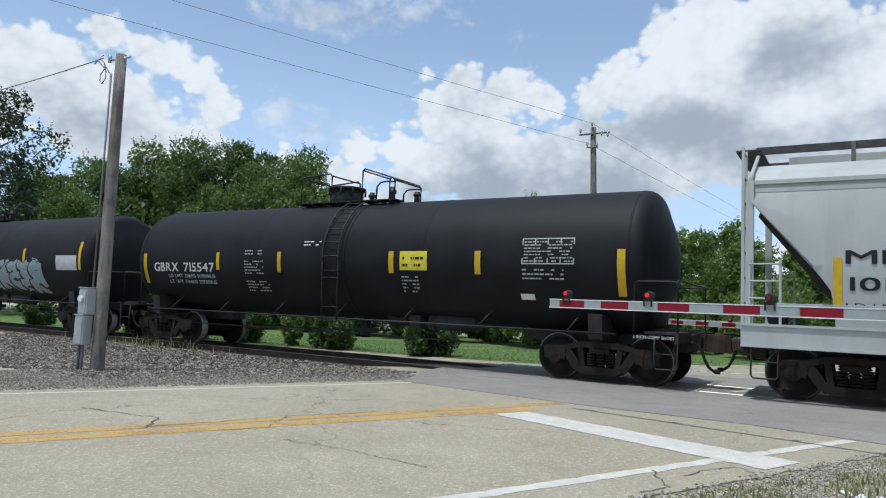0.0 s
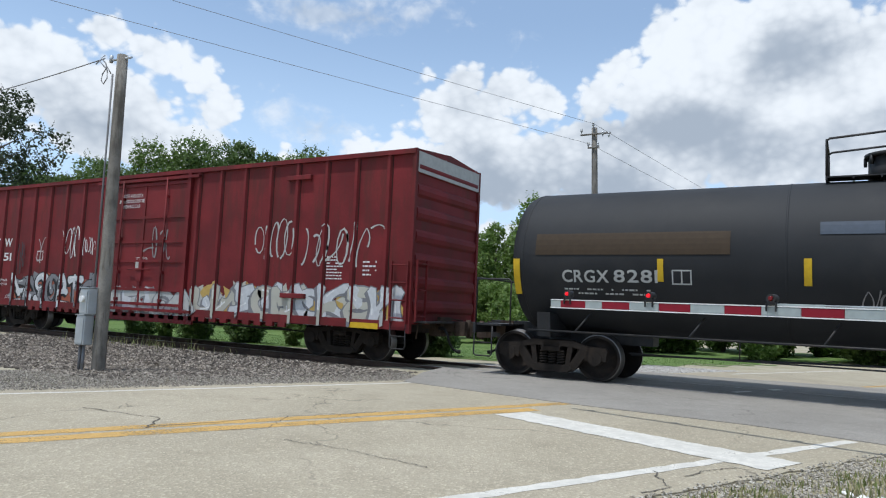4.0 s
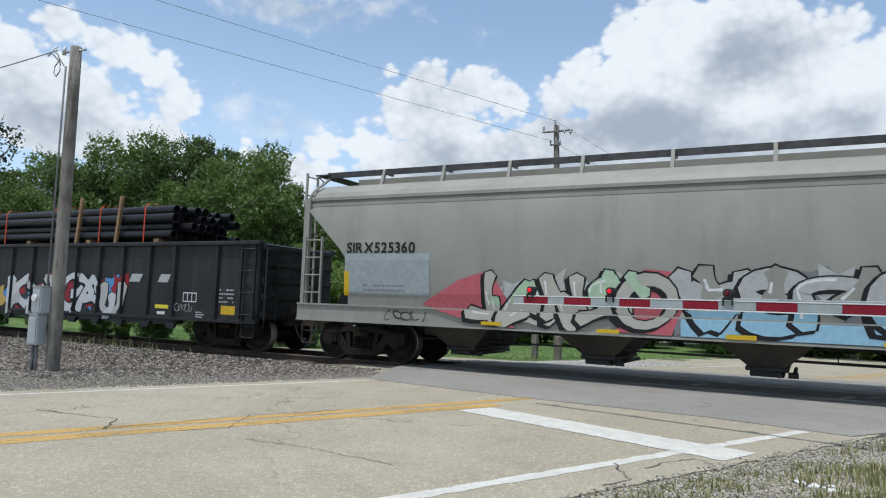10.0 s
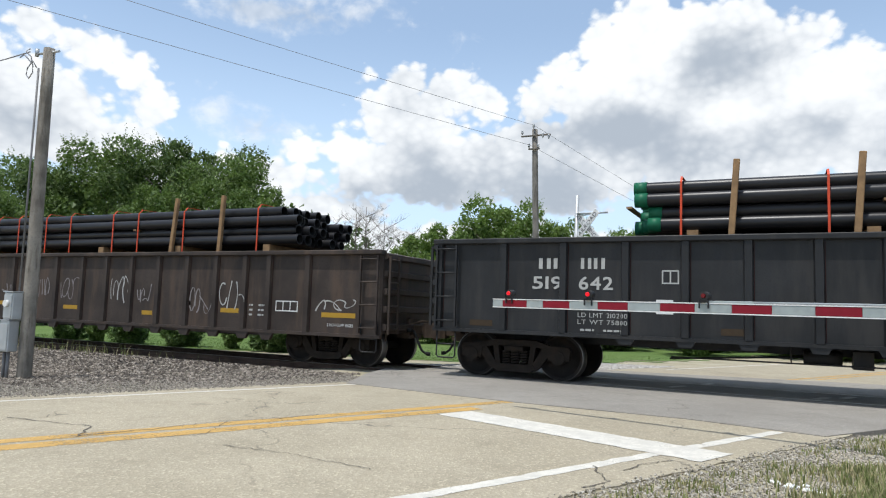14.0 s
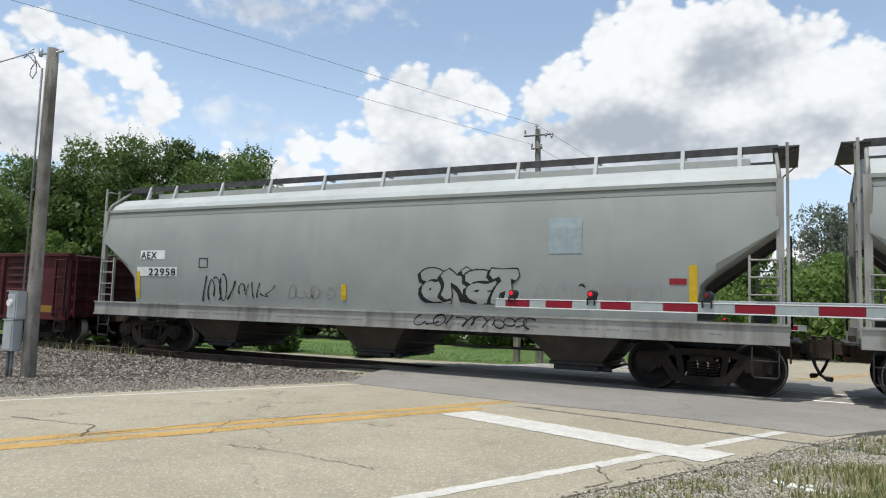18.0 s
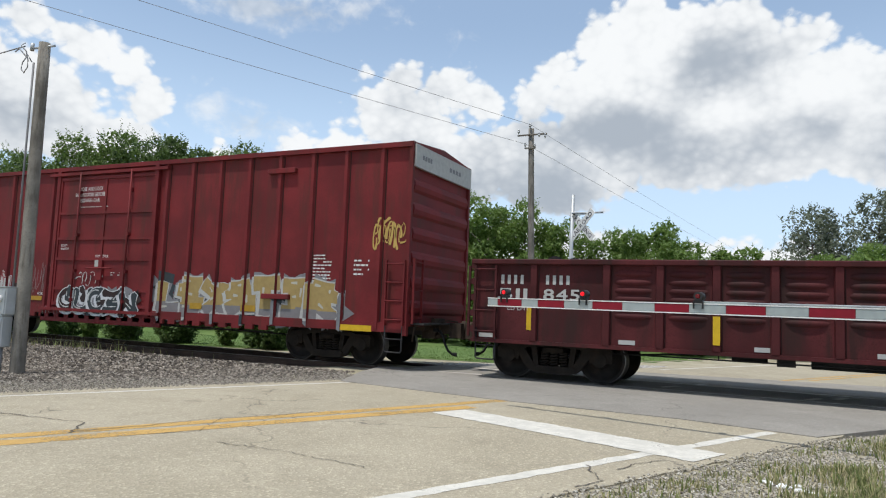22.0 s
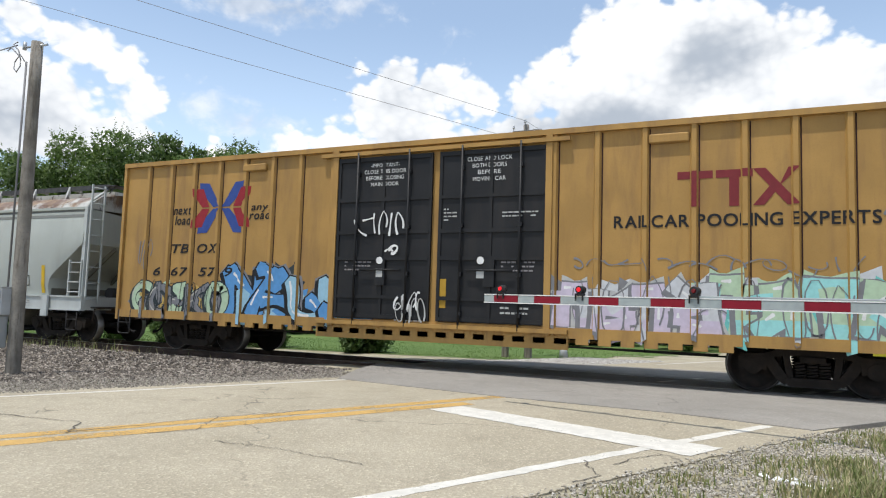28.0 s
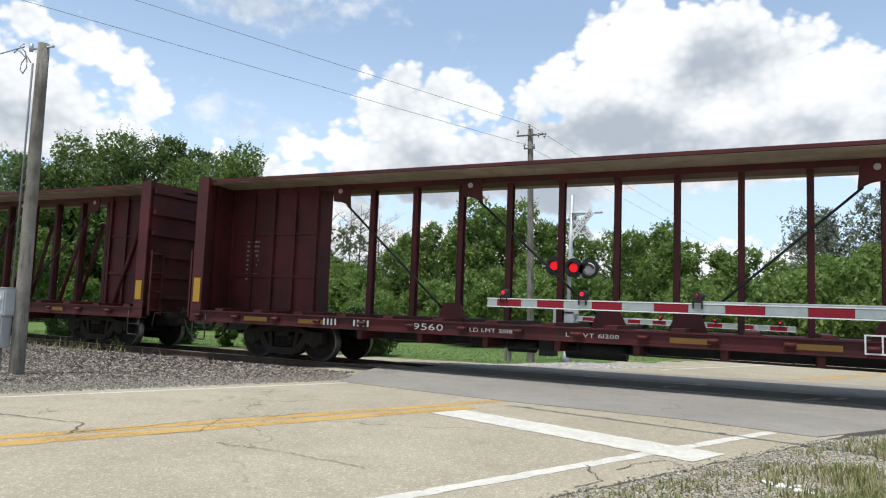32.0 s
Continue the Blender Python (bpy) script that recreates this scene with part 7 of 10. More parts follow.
def ring(prof, x, zmin):
    """Half profile (y, z) from the sill up to the ridge, mirrored, with all below zmin lifted to it."""
    half = [(y, max(z, zmin)) for y, z in prof]
    return [(x, -y, z) for y, z in half] + [(x, y, z) for y, z in half[::-1][1:]]


def hopper(x, half, mat, label, trucks, bays, posts, prof, cut=(1.2, 2.33, 3.32), roof_mat=None, sill_mat=None, under=None,
           walk_mat=None, eave=3.75, walk_z=4.5, sill=(0.92, 1.28), end_mat=None, bay_z=0.34, tip=0.4, stub=0.0):
    """A covered hopper: body with slope-sheet ends, side sills, outlet bays, roof walkways, end frames and ladders.
    cut: how far the lower end corners are cut back, and the heights where the cut begins and ends. stub: length of the side
    sills at each end where they do not run through."""
    car = railcar("covered_hopper", x, label, half + 0.45, trucks)
    low = [p for p in prof if p[1] <= eave + 0.01]
    bm = bmesh.new()
    r = 0.3
    slope = (cut[2] - cut[1]) / cut[0]
    xs = [(-half, cut[2]), (-half + cut[0] - r, cut[1] + slope * r), (-half + cut[0] - r * 0.45, cut[1] + slope * r * 0.36), (-half + cut[0] - r * 0.14, cut[1] - 0.02),
          (-half + cut[0], cut[1] - 0.3), (-half + cut[0] + 0.02, 0)]
    stops = xs + [(k, 0) for k in (-half * 0.5, 0, half * 0.5)] + [(-a, b) for a, b in xs[::-1]]
    rings = []
    for xx, zm in stops:
        rings.append([bm.verts.new(c) for c in ring(low, xx, zm)])
    for a, b in zip(rings, rings[1:]):
        for i in range(len(a)):
            f = bm.faces.new((a[i], a[(i + 1) % len(a)], b[(i + 1) % len(a)], b[i]))
            f.smooth = True
    bm.faces.new(rings[0][::-1])
    bm.faces.new(rings[-1])
    bmesh.ops.recalc_face_normals(bm, faces=bm.faces)
    for e in bm.edges:
        e.smooth = len(e.link_faces) == 2 and e.calc_face_angle() < 0.42
    part("body", bm, mat, car)
    bm = bmesh.new()
    high = [p for p in prof if p[1] >= eave - 0.01]
    prism(bm, [(-y, z) for y, z in high] + [(y, z) for y, z in high[::-1][1:]], "x", -half, half)
    bmesh.ops.recalc_face_normals(bm, faces=bm.faces)
    part("roof", bm, roof_mat or mat, car)
    ey = high[0][0]
    for k, (dz, out) in enumerate(((0.0, 0.045), (-0.14, 0.03), (-0.26, 0.022))):
        if stub and k:
            continue
        bm = bmesh.new()
        for s in (-1, 1):
            box(bm, -half, half, s * (ey + 0.02) - out, s * (ey + 0.02) + out, eave + dz - 0.035, eave + dz + 0.035)
        part("eave_bead", bm, mat, car)
    # slope-sheet stiffeners under each end
    for s in (-1, 1):
        bm = bmesh.new()
        for y in (-0.5, 0.5):
            prism(bm, [(s * (half - 0.05), cut[2]), (s * (half - cut[0]), cut[1]), (s * (half - cut[0] - 0.9), 1.3), (s * (half - cut[0] - 0.7), 1.2), (s * (half - cut[0] + 0.1), cut[1] - 0.1), (s * half, cut[2] - 0.12)][::s], "y", y - 0.03, y + 0.03)
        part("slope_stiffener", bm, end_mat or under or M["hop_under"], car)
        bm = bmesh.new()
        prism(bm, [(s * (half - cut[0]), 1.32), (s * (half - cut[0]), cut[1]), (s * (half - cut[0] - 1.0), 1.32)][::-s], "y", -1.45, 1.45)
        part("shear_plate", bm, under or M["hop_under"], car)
    # side sills
    for s in (-1, 1):
        bm = bmesh.new()
        a, b = s * 1.62, s * 1.5
        for x0, x1 in ((-half - 0.15, -half + stub), (half - stub, half + 0.15)) if stub else ((-half - 0.15, half + 0.15),):
            prism(bm, [(b, sill[0] - 0.02), (a + s * 0.03, sill[0] - 0.02), (a + s * 0.03, sill[0] + 0.02), (a, sill[0] + 0.02), (a, sill[1] - 0.02),
                   (a + s * 0.03, sill[1] - 0.02), (a + s * 0.03, sill[1] + 0.02), (b, sill[1] + 0.02)], "x", x0, x1)
        bmesh.ops.recalc_face_normals(bm, faces=bm.faces)
        part("side_sill", bm, sill_mat or mat, car)
    # outlet bays
    for b0, b1 in bays:
        bm = bmesh.new()
        c = (b0 + b1) / 2
        tz = sill[1] + 0.1 if stub else 1.2
        t = [(b0 - 0.7, -1.47, tz), (b1 + 0.7, -1.47, tz), (b1 + 0.7, 1.47, tz), (b0 - 0.7, 1.47, tz)]
        u = [(c - tip, -0.95, bay_z + 0.17), (c + tip, -0.95, bay_z + 0.17), (c + tip, 0.95, bay_z + 0.17), (c - tip, 0.95, bay_z + 0.17)]
        tv, uv = [bm.verts.new(p) for p in t], [bm.verts.new(p) for p in u]
        bm.faces.new(tv)
        bm.faces.new(uv[::-1])
        for i in range(4):
            bm.faces.new((tv[i], uv[i], uv[(i + 1) % 4], tv[(i + 1) % 4]))
        bmesh.ops.recalc_face_normals(bm, faces=bm.faces)
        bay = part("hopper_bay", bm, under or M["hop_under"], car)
        bm = bmesh.new()
        soft_box(bm, c - tip - 0.05, c + tip + 0.05, -0.98, 0.98, bay_z + 0.1, bay_z + 0.18, 0.015)
        soft_box(bm, c - tip + 0.02, c + tip - 0.02, -0.9, 0.9, bay_z, bay_z + 0.12, 0.02)
        rod(bm, (c + tip + 0.04, -0.96, bay_z + 0.06), (c + tip + 0.2, -0.96, bay_z + 0.06), 0.055, 10)
        rod(bm, (c + tip - 0.1, -1.04, bay_z + 0.05), (c + tip - 0.1, -0.9, bay_z + 0.05), 0.05, 8)
        rod(bm, (c + tip + 0.14, -0.95, bay_z + 0.08), (c + tip + 0.14, 0.7, bay_z + 0.08), 0.035, 8)
        part("outlet_gate", bm, M["black_steel"], bay)
    center_sill(car, half, M["black_steel"], 0.8, 1.1)
    # end frames
    fm = end_mat or sill_mat or mat
    for s in (-1, 1):
        bm = bmesh.new()
        for y in (-1.52, 1.52):
            xx = s * (half + 0.02)
            box(bm, xx - 0.06, xx + 0.06, y - 0.05, y + 0.05, sill[1], eave + 0.02)
            tube(bm, [(xx, y, eave), (xx - s * 0.02, y * 0.93, eave + 0.2), (xx - s * 0.06, y * 0.55, walk_z - 0.12)], 0.035, 6)
        part("end_post", bm, fm, car)
        ladder(car, s * (half - 0.22) - 0.24, s * (half - 0.22) + 0.24, -1.58, sill[0] + 0.1, cut[1] + 0.5, fm, 5)
        ladder(car, s * (half - 0.22) - 0.24, s * (half - 0.22) + 0.24, 1.58, sill[0] + 0.1, cut[1] + 0.5, fm, 5)
        end_ladder(car, s * (half + 0.14), -1.5, -1.1, 1.1, walk_z - 0.1, fm)
        stirrup(car, s * (half - 0.22), -1.6, M["black_steel"])
        bm = bmesh.new()
        e0, e1 = sorted((s * (half - 0.1), s * (half + 0.34)))
        box(bm, e0, e1, -0.95, 0.95, walk_z - 0.06, walk_z - 0.03)
        box(bm, e0, e1, -1.3, 1.3, 0.98, 1.02)
        for y in (-0.9, 0.9):
            tube(bm, [(s * (half + 0.3), y, walk_z - 0.05), (s * (half + 0.06), y, walk_z - 0.26)], 0.016, 6)
        part("end_platform", bm, M["dark_grate"], car)
        bm = bmesh.new()
        box(bm, s * half - 0.12, s * half + 0.12, -1.55, 1.55, sill[0], sill[1])
        part("end_sill", bm, fm, car)
        bm = bmesh.new()
        rod(bm, (s * (half - 0.3), -0.4, 1.4), (s * (half - 0.3), 0.4, 1.4), 0.16, 12)
        rod(bm, (s * (half + 0.2), 0.5, 1.2), (s * (half + 0.2), 0.5, 3.0), 0.02, 6)
        part("brake_valve", bm, M["black_steel"], car)
    # roof walkways on brackets
    wm = walk_mat or M["dark_grate"]
    for s in (-1, 1):
        bm = bmesh.new()
        y0, y1 = sorted((s * 0.52, s * 0.86))
        n = int(half * 2 / 0.3)
        for k in range(7):
            yy = y0 + (y1 - y0) * k / 6
            box(bm, -half, half, yy - 0.008, yy + 0.008, walk_z - 0.05, walk_z)
        for k in range(n + 1):
            xx = -half + k * 2 * half / n
            box(bm, xx - 0.008, xx + 0.008, y0, y1, walk_z - 0.04, walk_z - 0.005)
        box(bm, -half, half, s * 0.88 - 0.012, s * 0.88 + 0.012, walk_z - 0.13, walk_z + 0.012)
        run = part("roof_walkway", bm, wm, car)
        for px in posts:
            bm = bmesh.new()
            prism(bm, [(s * 0.9, walk_z + 0.01), (s * 0.84, walk_z + 0.01), (s * 0.95, 4.02), (s * 1.06, 4.02)][::s], "x", px - 0.035, px + 0.035)
            box(bm, px - 0.03, px + 0.03, min(s * 0.5, s * 0.9), max(s * 0.5, s * 0.9), walk_z - 0.1, walk_z - 0.05)
            part("walkway_bracket", bm, wm if walk_mat else roof_mat or mat, run)
    bm = bmesh.new()
    box(bm, -half + 0.5, half - 0.5, -0.28, 0.28, 4.2, 4.42)
    part("roof_hatch", bm, roof_mat or mat, car)
    brake_gear(car, M["black_steel"], -half + 3.4, 0.86)
    return car


def gondola(x, half, mat, label, trucks, posts, top, bottom, PY=1.44, D=0.075, ribbed=False, belly=0.0, chord=0.15, skip=()):
    """An open gondola: sides with thickness, posts, top chord, floor, ends with ribs and ladders."""
    car = railcar("gondola", x, label, half + 0.3, trucks)
    for s in (-1, 1):
        bm = bmesh.new()
        pts = [(-half, bottom + 0.02), (-half + 2.6, bottom + 0.02), (-half + 3.4, bottom - belly), (half - 3.4, bottom - belly), (half - 2.6, bottom + 0.02),
               (half, bottom + 0.02), (half, top), (-half, top)]
        y0, y1 = sorted((s * PY, s * (PY - 0.05)))
        prism(bm, pts[::-1], "y", y0, y1)
        bmesh.ops.recalc_face_normals(bm, faces=bm.faces)
        part("side", bm, mat, car)
        bm = bmesh.new()
        y0, y1 = sorted((s * (PY - 0.1), s * (PY + D + 0.03)))
        soft_box(bm, -half - 0.02, half + 0.02, y0, y1, top - chord * 0.5, top + 0.03, 0.015)
        box(bm, -half, half, min(s * PY, s * (PY + D)), max(s * PY, s * (PY + D)), bottom + 0.0, bottom + 0.07)
        part("top_chord", bm, mat, car)
    pm = bmesh.new()
    prism(pm, [(-0.085, 0), (-0.06, -D), (0.06, -D), (0.085, 0)][::-1], "z", bottom + 0.05, top - chord * 0.4)
    me = mesh_of("side_post", pm, mat)
    # dark strip on the posts' shadow side, painting joint and shadow together
    qm = bmesh.new()
    box(qm, -0.011, 0.011, -0.006, 0.004, bottom + 0.1, top - 0.1)
    seam_shade = mesh_of("seam_shade_strip", qm, M["seam_shade"])
    spans = []
    for px in posts:
        placed("seam_shade_strip", seam_shade, car, pose(px + 0.086, -PY, 0))
        placed("side_post", me, car, pose(px, -PY, 0))
        placed("side_post", me, car, pose(px, PY, 0, 0, 0, 180))
        spans.append((px - 0.06, px + 0.06))
    if not ribbed:
        fm = bmesh.new()
        prism(fm, [(-0.2, bottom + 0.06), (0.2, bottom + 0.06), (0.11, bottom - 0.1), (-0.11, bottom - 0.1)], "y", -0.06, 0.03)
        foot = mesh_of("post_foot", fm, mat)
        for px in posts:
            if abs(px) < trucks[1] - 1.3:
                placed("post_foot", foot, car, pose(px, -PY, -belly))
    if ribbed:
        ps = sorted(posts)
        for a, b in zip(ps, ps[1:]):
            if b - a < 0.5 or any(lo <= (a + b) / 2 <= hi for lo, hi in skip):
                continue
            for s in (-1, 1):
                bm = bmesh.new()
                for k in range(6):
                    z = bottom + 0.62 + k * (top - bottom - 0.85) / 5
                    n = 8
                    rows = []
                    for i in range(n + 1):
                        xx = a + 0.13 + (b - a - 0.26) * i / n
                        e = math.sin(math.pi * i / n) ** 0.4
                        rows.append([bm.verts.new((xx, s * (PY - 0.01 + 0.06 * e * h), z + w * 0.15 * (0.4 + 0.6 * e))) for w, h in ((-0.5, 0), (-0.2, 1), (0.2, 1), (0.5, 0))])
                    for p, q in zip(rows, rows[1:]):
                        for i in range(3):
                            v = (p[i], q[i], q[i + 1], p[i + 1])
                            bm.faces.new(v if s < 0 else v[::-1]).smooth = True
                part("side_panel_ribs", bm, mat, car)
    bm = bmesh.new()
    box(bm, -half + 0.05, half - 0.05, -PY + 0.05, PY - 0.05, 1.06, 1.14)
    part("floor", bm, M["hop_under"], car)
    for s in (-1, 1):
        bm = bmesh.new()
        x0, x1 = sorted((s * half, s * (half - 0.06)))
        box(bm, x0, x1, -PY + 0.05, PY - 0.05, bottom + 0.1, top - 0.02)
        part("end_wall", bm, mat, car)
        for k in range(5):
            bm = bmesh.new()
            z = bottom + 0.25 + k * (top - bottom - 0.35) / 4
            prism(bm, [(s * half, z - 0.08), (s * (half + 0.09), z - 0.05), (s * (half + 0.09), z + 0.05), (s * half, z + 0.08)][::s], "y", -PY + 0.06, PY - 0.06)
            part("end_rib", bm, mat, car)
        ladder(car, s * (half - 0.3) - 0.22, s * (half - 0.3) + 0.22, -PY - D - 0.02, bottom + 0.1, top - 0.1, mat, 4)
        stirrup(car, s * (half - 0.3), -PY - 0.02, M["black_steel"])
        end_ladder(car, s * (half + 0.13), -1.35, -0.95, bottom + 0.1, top - 0.1, mat)
    center_sill(car, half, M["black_steel"], 0.74, 1.06)
    brake_gear(car, M["black_steel"], -2.0, 0.74)
    return car, -PY, spans, D


def pipe_load(car_x, x0, x1, z0, rows, across, stakes, straps, seed, rad=0.128):
    """A stack of coated pipes with wooden stakes and orange straps; it rides in a gondola."""
    rnd = random.Random(seed)
    stack = new("pipe_stack")
    tagged(stack, "stack of long black coated pipes with orange straps and wooden stakes", "pipe load", "pipe loads in the gondolas")
    stack.location = (car_x, 0, 0)
    TRAIN.append((stack, car_x))
    pm = bmesh.new()
    n = 16
    for x, ro, ri in ((0, rad, rad - 0.012),):
        rings = []
        for xx, r in ((0.25, ri), (0, ri), (0, rad), (1, rad), (1, ri), (0.75, ri)):
            rings.append([pm.verts.new((xx, r * math.cos(a * math.tau / n), r * math.sin(a * math.tau / n))) for a in range(n)])
        for k, (a, b) in enumerate(zip(rings, rings[1:])):
            for i in range(n):
                f = pm.faces.new((a[i], b[i], b[(i + 1) % n], a[(i + 1) % n]))
                f.smooth = k == 2
                f.material_index = 1 if k in (0, 4) else 0
        pm.faces.new(rings[0]).material_index = 1
        pm.faces.new(rings[-1][::-1]).material_index = 1
    bmesh.ops.recalc_face_normals(pm, faces=pm.faces)
    me = mesh_of("pipe", pm, [M["pipe"], M["pipe_in"]])
    cm = bmesh.new()
    rod(cm, (-0.02, 0, 0), (0.22, 0, 0), rad + 0.012, 16)
    cap = mesh_of("pipe_end_cap", cm, M["green_cap"])
    for r in range(rows):
        for c in range(across - r % 2):
            y = (c - (across - 1 - r % 2) / 2) * rad * 2.06
            a, b = x0 + rnd.uniform(-0.12, 0.3), x1 - rnd.uniform(0, 0.6) - (0.25 if r == rows - 1 else 0)
            p = placed("pipe", me, stack, Matrix.Translation((a, y, z0 + rad + r * rad * 1.86)) @ Matrix.Diagonal((b - a, 1, 1, 1)))
            placed("pipe_end_cap", cap, stack, pose(a, y, z0 + rad + r * rad * 1.86), "dark green plastic end cap")
    hw, zt = across * rad * 1.03, z0 + rows * rad * 1.88 + 0.06
    sm = bmesh.new()
    soft_box(sm, -0.055, 0.055, -0.045, 0.045, 0, zt + 0.24 - (z0 - 0.5), 0.01)
    stake = mesh_of("wooden_stake", sm, M["wood"])
    for i, sx in enumerate(stakes):
        for s in (-1, 1):
            placed("wooden_stake", stake, stack, pose(sx + rnd.uniform(-0.04, 0.04), s * (hw + 0.07), z0 - 0.5, 0, rnd.uniform(2, 7), 0), "rough sawn timber stake")
    for sx in straps:
        bm = bmesh.new()
        pts = [(-hw - 0.012, z0 - 0.3), (-hw - 0.012, zt - 0.12), (-hw + 0.1, zt), (hw - 0.1, zt), (hw + 0.012, zt - 0.12), (hw + 0.012, z0 - 0.3)]
        for (ya, za), (yb, zb) in zip(pts, pts[1:]):
            d = Vector((ya - yb, za - zb)).normalized() * 0.006
            vs = [bm.verts.new(p) for p in ((sx - 0.02, ya - d.y, za + d.x), (sx + 0.02, ya - d.y, za + d.x), (sx + 0.02, yb - d.y, zb + d.x), (sx - 0.02, yb - d.y, zb + d.x))]
            ws = [bm.verts.new(p) for p in ((sx - 0.02, ya + d.y, za - d.x), (sx + 0.02, ya + d.y, za - d.x), (sx + 0.02, yb + d.y, zb - d.x), (sx - 0.02, yb + d.y, zb - d.x))]
            bm.faces.new(vs)
            bm.faces.new(ws[::-1])
            for i in range(4):
                bm.faces.new((vs[i], ws[i], ws[(i + 1) % 4], vs[(i + 1) % 4]))
        part("strap", bm, M["orange"], stack, "orange webbing strap")
    for s in (-0.6, 0, 0.6):
        for zz in (z0 + 2 * rad * 1.86 - 0.02,):
            bm = bmesh.new()
            box(bm, x0 + 4 + s * 7, x0 + 4.1 + s * 7, -hw, hw, zz - 0.02, zz + 0.02)
            part("dunnage_board", bm, M["wood"], stack)
    bm = bmesh.new()
    for k in range(5):
        xx = x0 + 1 + k * (x1 - x0 - 2) / 4
        box(bm, xx - 0.1, xx + 0.1, -hw, hw, 1.14, z0)
    part("bearer", bm, M["wood"], stack)
    return stack


def centerbeam(x, half, mat, label, trucks, posts, gussets, panel=3.2):
    """A centerbeam flatcar: deck, end bulkheads, centre posts under a wide top chord, gussets and tie rods."""
    car = railcar("centerbeam_flatcar", x, label, half + 0.45, trucks)
    bm = bmesh.new()
    box(bm, -half, half, -1.4, 1.4, 1.02, 1.08)
    for s in (-1, 1):
        y0, y1 = sorted((s * 1.44, s * 1.36))
        box(bm, -half, half, y0, y1, 0.84, 1.1)
        box(bm, -half, half, min(s * 1.3, s * 1.48), max(s * 1.3, s * 1.48), 1.07, 1.1)
        box(bm, -half, half, min(s * 1.3, s * 1.48), max(s * 1.3, s * 1.48), 0.82, 0.85)
    part("deck", bm, mat, car)
    for k in range(int(half * 2 / 0.6)):
        bm = bmesh.new()
        xx = -half + 0.3 + k * 0.6
        if k % 2 == 0:
            box(bm, xx - 0.1, xx + 0.1, -1.5, -1.44, 0.92, 1.02)
            rod(bm, (xx - 0.09, -1.52, 0.97), (xx + 0.09, -1.52, 0.97), 0.035, 8)
            part("load_winch", bm, mat, car)
        else:
            box(bm, xx - 0.12, xx + 0.12, -1.42, 1.42, 1.08, 1.16)
            part("deck_riser", bm, mat, car)
    bm = bmesh.new()
    prism(bm, [(-1.32, 4.345), (-1.32, 4.42), (-0.3, 4.46), (0.3, 4.46), (1.32, 4.42), (1.32, 4.345)][::-1], "x", -half + 0.05, half - 0.05)
    box(bm, -half, half, -0.3, 0.3, 4.2, 4.34)
    part("top_chord", bm, mat, car)
    # thin sheets that make the chord's underside paler than its edges
    for y0, y1 in ((-1.29, -0.3), (0.3, 1.29)):
        bm = bmesh.new()
        box(bm, -half + 0.1, half - 0.1, y0, y1, 4.325, 4.337)
        part("chord_soffit", bm, M["underside"], car, "pale tan underside of the top chord")
    for px in posts:
        bm = bmesh.new()
        prism(bm, [(px - 0.06, -0.1), (px + 0.06, -0.1), (px + 0.06, -0.08), (px + 0.015, -0.08), (px + 0.015, 0.08), (px + 0.06, 0.08), (px + 0.06, 0.1),
                   (px - 0.06, 0.1), (px - 0.06, 0.08), (px - 0.015, 0.08), (px - 0.015, -0.08), (px - 0.06, -0.08)], "z", 1.08, 4.2)
        bmesh.ops.recalc_face_normals(bm, faces=bm.faces)
        part("center_post", bm, mat, car)
    for gx, s in gussets:
        bm = bmesh.new()
        n = 10
        pts = [(0, 4.34), (0, 3.92)]
        pts += [(s * (0.42 * math.sin(a) + 0.1), 3.92 - 0.02 - 0.28 * (1 - math.cos(a))) for a in [k * math.pi / 2 / n for k in range(n + 1)]]
        pts += [(s * 0.46, 4.34)]
        prism(bm, [(gx + a, b) for a, b in pts][::s], "y", -0.33, -0.3)
        part("gusset", bm, mat, car)
        bm = bmesh.new()
        rod(bm, (gx + s * 0.42, -0.32, 3.8), (gx + s * 3.3, -0.32, 1.2), 0.028, 6)
        part("tie_rod", bm, M["black_steel"], car)
        bm = bmesh.new()
        rod(bm, (gx + s * 0.2, -0.345, 4.16), (gx + s * 0.2, -0.333, 4.16), 0.06, 14)
        part("gusset_hole", bm, M["dull_white"], car)
        bm = bmesh.new()
        prism(bm, [(gx + s * 3.0, 1.08), (gx + s * 3.75, 1.08), (gx + s * 3.55, 1.5), (gx + s * 3.15, 1.5)][::s], "y", -0.36, -0.3)
        part("base_gusset", bm, mat, car)
    for s in (-1, 1):
        bm = bmesh.new()
        x0, x1 = sorted((s * half, s * (half - 0.1)))
        box(bm, x0, x1, -1.4, 1.4, 1.08, 4.44)
        bulk = part("bulkhead", bm, mat, car)
        bm = bmesh.new()
        for y in (-1.42, 1.42):
            box(bm, min(s * half, s * (half - 0.34)), max(s * half, s * (half - 0.34)), y - 0.05, y + 0.05, 0.86, 4.46)
        for k in range(6):
            z = 1.4 + k * 0.56
            xa, xb = sorted((s * half, s * (half + 0.1)))
            box(bm, xa, xb, -1.35, 1.35, z - 0.07, z + 0.07)
        for y in (-0.9, 0, 0.9):
            xa, xb = sorted((s * (half - 0.1), s * (half - 0.2)))
            box(bm, xa, xb, y - 0.06, y + 0.06, 1.08, 4.4)
        part("bulkhead_frame", bm, mat, bulk)
        bm = bmesh.new()
        xa, xb = sorted((s * (half - 0.1), s * (half - panel)))
        box(bm, xa, xb, -0.26, 0.26, 1.08, 4.34)
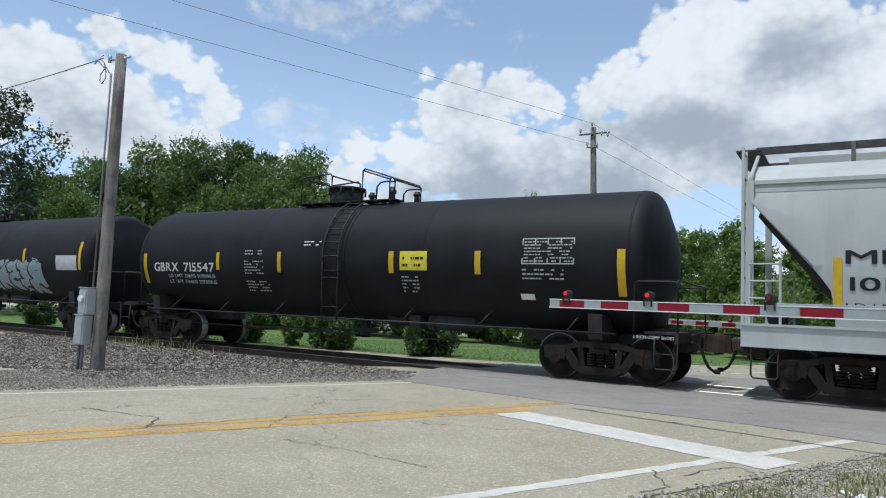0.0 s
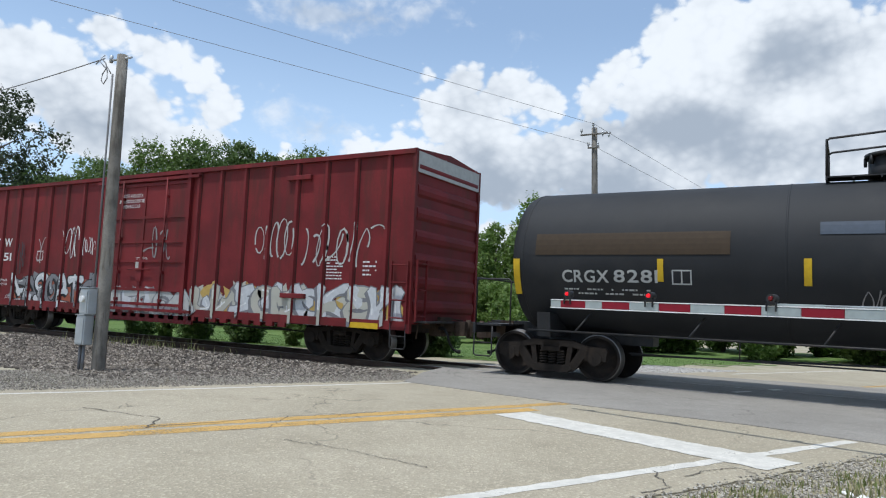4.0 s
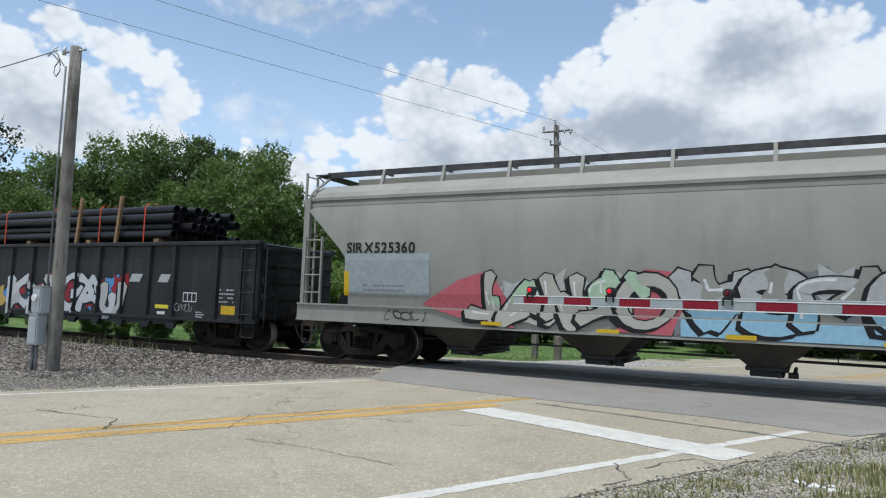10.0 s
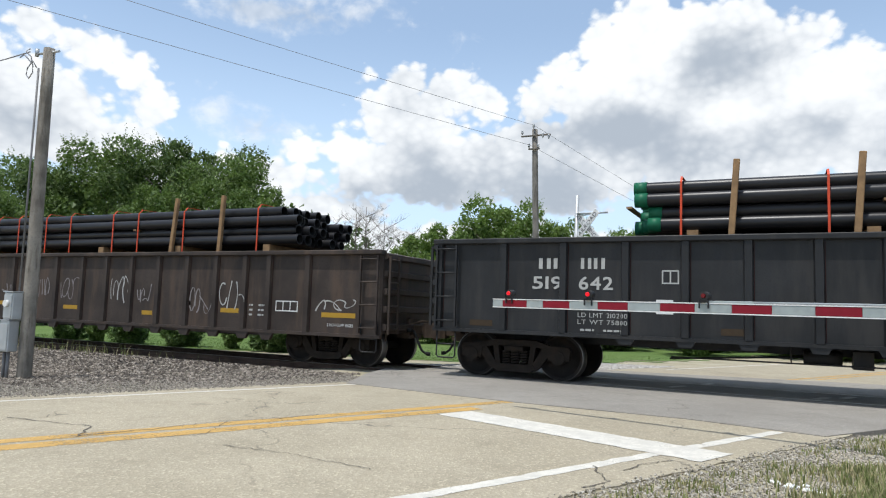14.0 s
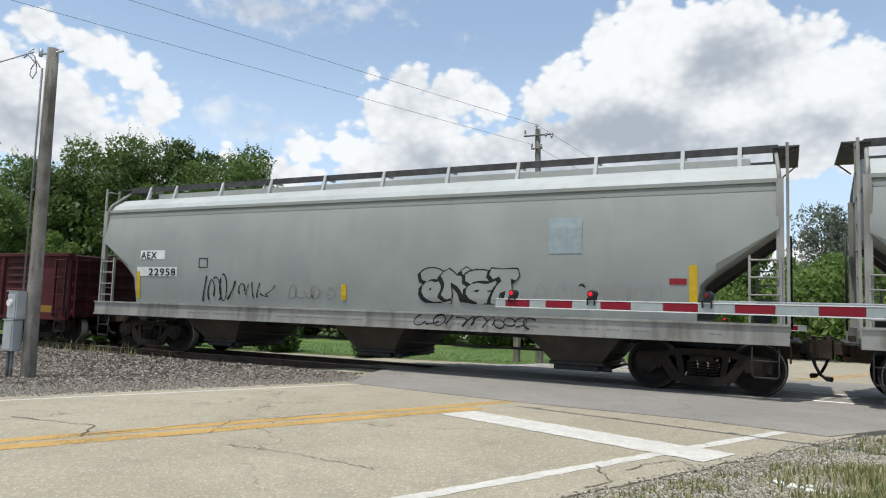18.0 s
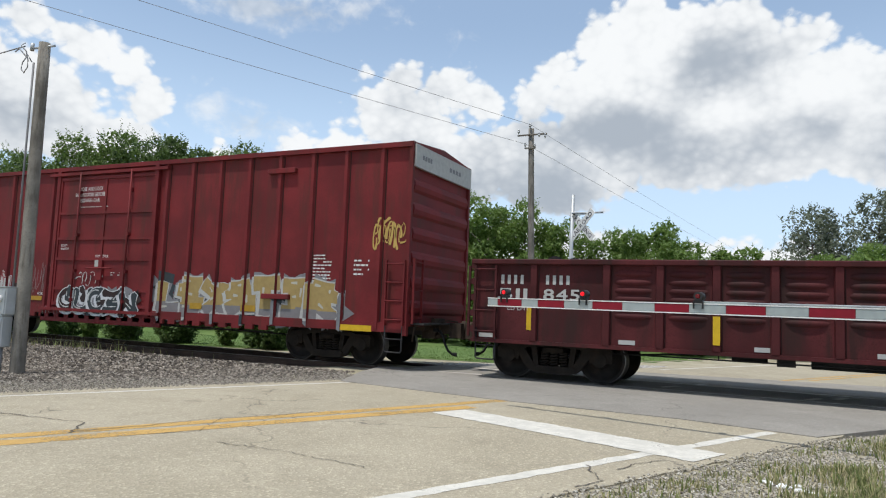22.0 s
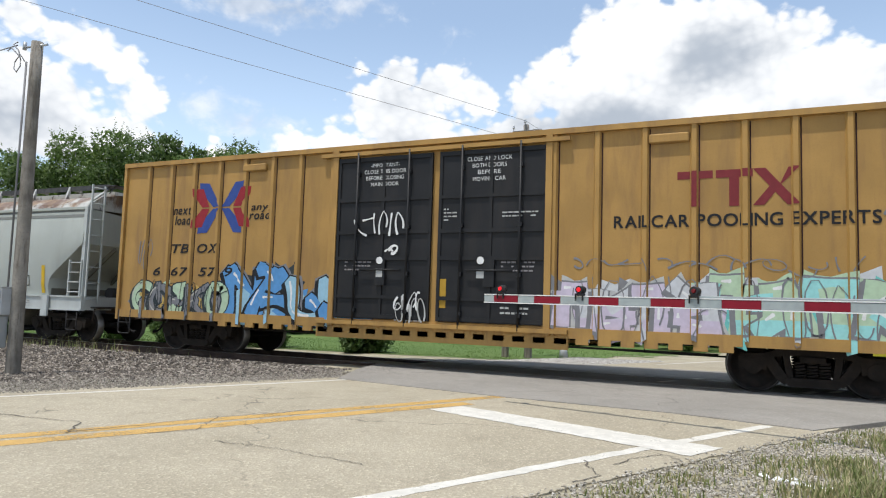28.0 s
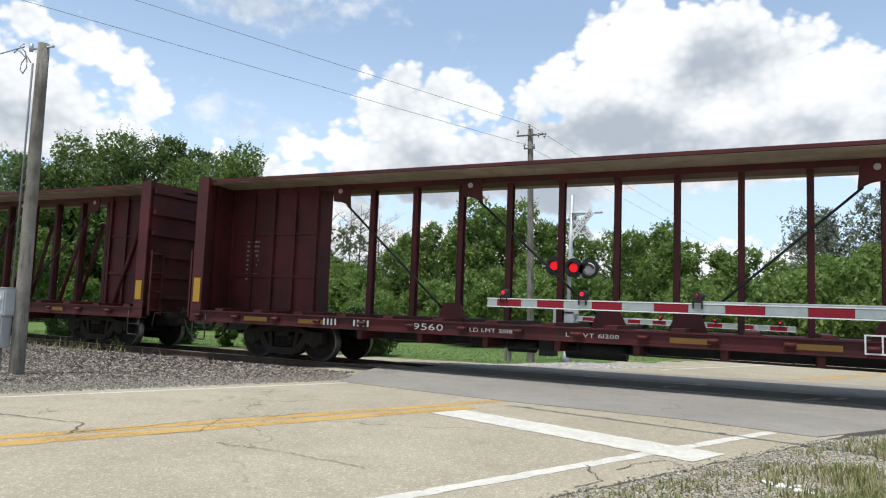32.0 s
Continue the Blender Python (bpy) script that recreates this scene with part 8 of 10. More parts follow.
        for k in range(5):
            xx = xa + 0.08 + k * (xb - xa - 0.16) / 4
            box(bm, xx - 0.045, xx + 0.045, -0.34, -0.26, 1.08, 4.32)
        box(bm, xa, xb, -0.31, -0.26, 2.0, 2.08)
        box(bm, xa, xb, -0.31, -0.26, 3.1, 3.15)
        part("center_panel", bm, mat, car)
        end_ladder(car, s * (half + 0.14), -1.38, -1.0, 0.9, 2.6, mat)
        stirrup(car, s * (half - 0.3), -1.45, M["black_steel"])
    center_sill(car, half, M["black_steel"], 0.6, 1.02)
    for k in range(-4, 5):
        bm = bmesh.new()
        prism(bm, [(k * 1.5 - 0.07, 0.82), (k * 1.5 + 0.07, 0.82), (k * 1.5 + 0.05, 0.62), (k * 1.5 - 0.05, 0.62)][::-1], "y", -1.38, -0.4)
        part("crossbearer", bm, mat, car)
    brake_gear(car, M["black_steel"], -1.5, 0.66)
    return car

# ---------------------------------------------------------------- the train, from its front to its rear
ROUND = [(1.5, 1.28), (1.56, 1.6), (1.6, 2.3), (1.585, 3.0), (1.52, 3.5), (1.46, 3.74), (1.36, 3.92), (1.05, 4.12), (0.5, 4.24), (0, 4.27)]
FLAT = [(1.5, 1.4), (1.5, 2.5), (1.5, 4.1), (1.4, 4.2), (0.5, 4.3), (0, 4.32)]


def skin_of(prof):
    def f(z):
        for (y0, z0), (y1, z1) in zip(prof, prof[1:]):
            if z0 <= z <= z1:
                return -(y0 + (y1 - y0) * (z - z0) / max(z1 - z0, 1e-6)) - 0.004
        return -prof[0][0] - 0.004
    return f


def text(car, s, x0, x1, z0, z1, mat, surf, posts=(), depth=0.0, lean=0.0, name="lettering"):
    e = 0.022 * (z1 - z0) if z1 - z0 > 0.15 else 0.0
    shapes = [(*lettering(s, x0 + dx, x1 + dx, z0 + dz, z1 + dz, lean), mat, 2.0 + 0.12 * k) for k, (dx, dz) in enumerate(((-e, e), (e, e), (-e, -e), (e, -e)) if e else ((0, 0),))]
    decal(name, shapes, car, surf, posts, depth)


def small_print(car, x0, x1, z0, z1, rows, mat, surf, seed=1, posts=(), depth=0.0):
    decal("stencilled_data", [(*bars(x0, x1, z0, z1, rows, seed), mat, 1.0)], car, surf, posts, depth)


def patch(car, name, x0, x1, z0, z1, mat, surf, posts=(), depth=0.0, layer=0.5, label=""):
    decal(name, [(*quad(x0, x1, z0, z1), mat, layer)], car, surf, posts, depth, label, 0.15 if callable(surf) else 0.0)


def framed(car, x0, x1, z0, z1, mat, surf, posts=(), depth=0.0, cells=2):
    """A small stencilled frame with cells."""
    t = 0.025
    sh = [(*quad(x0, x1, z0, z0 + t), mat, 1), (*quad(x0, x1, z1 - t, z1), mat, 1)]
    for k in range(cells + 1):
        xx = x0 + (x1 - x0 - t) * k / cells
        sh.append((*quad(xx, xx + t, z0 + t, z1 - t), mat, 1))
    decal("stencil_frame", sh, car, surf, posts, depth)


def spray(car, shapes, surf, posts=(), depth=0.0, label=""):
    """Spray paint on a side; each letter of a piece is a part of its own under the piece."""
    step = 0.2 if callable(surf) else 0.0
    loose = [q[:4] for q in shapes if len(q) == 4]
    marks = sorted({q[4] for q in shapes if len(q) == 5})
    if not loose and marks:
        loose = [q[:4] for q in shapes if len(q) == 5 and q[4] == marks[0]]
        marks = marks[1:]
    piece = decal("graffiti", loose, car, surf, posts, depth, label, step, (1.27, 1.31))
    for k in marks:
        decal("letter_form" if k < 1000 else "spray_stroke", [q[:4] for q in shapes if len(q) == 5 and q[4] == k], piece, surf, posts, depth, "", step, (1.27, 1.31))
    return piece


def over_sill(f):
    """The side of a hopper with its side sill: paint that runs over both."""
    return lambda z: -1.654 if z < 1.29 else f(z)


# white-grey hopper ahead of the first tank car
c = hopper(199.2, 8.34, M["white_hop"], "light grey covered hopper car with dark roof walkways", (-6.8, 6.8), ((-4.9, -4.1), (-0.4, 0.4), (4.1, 4.9)),
           (-6.8, -5.1, -3.4, -1.7, 0, 1.7, 3.4, 5.1, 6.8), ROUND, (1.25, 1.9, 3.4), walk_mat=M["dark_grate"])
f = skin_of(ROUND)
text(c, "MB", -6.92, -6.1, 2.33, 2.56, "black", f)
text(c, "1014", -6.86, -5.95, 1.9, 2.12, "black", f)
text(c, "LD LMT 2", -6.92, -5.9, 1.6, 1.7, "black", f)
patch(c, "reflective_tape", -7.1, -6.97, 1.62, 2.42, "yellow", f)

# black tank car, clean
c, f = tank_car(181.52, 7.8, M["black_tank"], "glossy black tank car with white lettering and yellow tapes", (-6.54, 6.54), g=-0.25)
text(c, "GBRX", -6.62, -5.6, 2.05, 2.3, "white", f)
text(c, "715547", -5.36, -4.14, 2.05, 2.3, "white", f)
text(c, "LD LMT 211600 96000KG", -6.05, -4.13, 1.88, 1.98, "white", f)
text(c, "LT WT 74400 33700KG", -6.05, -4.13, 1.72, 1.82, "white", f)
small_print(c, -2.97, -2.35, 2.5, 2.66, 2, "dull_white", f, 3)
small_print(c, -2.97, -2.3, 2.0, 2.38, 5, "dull_white", f, 9)
small_print(c, -2.97, -2.15, 1.56, 1.86, 4, "dull_white", f, 10)
small_print(c, -0.95, -0.4, 2.72, 2.88, 2, "white", f, 4)
small_print(c, 2.0, 2.45, 1.65, 2.05, 5, "dull_white", f, 5)
small_print(c, 5.0, 5.9, 1.98, 2.24, 3, "dull_white", f, 6)
patch(c, "warning_label", 1.97, 2.7, 2.15, 2.58, "label_yellow", f, label="yellow warning label with small print")
small_print(c, 2.05, 2.62, 2.2, 2.52, 2, "black", lambda z: f(z) - 0.004, 8)
framed(c, 4.99, 6.12, 2.3, 2.84, "dull_white", f, cells=4)
small_print(c, 5.04, 6.08, 2.34, 2.8, 7, "dull_white", f, 7)
patch(c, "white_decal", 4.91, 5.22, 1.58, 1.7, "white", f)
text(c, "2 INCH COMP SHOES", 7.3, 8.05, 0.93, 0.99, "white", -1.46)
tape_marks(c, ((-7.1, -6.96, 1.7, 2.55), (-4.04, -3.92, 2.1, 2.58), (-1.8, -1.68, 2.06, 2.58), (1.66, 1.8, 2.08, 2.58), (3.9, 4.04, 2.08, 2.58), (6.98, 7.14, 1.7, 2.6)), f)

# black tank car, dusty, with a pale blue piece
c, f = tank_car(163.73, 8.15, M["dusty_tank"], "dusty black tank car with a pale blue bubble graffiti piece", (-7.06, 7.07), g=-0.35)
text(c, "UTLX", -6.79, -5.74, 2.04, 2.3, "gold", f)
text(c, "682625", -5.61, -4.5, 2.05, 2.3, "gold", f)
small_print(c, -6.6, -5.0, 1.7, 1.98, 3, "primer", f, 11)
framed(c, -4.18, -3.88, 2.03, 2.3, "faint", f)
patch(c, "painted_out_panel", 6.18, 7.32, 2.03, 2.5, "silver", f, label="blank pale grey painted panel")
spray(c, burner(2.0, 5.2, 1.25, 2.35, 5, 21, ("blue_grey",), "black", ("blue_grey",), "sky_blue", thick=0.44), f, label="pale blue bubble-letter graffiti")
tape_marks(c, ((-7.62, -7.48, 2.05, 2.92), (-4.42, -4.3, 2.28, 2.74), (-1.44, -1.32, 2.28, 2.73), (1.22, 1.35, 2.28, 2.73), (4.22, 4.36, 2.26, 2.74), (7.42, 7.56, 2.04, 2.94)), f)

# faded tank car
c, f = tank_car(145.5, 8.2, M["grey_tank"], "faded black tank car with brown primer patches and chalk tags", (-7.07, 7.12), g=-0.45)
text(c, "CRGX", -6.72, -5.79, 1.97, 2.21, "dull_white", f)
text(c, "8281", -5.68, -4.86, 1.98, 2.22, "dull_white", f)
small_print(c, -6.7, -5.0, 1.72, 1.88, 2, "dull_white", f, 12)
framed(c, -4.6, -4.25, 1.95, 2.22, "dull_white", f)
for a, b, z0, z1, m in ((-7.3, -3.6, 2.5, 2.93, "primer"), (3.55, 5.6, 2.5, 2.86, "primer"), (-2.2, -1.28, 2.84, 3.06, "slate")):
    patch(c, "painted_out_patch", a, b, z0, z1, m, f)
framed(c, 6.35, 7.45, 1.88, 2.38, "dull_white", f, cells=4)
small_print(c, 6.4, 7.4, 1.92, 2.34, 6, "dull_white", f, 13)
spray(c, scrawl(2.35, 4.7, 1.65, 2.05, "faint", 31, 9, 0.03), f)
spray(c, scrawl(5.5, 6.2, 1.8, 2.2, "faint", 32, 4, 0.03) + scrawl(-1.65, -1.15, 1.5, 1.9, "faint", 33, 3, 0.025) + scrawl(0.22, 0.66, 1.46, 1.84, "faint", 34, 3, 0.025), f)
tape_marks(c, ((-7.78, -7.64, 1.7, 2.42), (-4.86, -4.75, 2.0, 2.42), (-2.44, -2.32, 1.97, 2.43), (1.04, 1.16, 1.97, 2.45), (4.25, 4.38, 1.97, 2.45), (7.72, 7.88, 1.65, 2.42)), f)


def big_red(x, number, seed):
    P = [s * v for v in (8.75, 7.8, 6.88, 5.93, 5.0, 4.07, 3.14, 2.25) for s in (-1, 1)]
    c, y, sp, d = boxcar(x, 9.5, M["red_box"], {1: "red outside-post boxcar with silver and white graffiti along its sill", 2: "red outside-post boxcar with white and gold graffiti pieces"}[seed],
                         (-7.15, 7.2), P, ((-1.95, 1.92),))
    text(c, "A T" if seed == 1 else "AT", -8.6, -7.98, 2.82, 3.12, "white", y)
    text(c, "W", -7.66, -7.2, 2.82, 3.12, "white", y)
    text(c, "841", -8.6, -7.98, 2.32, 2.6, "white", y)
    text(c, number, -7.66, -7.18, 2.33, 2.61, "white", y)
    text(c, "LD LMT 209600", -8.5, -7.3, 1.6, 1.69, "white", y, sp, d)
    text(c, "LT WT 76400", -8.5, -7.3, 1.47, 1.56, "white", y, sp, d)
    patch(c, "shop_label", -8.68, -8.0, 1.1, 1.22, "label_yellow", y, sp, d)
    patch(c, "reflective_tape", -8.75, -7.85, 0.79, 0.9, "gold", -1.545)
    patch(c, "reflective_tape", 7.75, 8.65, 0.79, 0.92, "yellow", -1.545)
    for k, s in enumerate(("CLOSE AND LOCK", "BOTH DOORS BEFORE", "MOVING CAR")):
        w = (1.0, 1.2, 0.78)[k]
        text(c, s, -0.65 - w / 2, -0.65 + w / 2, 4.24 - 0.16 * k, 4.35 - 0.16 * k, "white", y - 0.05, ((-0.08, 0.05),), 0.03)
    text(c, "OPEN CLOSE", -0.25, 0.26, 2.38, 2.45, "white", y - 0.05)
    patch(c, "white_decal", -0.17, -0.03, 2.12, 2.3, "dull_white", y - 0.12)
    framed(c, -5.6, -5.24, 2.34, 2.66, "white", y, cells=1)
    small_print(c, 7.0, 7.5, 1.9, 2.5, 8, "white", y, 4)
    small_print(c, 8.1, 8.5, 2.0, 2.4, 4, "white", y, 5)
    for z in (1.42, 4.4):
        bm = bmesh.new()
        soft_box(bm, 5.6, 6.4, y - 0.1, y + 0.0, z, z + 0.12, 0.01)
        part("placard_board", bm, M["red_box"], c)
    for k, s in enumerate(("LIFT, JACK", "AND PULL", "HERE")):
        text(c, s, -7.36, -7.0 - 0.06 * k, 1.1 - 0.075 * k, 1.15 - 0.075 * k, "white", y)
    small_print(c, -8.64, -8.05, 0.99, 1.06, 1, "white", y, 6)
    return c, y, sp, d


c, y, sp, d = big_red(125.73, "51", 1)
spray(c, burner(-6.8, -1.6, 0.76, 1.9, 8, 41, ("silver", "smoke"), "black", ("smoke", "rust_red"), "white"), y, sp, d, "silver and grey graffiti letters")
spray(c, burner(-1.4, 2.2, 0.8, 1.55, 5, 42, ("silver", "dull_white"), "smoke", ("dull_white", "smoke")), y - 0.05, sp, d)
spray(c, burner(2.4, 9.2, 0.78, 1.75, 9, 43, ("cream", "silver"), "smoke", ("cream", "dull_white", "mustard"), "white"), y, sp, d, "cream and silver graffiti letters")
spray(c, scrawl(-5.75, -5.05, 2.25, 3.1, "dull_white", 44, 2, 0.04) + scrawl(-4.27, -3.2, 2.4, 3.4, "white", 45, 4, 0.04) + scrawl(-3.1, -2.35, 2.55, 3.05, "white", 46, 5, 0.035), y, sp, d)
spray(c, scrawl(0.0, 1.4, 2.35, 3.3, "faint", 47, 4, 0.05) + scrawl(-6.7, -6.2, 1.9, 3.0, "charcoal", 48, 3, 0.04), y - 0.06, sp, d)
spray(c, scrawl(4.5, 5.95, 2.45, 3.4, "dull_white", 49, 5, 0.045) + scrawl(6.0, 8.6, 2.25, 3.25, "dull_white", 50, 8, 0.045), y, sp, d)
for z0, z1 in ((4.42, 4.9),):
    bm = bmesh.new()
    box(bm, 9.5, 9.52, -1.48, 1.48, z0, z1)
    part("height_panel", bm, M["dull_white"], c, "pale grey excess-height panel")

# rust-streaked cream hopper with outside posts
VP = [-7.12, -6.41, -5.68, -4.85, -4.06, -3.25, -2.39, -1.45, -0.51, 0.42, 1.37, 2.33, 3.1, 3.86, 4.67, 5.52, 6.1, 6.89]
c = hopper(105.7, 8.6, M["rust_cream"], "rust-streaked brown and cream covered hopper car", (-7.05, 7.13), ((-5.35, -3.85), (-0.6, 0.9), (4.15, 5.65)),
           (-7.6, -5.9, -4.2, -2.5, -0.8, 0.9, 2.6, 4.3, 6.0, 7.6), FLAT, (1.5, 2.4, 3.32), walk_mat=M["dark_grate"], eave=4.1, under=M["tan_under"],
           sill=(1.12, 1.36), walk_z=4.42, end_mat=M["tan_under"], sill_mat=M["tan_under"], roof_mat=M["rust"], stub=1.15, bay_z=0.4, tip=0.5)
# sheets between the bays, their shade given by the darker underside colour
bm = bmesh.new()
for x0, x1, xm in ((-3.1, -1.4, -2.25), (1.6, 3.4, 2.5), (-7.0, -6.0, -6.2), (6.3, 7.2, 6.4)):
    prism(bm, [(x0, 1.42), (x1, 1.42), (xm + 0.3, 0.9), (xm - 0.3, 0.9)], "y", -0.7, 0.7)
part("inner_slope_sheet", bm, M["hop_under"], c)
pm = bmesh.new()
prism(pm, [(-0.07, 0), (-0.045, -0.06), (0.045, -0.06), (0.07, 0)][::-1], "z", 1.42, 4.06)
pme = mesh_of("side_post", pm, M["rust_cream"])
sp, d, y = [], 0.06, -1.5
for px in VP:
    placed("side_post", pme, c, pose(px, -1.5, 0))
    placed("side_post", pme, c, pose(px, 1.5, 0, 0, 0, 180))
    sp.append((px - 0.045, px + 0.045))
patch(c, "number_panel", -6.36, -4.08, 1.95, 2.82, "cream", y, sp, d, 0.2, "cream number panel")
for s, a, b, z in (("VT", -6.27, -5.82, 2.42), ("GX", -5.5, -5.06, 2.42), ("55", -6.27, -5.82, 2.0), ("03", -5.5, -5.06, 2.0), ("43", -4.66, -4.22, 2.0)):
    text(c, s, a, b, z, z + 0.29, "black", y)
text(c, "LD LMT", -6.27, -5.8, 1.78, 1.87, "dull_white", y)
text(c, "LT WT", -6.27, -5.8, 1.62, 1.71, "dull_white", y)
for a, b, z0, z1 in ((-0.42, 0.75, 1.46, 2.47), (-3.16, -1.5, 1.45, 2.05), (1.4, 3.8, 1.45, 2.14), (4.0, 6.5, 1.45, 2.0)):
    patch(c, "repaint_patch", a, b, z0, z1, "cream", y, sp, d, 0.3)
tape_marks(c, ((-7.2, -7.06, 1.47, 2.36), (-4.12, -3.98, 1.43, 1.94), (-1.52, -1.38, 1.62, 1.95), (1.2, 1.34, 1.5, 2.04), (3.8, 3.94, 1.5, 2.15), (6.92, 7.06, 1.46, 2.38)), y, sp, d)
small_print(c, 5.0, 5.5, 1.6, 1.9, 4, "black", y, 21)
small_print(c, 6.1, 6.6, 1.6, 1.85, 3, "black", y, 22)
framed(c, -3.9, -3.6, 2.25, 2.5, "black", y, cells=1)
spray(c, scrawl(0.2, 1.0, 0.8, 1.1, "charcoal", 51, 4, 0.02), -1.0)

# rust-stained white hopper
BR = (-6.4, -4.8, -3.2, -1.6, 0.14, 1.9, 3.53, 5.12, 6.7)
c = hopper(87.35, 8.22, M["rust_white"], "white covered hopper car with heavy brown rust stains", (-6.87, 6.97), ((-3.8, -3.0), (-1.05, -0.25), (1.66, 2.46), (4.4, 5.2)),
           BR, ROUND, (1.2, 2.33, 3.32), sill_mat=M["stained_sill"])
f = skin_of(ROUND)
patch(c, "number_panel", -7.12, -6.0, 2.35, 2.62, "white", f, layer=0.2)
text(c, "SIRX", -6.95, -6.3, 2.66, 2.88, "black", f)
text(c, "525434", -7.08, -6.04, 2.37, 2.57, "black", f)
spray(c, scrawl(-5.2, -3.9, 1.45, 2.0, "slate", 52, 5, 0.05), f, label="thin blue-grey graffiti lines")
spray(c, scrawl(-3.7, -2.6, 1.7, 2.15, "charcoal", 53, 8, 0.02) + scrawl(-3.6, -2.7, 1.75, 2.1, "charcoal", 54, 7, 0.016), f, label="small spiky black tag")
spray(c, scrawl(-5.2, -3.4, 1.0, 1.24, "slate", 55, 6, 0.022), -1.65)
for k, (a, b, z0, z1, m, n, w, r) in enumerate(((-5.0, 4.6, 1.55, 2.1, "charcoal", 90, 0.014, 0.3), (-7.6, 7.6, 3.42, 3.72, "primer", 80, 0.032, 0.1), (-7.4, 7.4, 2.3, 3.4, "primer", 70, 0.022, 0.14), (-7.0, 7.0, 2.9, 3.5, "rust", 9, 0.03, 1.1))):
    decal("dirt_run", drips(a, b, z0, z1, m, n, 300 + k, w, r), c, f, (), 0.0, "dark spots and runs of dirt", 0.2, (1.27, 1.31))
decal("dirt_run", drips(-7.9, 7.9, 1.0, 1.24, "primer", 46, 310, 0.02, 0.16), c, -1.65, (), 0.0, "dark runs of dirt on the sill")
patch(c, "repaint_panel", -3.4, 1.7, 1.62, 2.24, "pale_hop", f, layer=0.1, label="paler repainted strip")
patch(c, "data_panel", 5.05, 6.1, 1.68, 1.95, "charcoal", f)
for a, b in ((6.04, 6.93), (3.36, 3.85), (0.94, 1.4), (-1.6, -1.15), (-4.1, -3.65)):
    patch(c, "reflective_tape", a, b, 1.12, 1.2, "gold", -1.65)
patch(c, "reflective_tape", -7.02, -6.55, 1.7, 1.8, "gold", f)
text(c, "A&S CENTER PIN", -4.9, -3.65, 1.07, 1.15, "smoke", -1.65, lean=0.1)

# pale grey hopper with two graffiti pieces
c = hopper(69.35, 8.35, M["grey_hop"], "beige-grey covered hopper car with black, white and blue graffiti pieces", (-7.02, 6.93), ((-4.9, -4.1), (-1.9, -1.1), (1.1, 1.9), (4.1, 4.9)),
           (-6.7, -5.1, -3.5, -1.9, -0.13, 1.65, 3.64, 5.23, 6.76), ROUND, (1.2, 2.35, 3.5), tip=0.3, bay_z=0.3)
patch(c, "repaint_patch", -7.2, -5.0, 1.55, 2.45, "pale_panel", f, layer=0.2)
text(c, "SIRX525360", -7.16, -5.38, 2.47, 2.71, "black", f)
small_print(c, -6.7, -5.6, 1.6, 1.8, 2, "smoke", f, 23)
spray(c, [([(-5.2, 1.36), (-4.3, 1.9), (-3.6, 2.1), (-3.2, 1.5), (-3.0, 0.96), (-3.6, 0.96)], [(0, 1, 2, 3, 4, 5)], "pink_red", 0.3),
          ([(-1.0, 0.98), (-0.8, 1.9), (-0.5, 2.15), (0.05, 2.1), (0.25, 1.7), (0.0, 0.96)], [(0, 1, 2, 3, 4, 5)], "pink_red", 0.32)]
      + burner(-3.95, -0.1, 0.96, 2.1, 5, 61, ("cream", "mint"), "black", ("cream", "dull_white"), "white", thick=0.3, low="cream"), over_sill(f), label="black-outlined teal and cream graffiti piece on red")
spray(c, [(*quad(0.15, 5.2, 0.96, 1.26), "sky_blue", 0.3)] + burner(0.2, 5.0, 0.96, 2.18, 5, 63, ("dull_white", "grey_hop"), "black", ("smoke", "dull_white"), "white", thick=0.34, low="sky_blue"), over_sill(f),
      label="white graffiti letters with black outlines and a sky-blue base")
spray(c, scrawl(-6.1, -4.9, 1.0, 1.22, "black", 62, 5, 0.03), -1.65)
tape_marks(c, ((-3.72, -3.28, 0.99, 1.06), (-1.35, -0.93, 0.95, 1.02), (0.9, 1.38, 0.95, 1.03), (3.2, 3.65, 0.95, 1.03)), -1.672)
patch(c, "reflective_tape", -7.22, -7.08, 1.5, 2.05, "yellow", f)
patch(c, "reflective_tape", 6.85, 6.99, 1.45, 2.05, "yellow", f)
patch(c, "reflective_tape", 6.5, 6.85, 1.45, 1.58, "yellow", f)
framed(c, 5.0, 5.5, 1.6, 1.9, "black", f)


def logo_bars(car, spans, z0, z1, mat, y, lean=0.1, rows=1):
    """Railway initials drawn as plain leaning shapes."""
    sh = []
    if not lean:
        spans = [(p, q) for a, b in spans for p, q in ((a, a + 0.32 * (b - a)), (b - 0.32 * (b - a), b))]
    for a, b in spans:
        sh.append(([(a, z0), (b - lean, z0), (b, z1), (a + lean, z1)], [(0, 1, 2, 3)], mat, 1.5))
    decal("emblem", sh, car, y)


# black gondola with large white graffiti and pipes
GP = [-9.54, -8.77, -7.4, -6.35, -5.33, -4.27, -3.22, -2.15, -1.1, -0.05, 1.01, 2.05, 3.12, 4.16, 5.17, 6.25, 7.23, 8.78]
c, y, sp, d = gondola(49.26, 10.22, M["black_gon"], "black pipe-laden gondola with large white graffiti letters", (-8.77, 8.8), GP, 2.76, 0.72, belly=0.14)
logo_bars(c, ((-7.95, -7.72), (-7.68, -7.48), (-7.15, -6.98), (-6.93, -6.76)), 2.23, 2.45, "dull_white", y, 0.0)
text(c, "518", -8.04, -7.5, 1.84, 2.06, "dull_white", y)
text(c, "955", -7.13, -6.56, 1.85, 2.07, "dull_white", y)
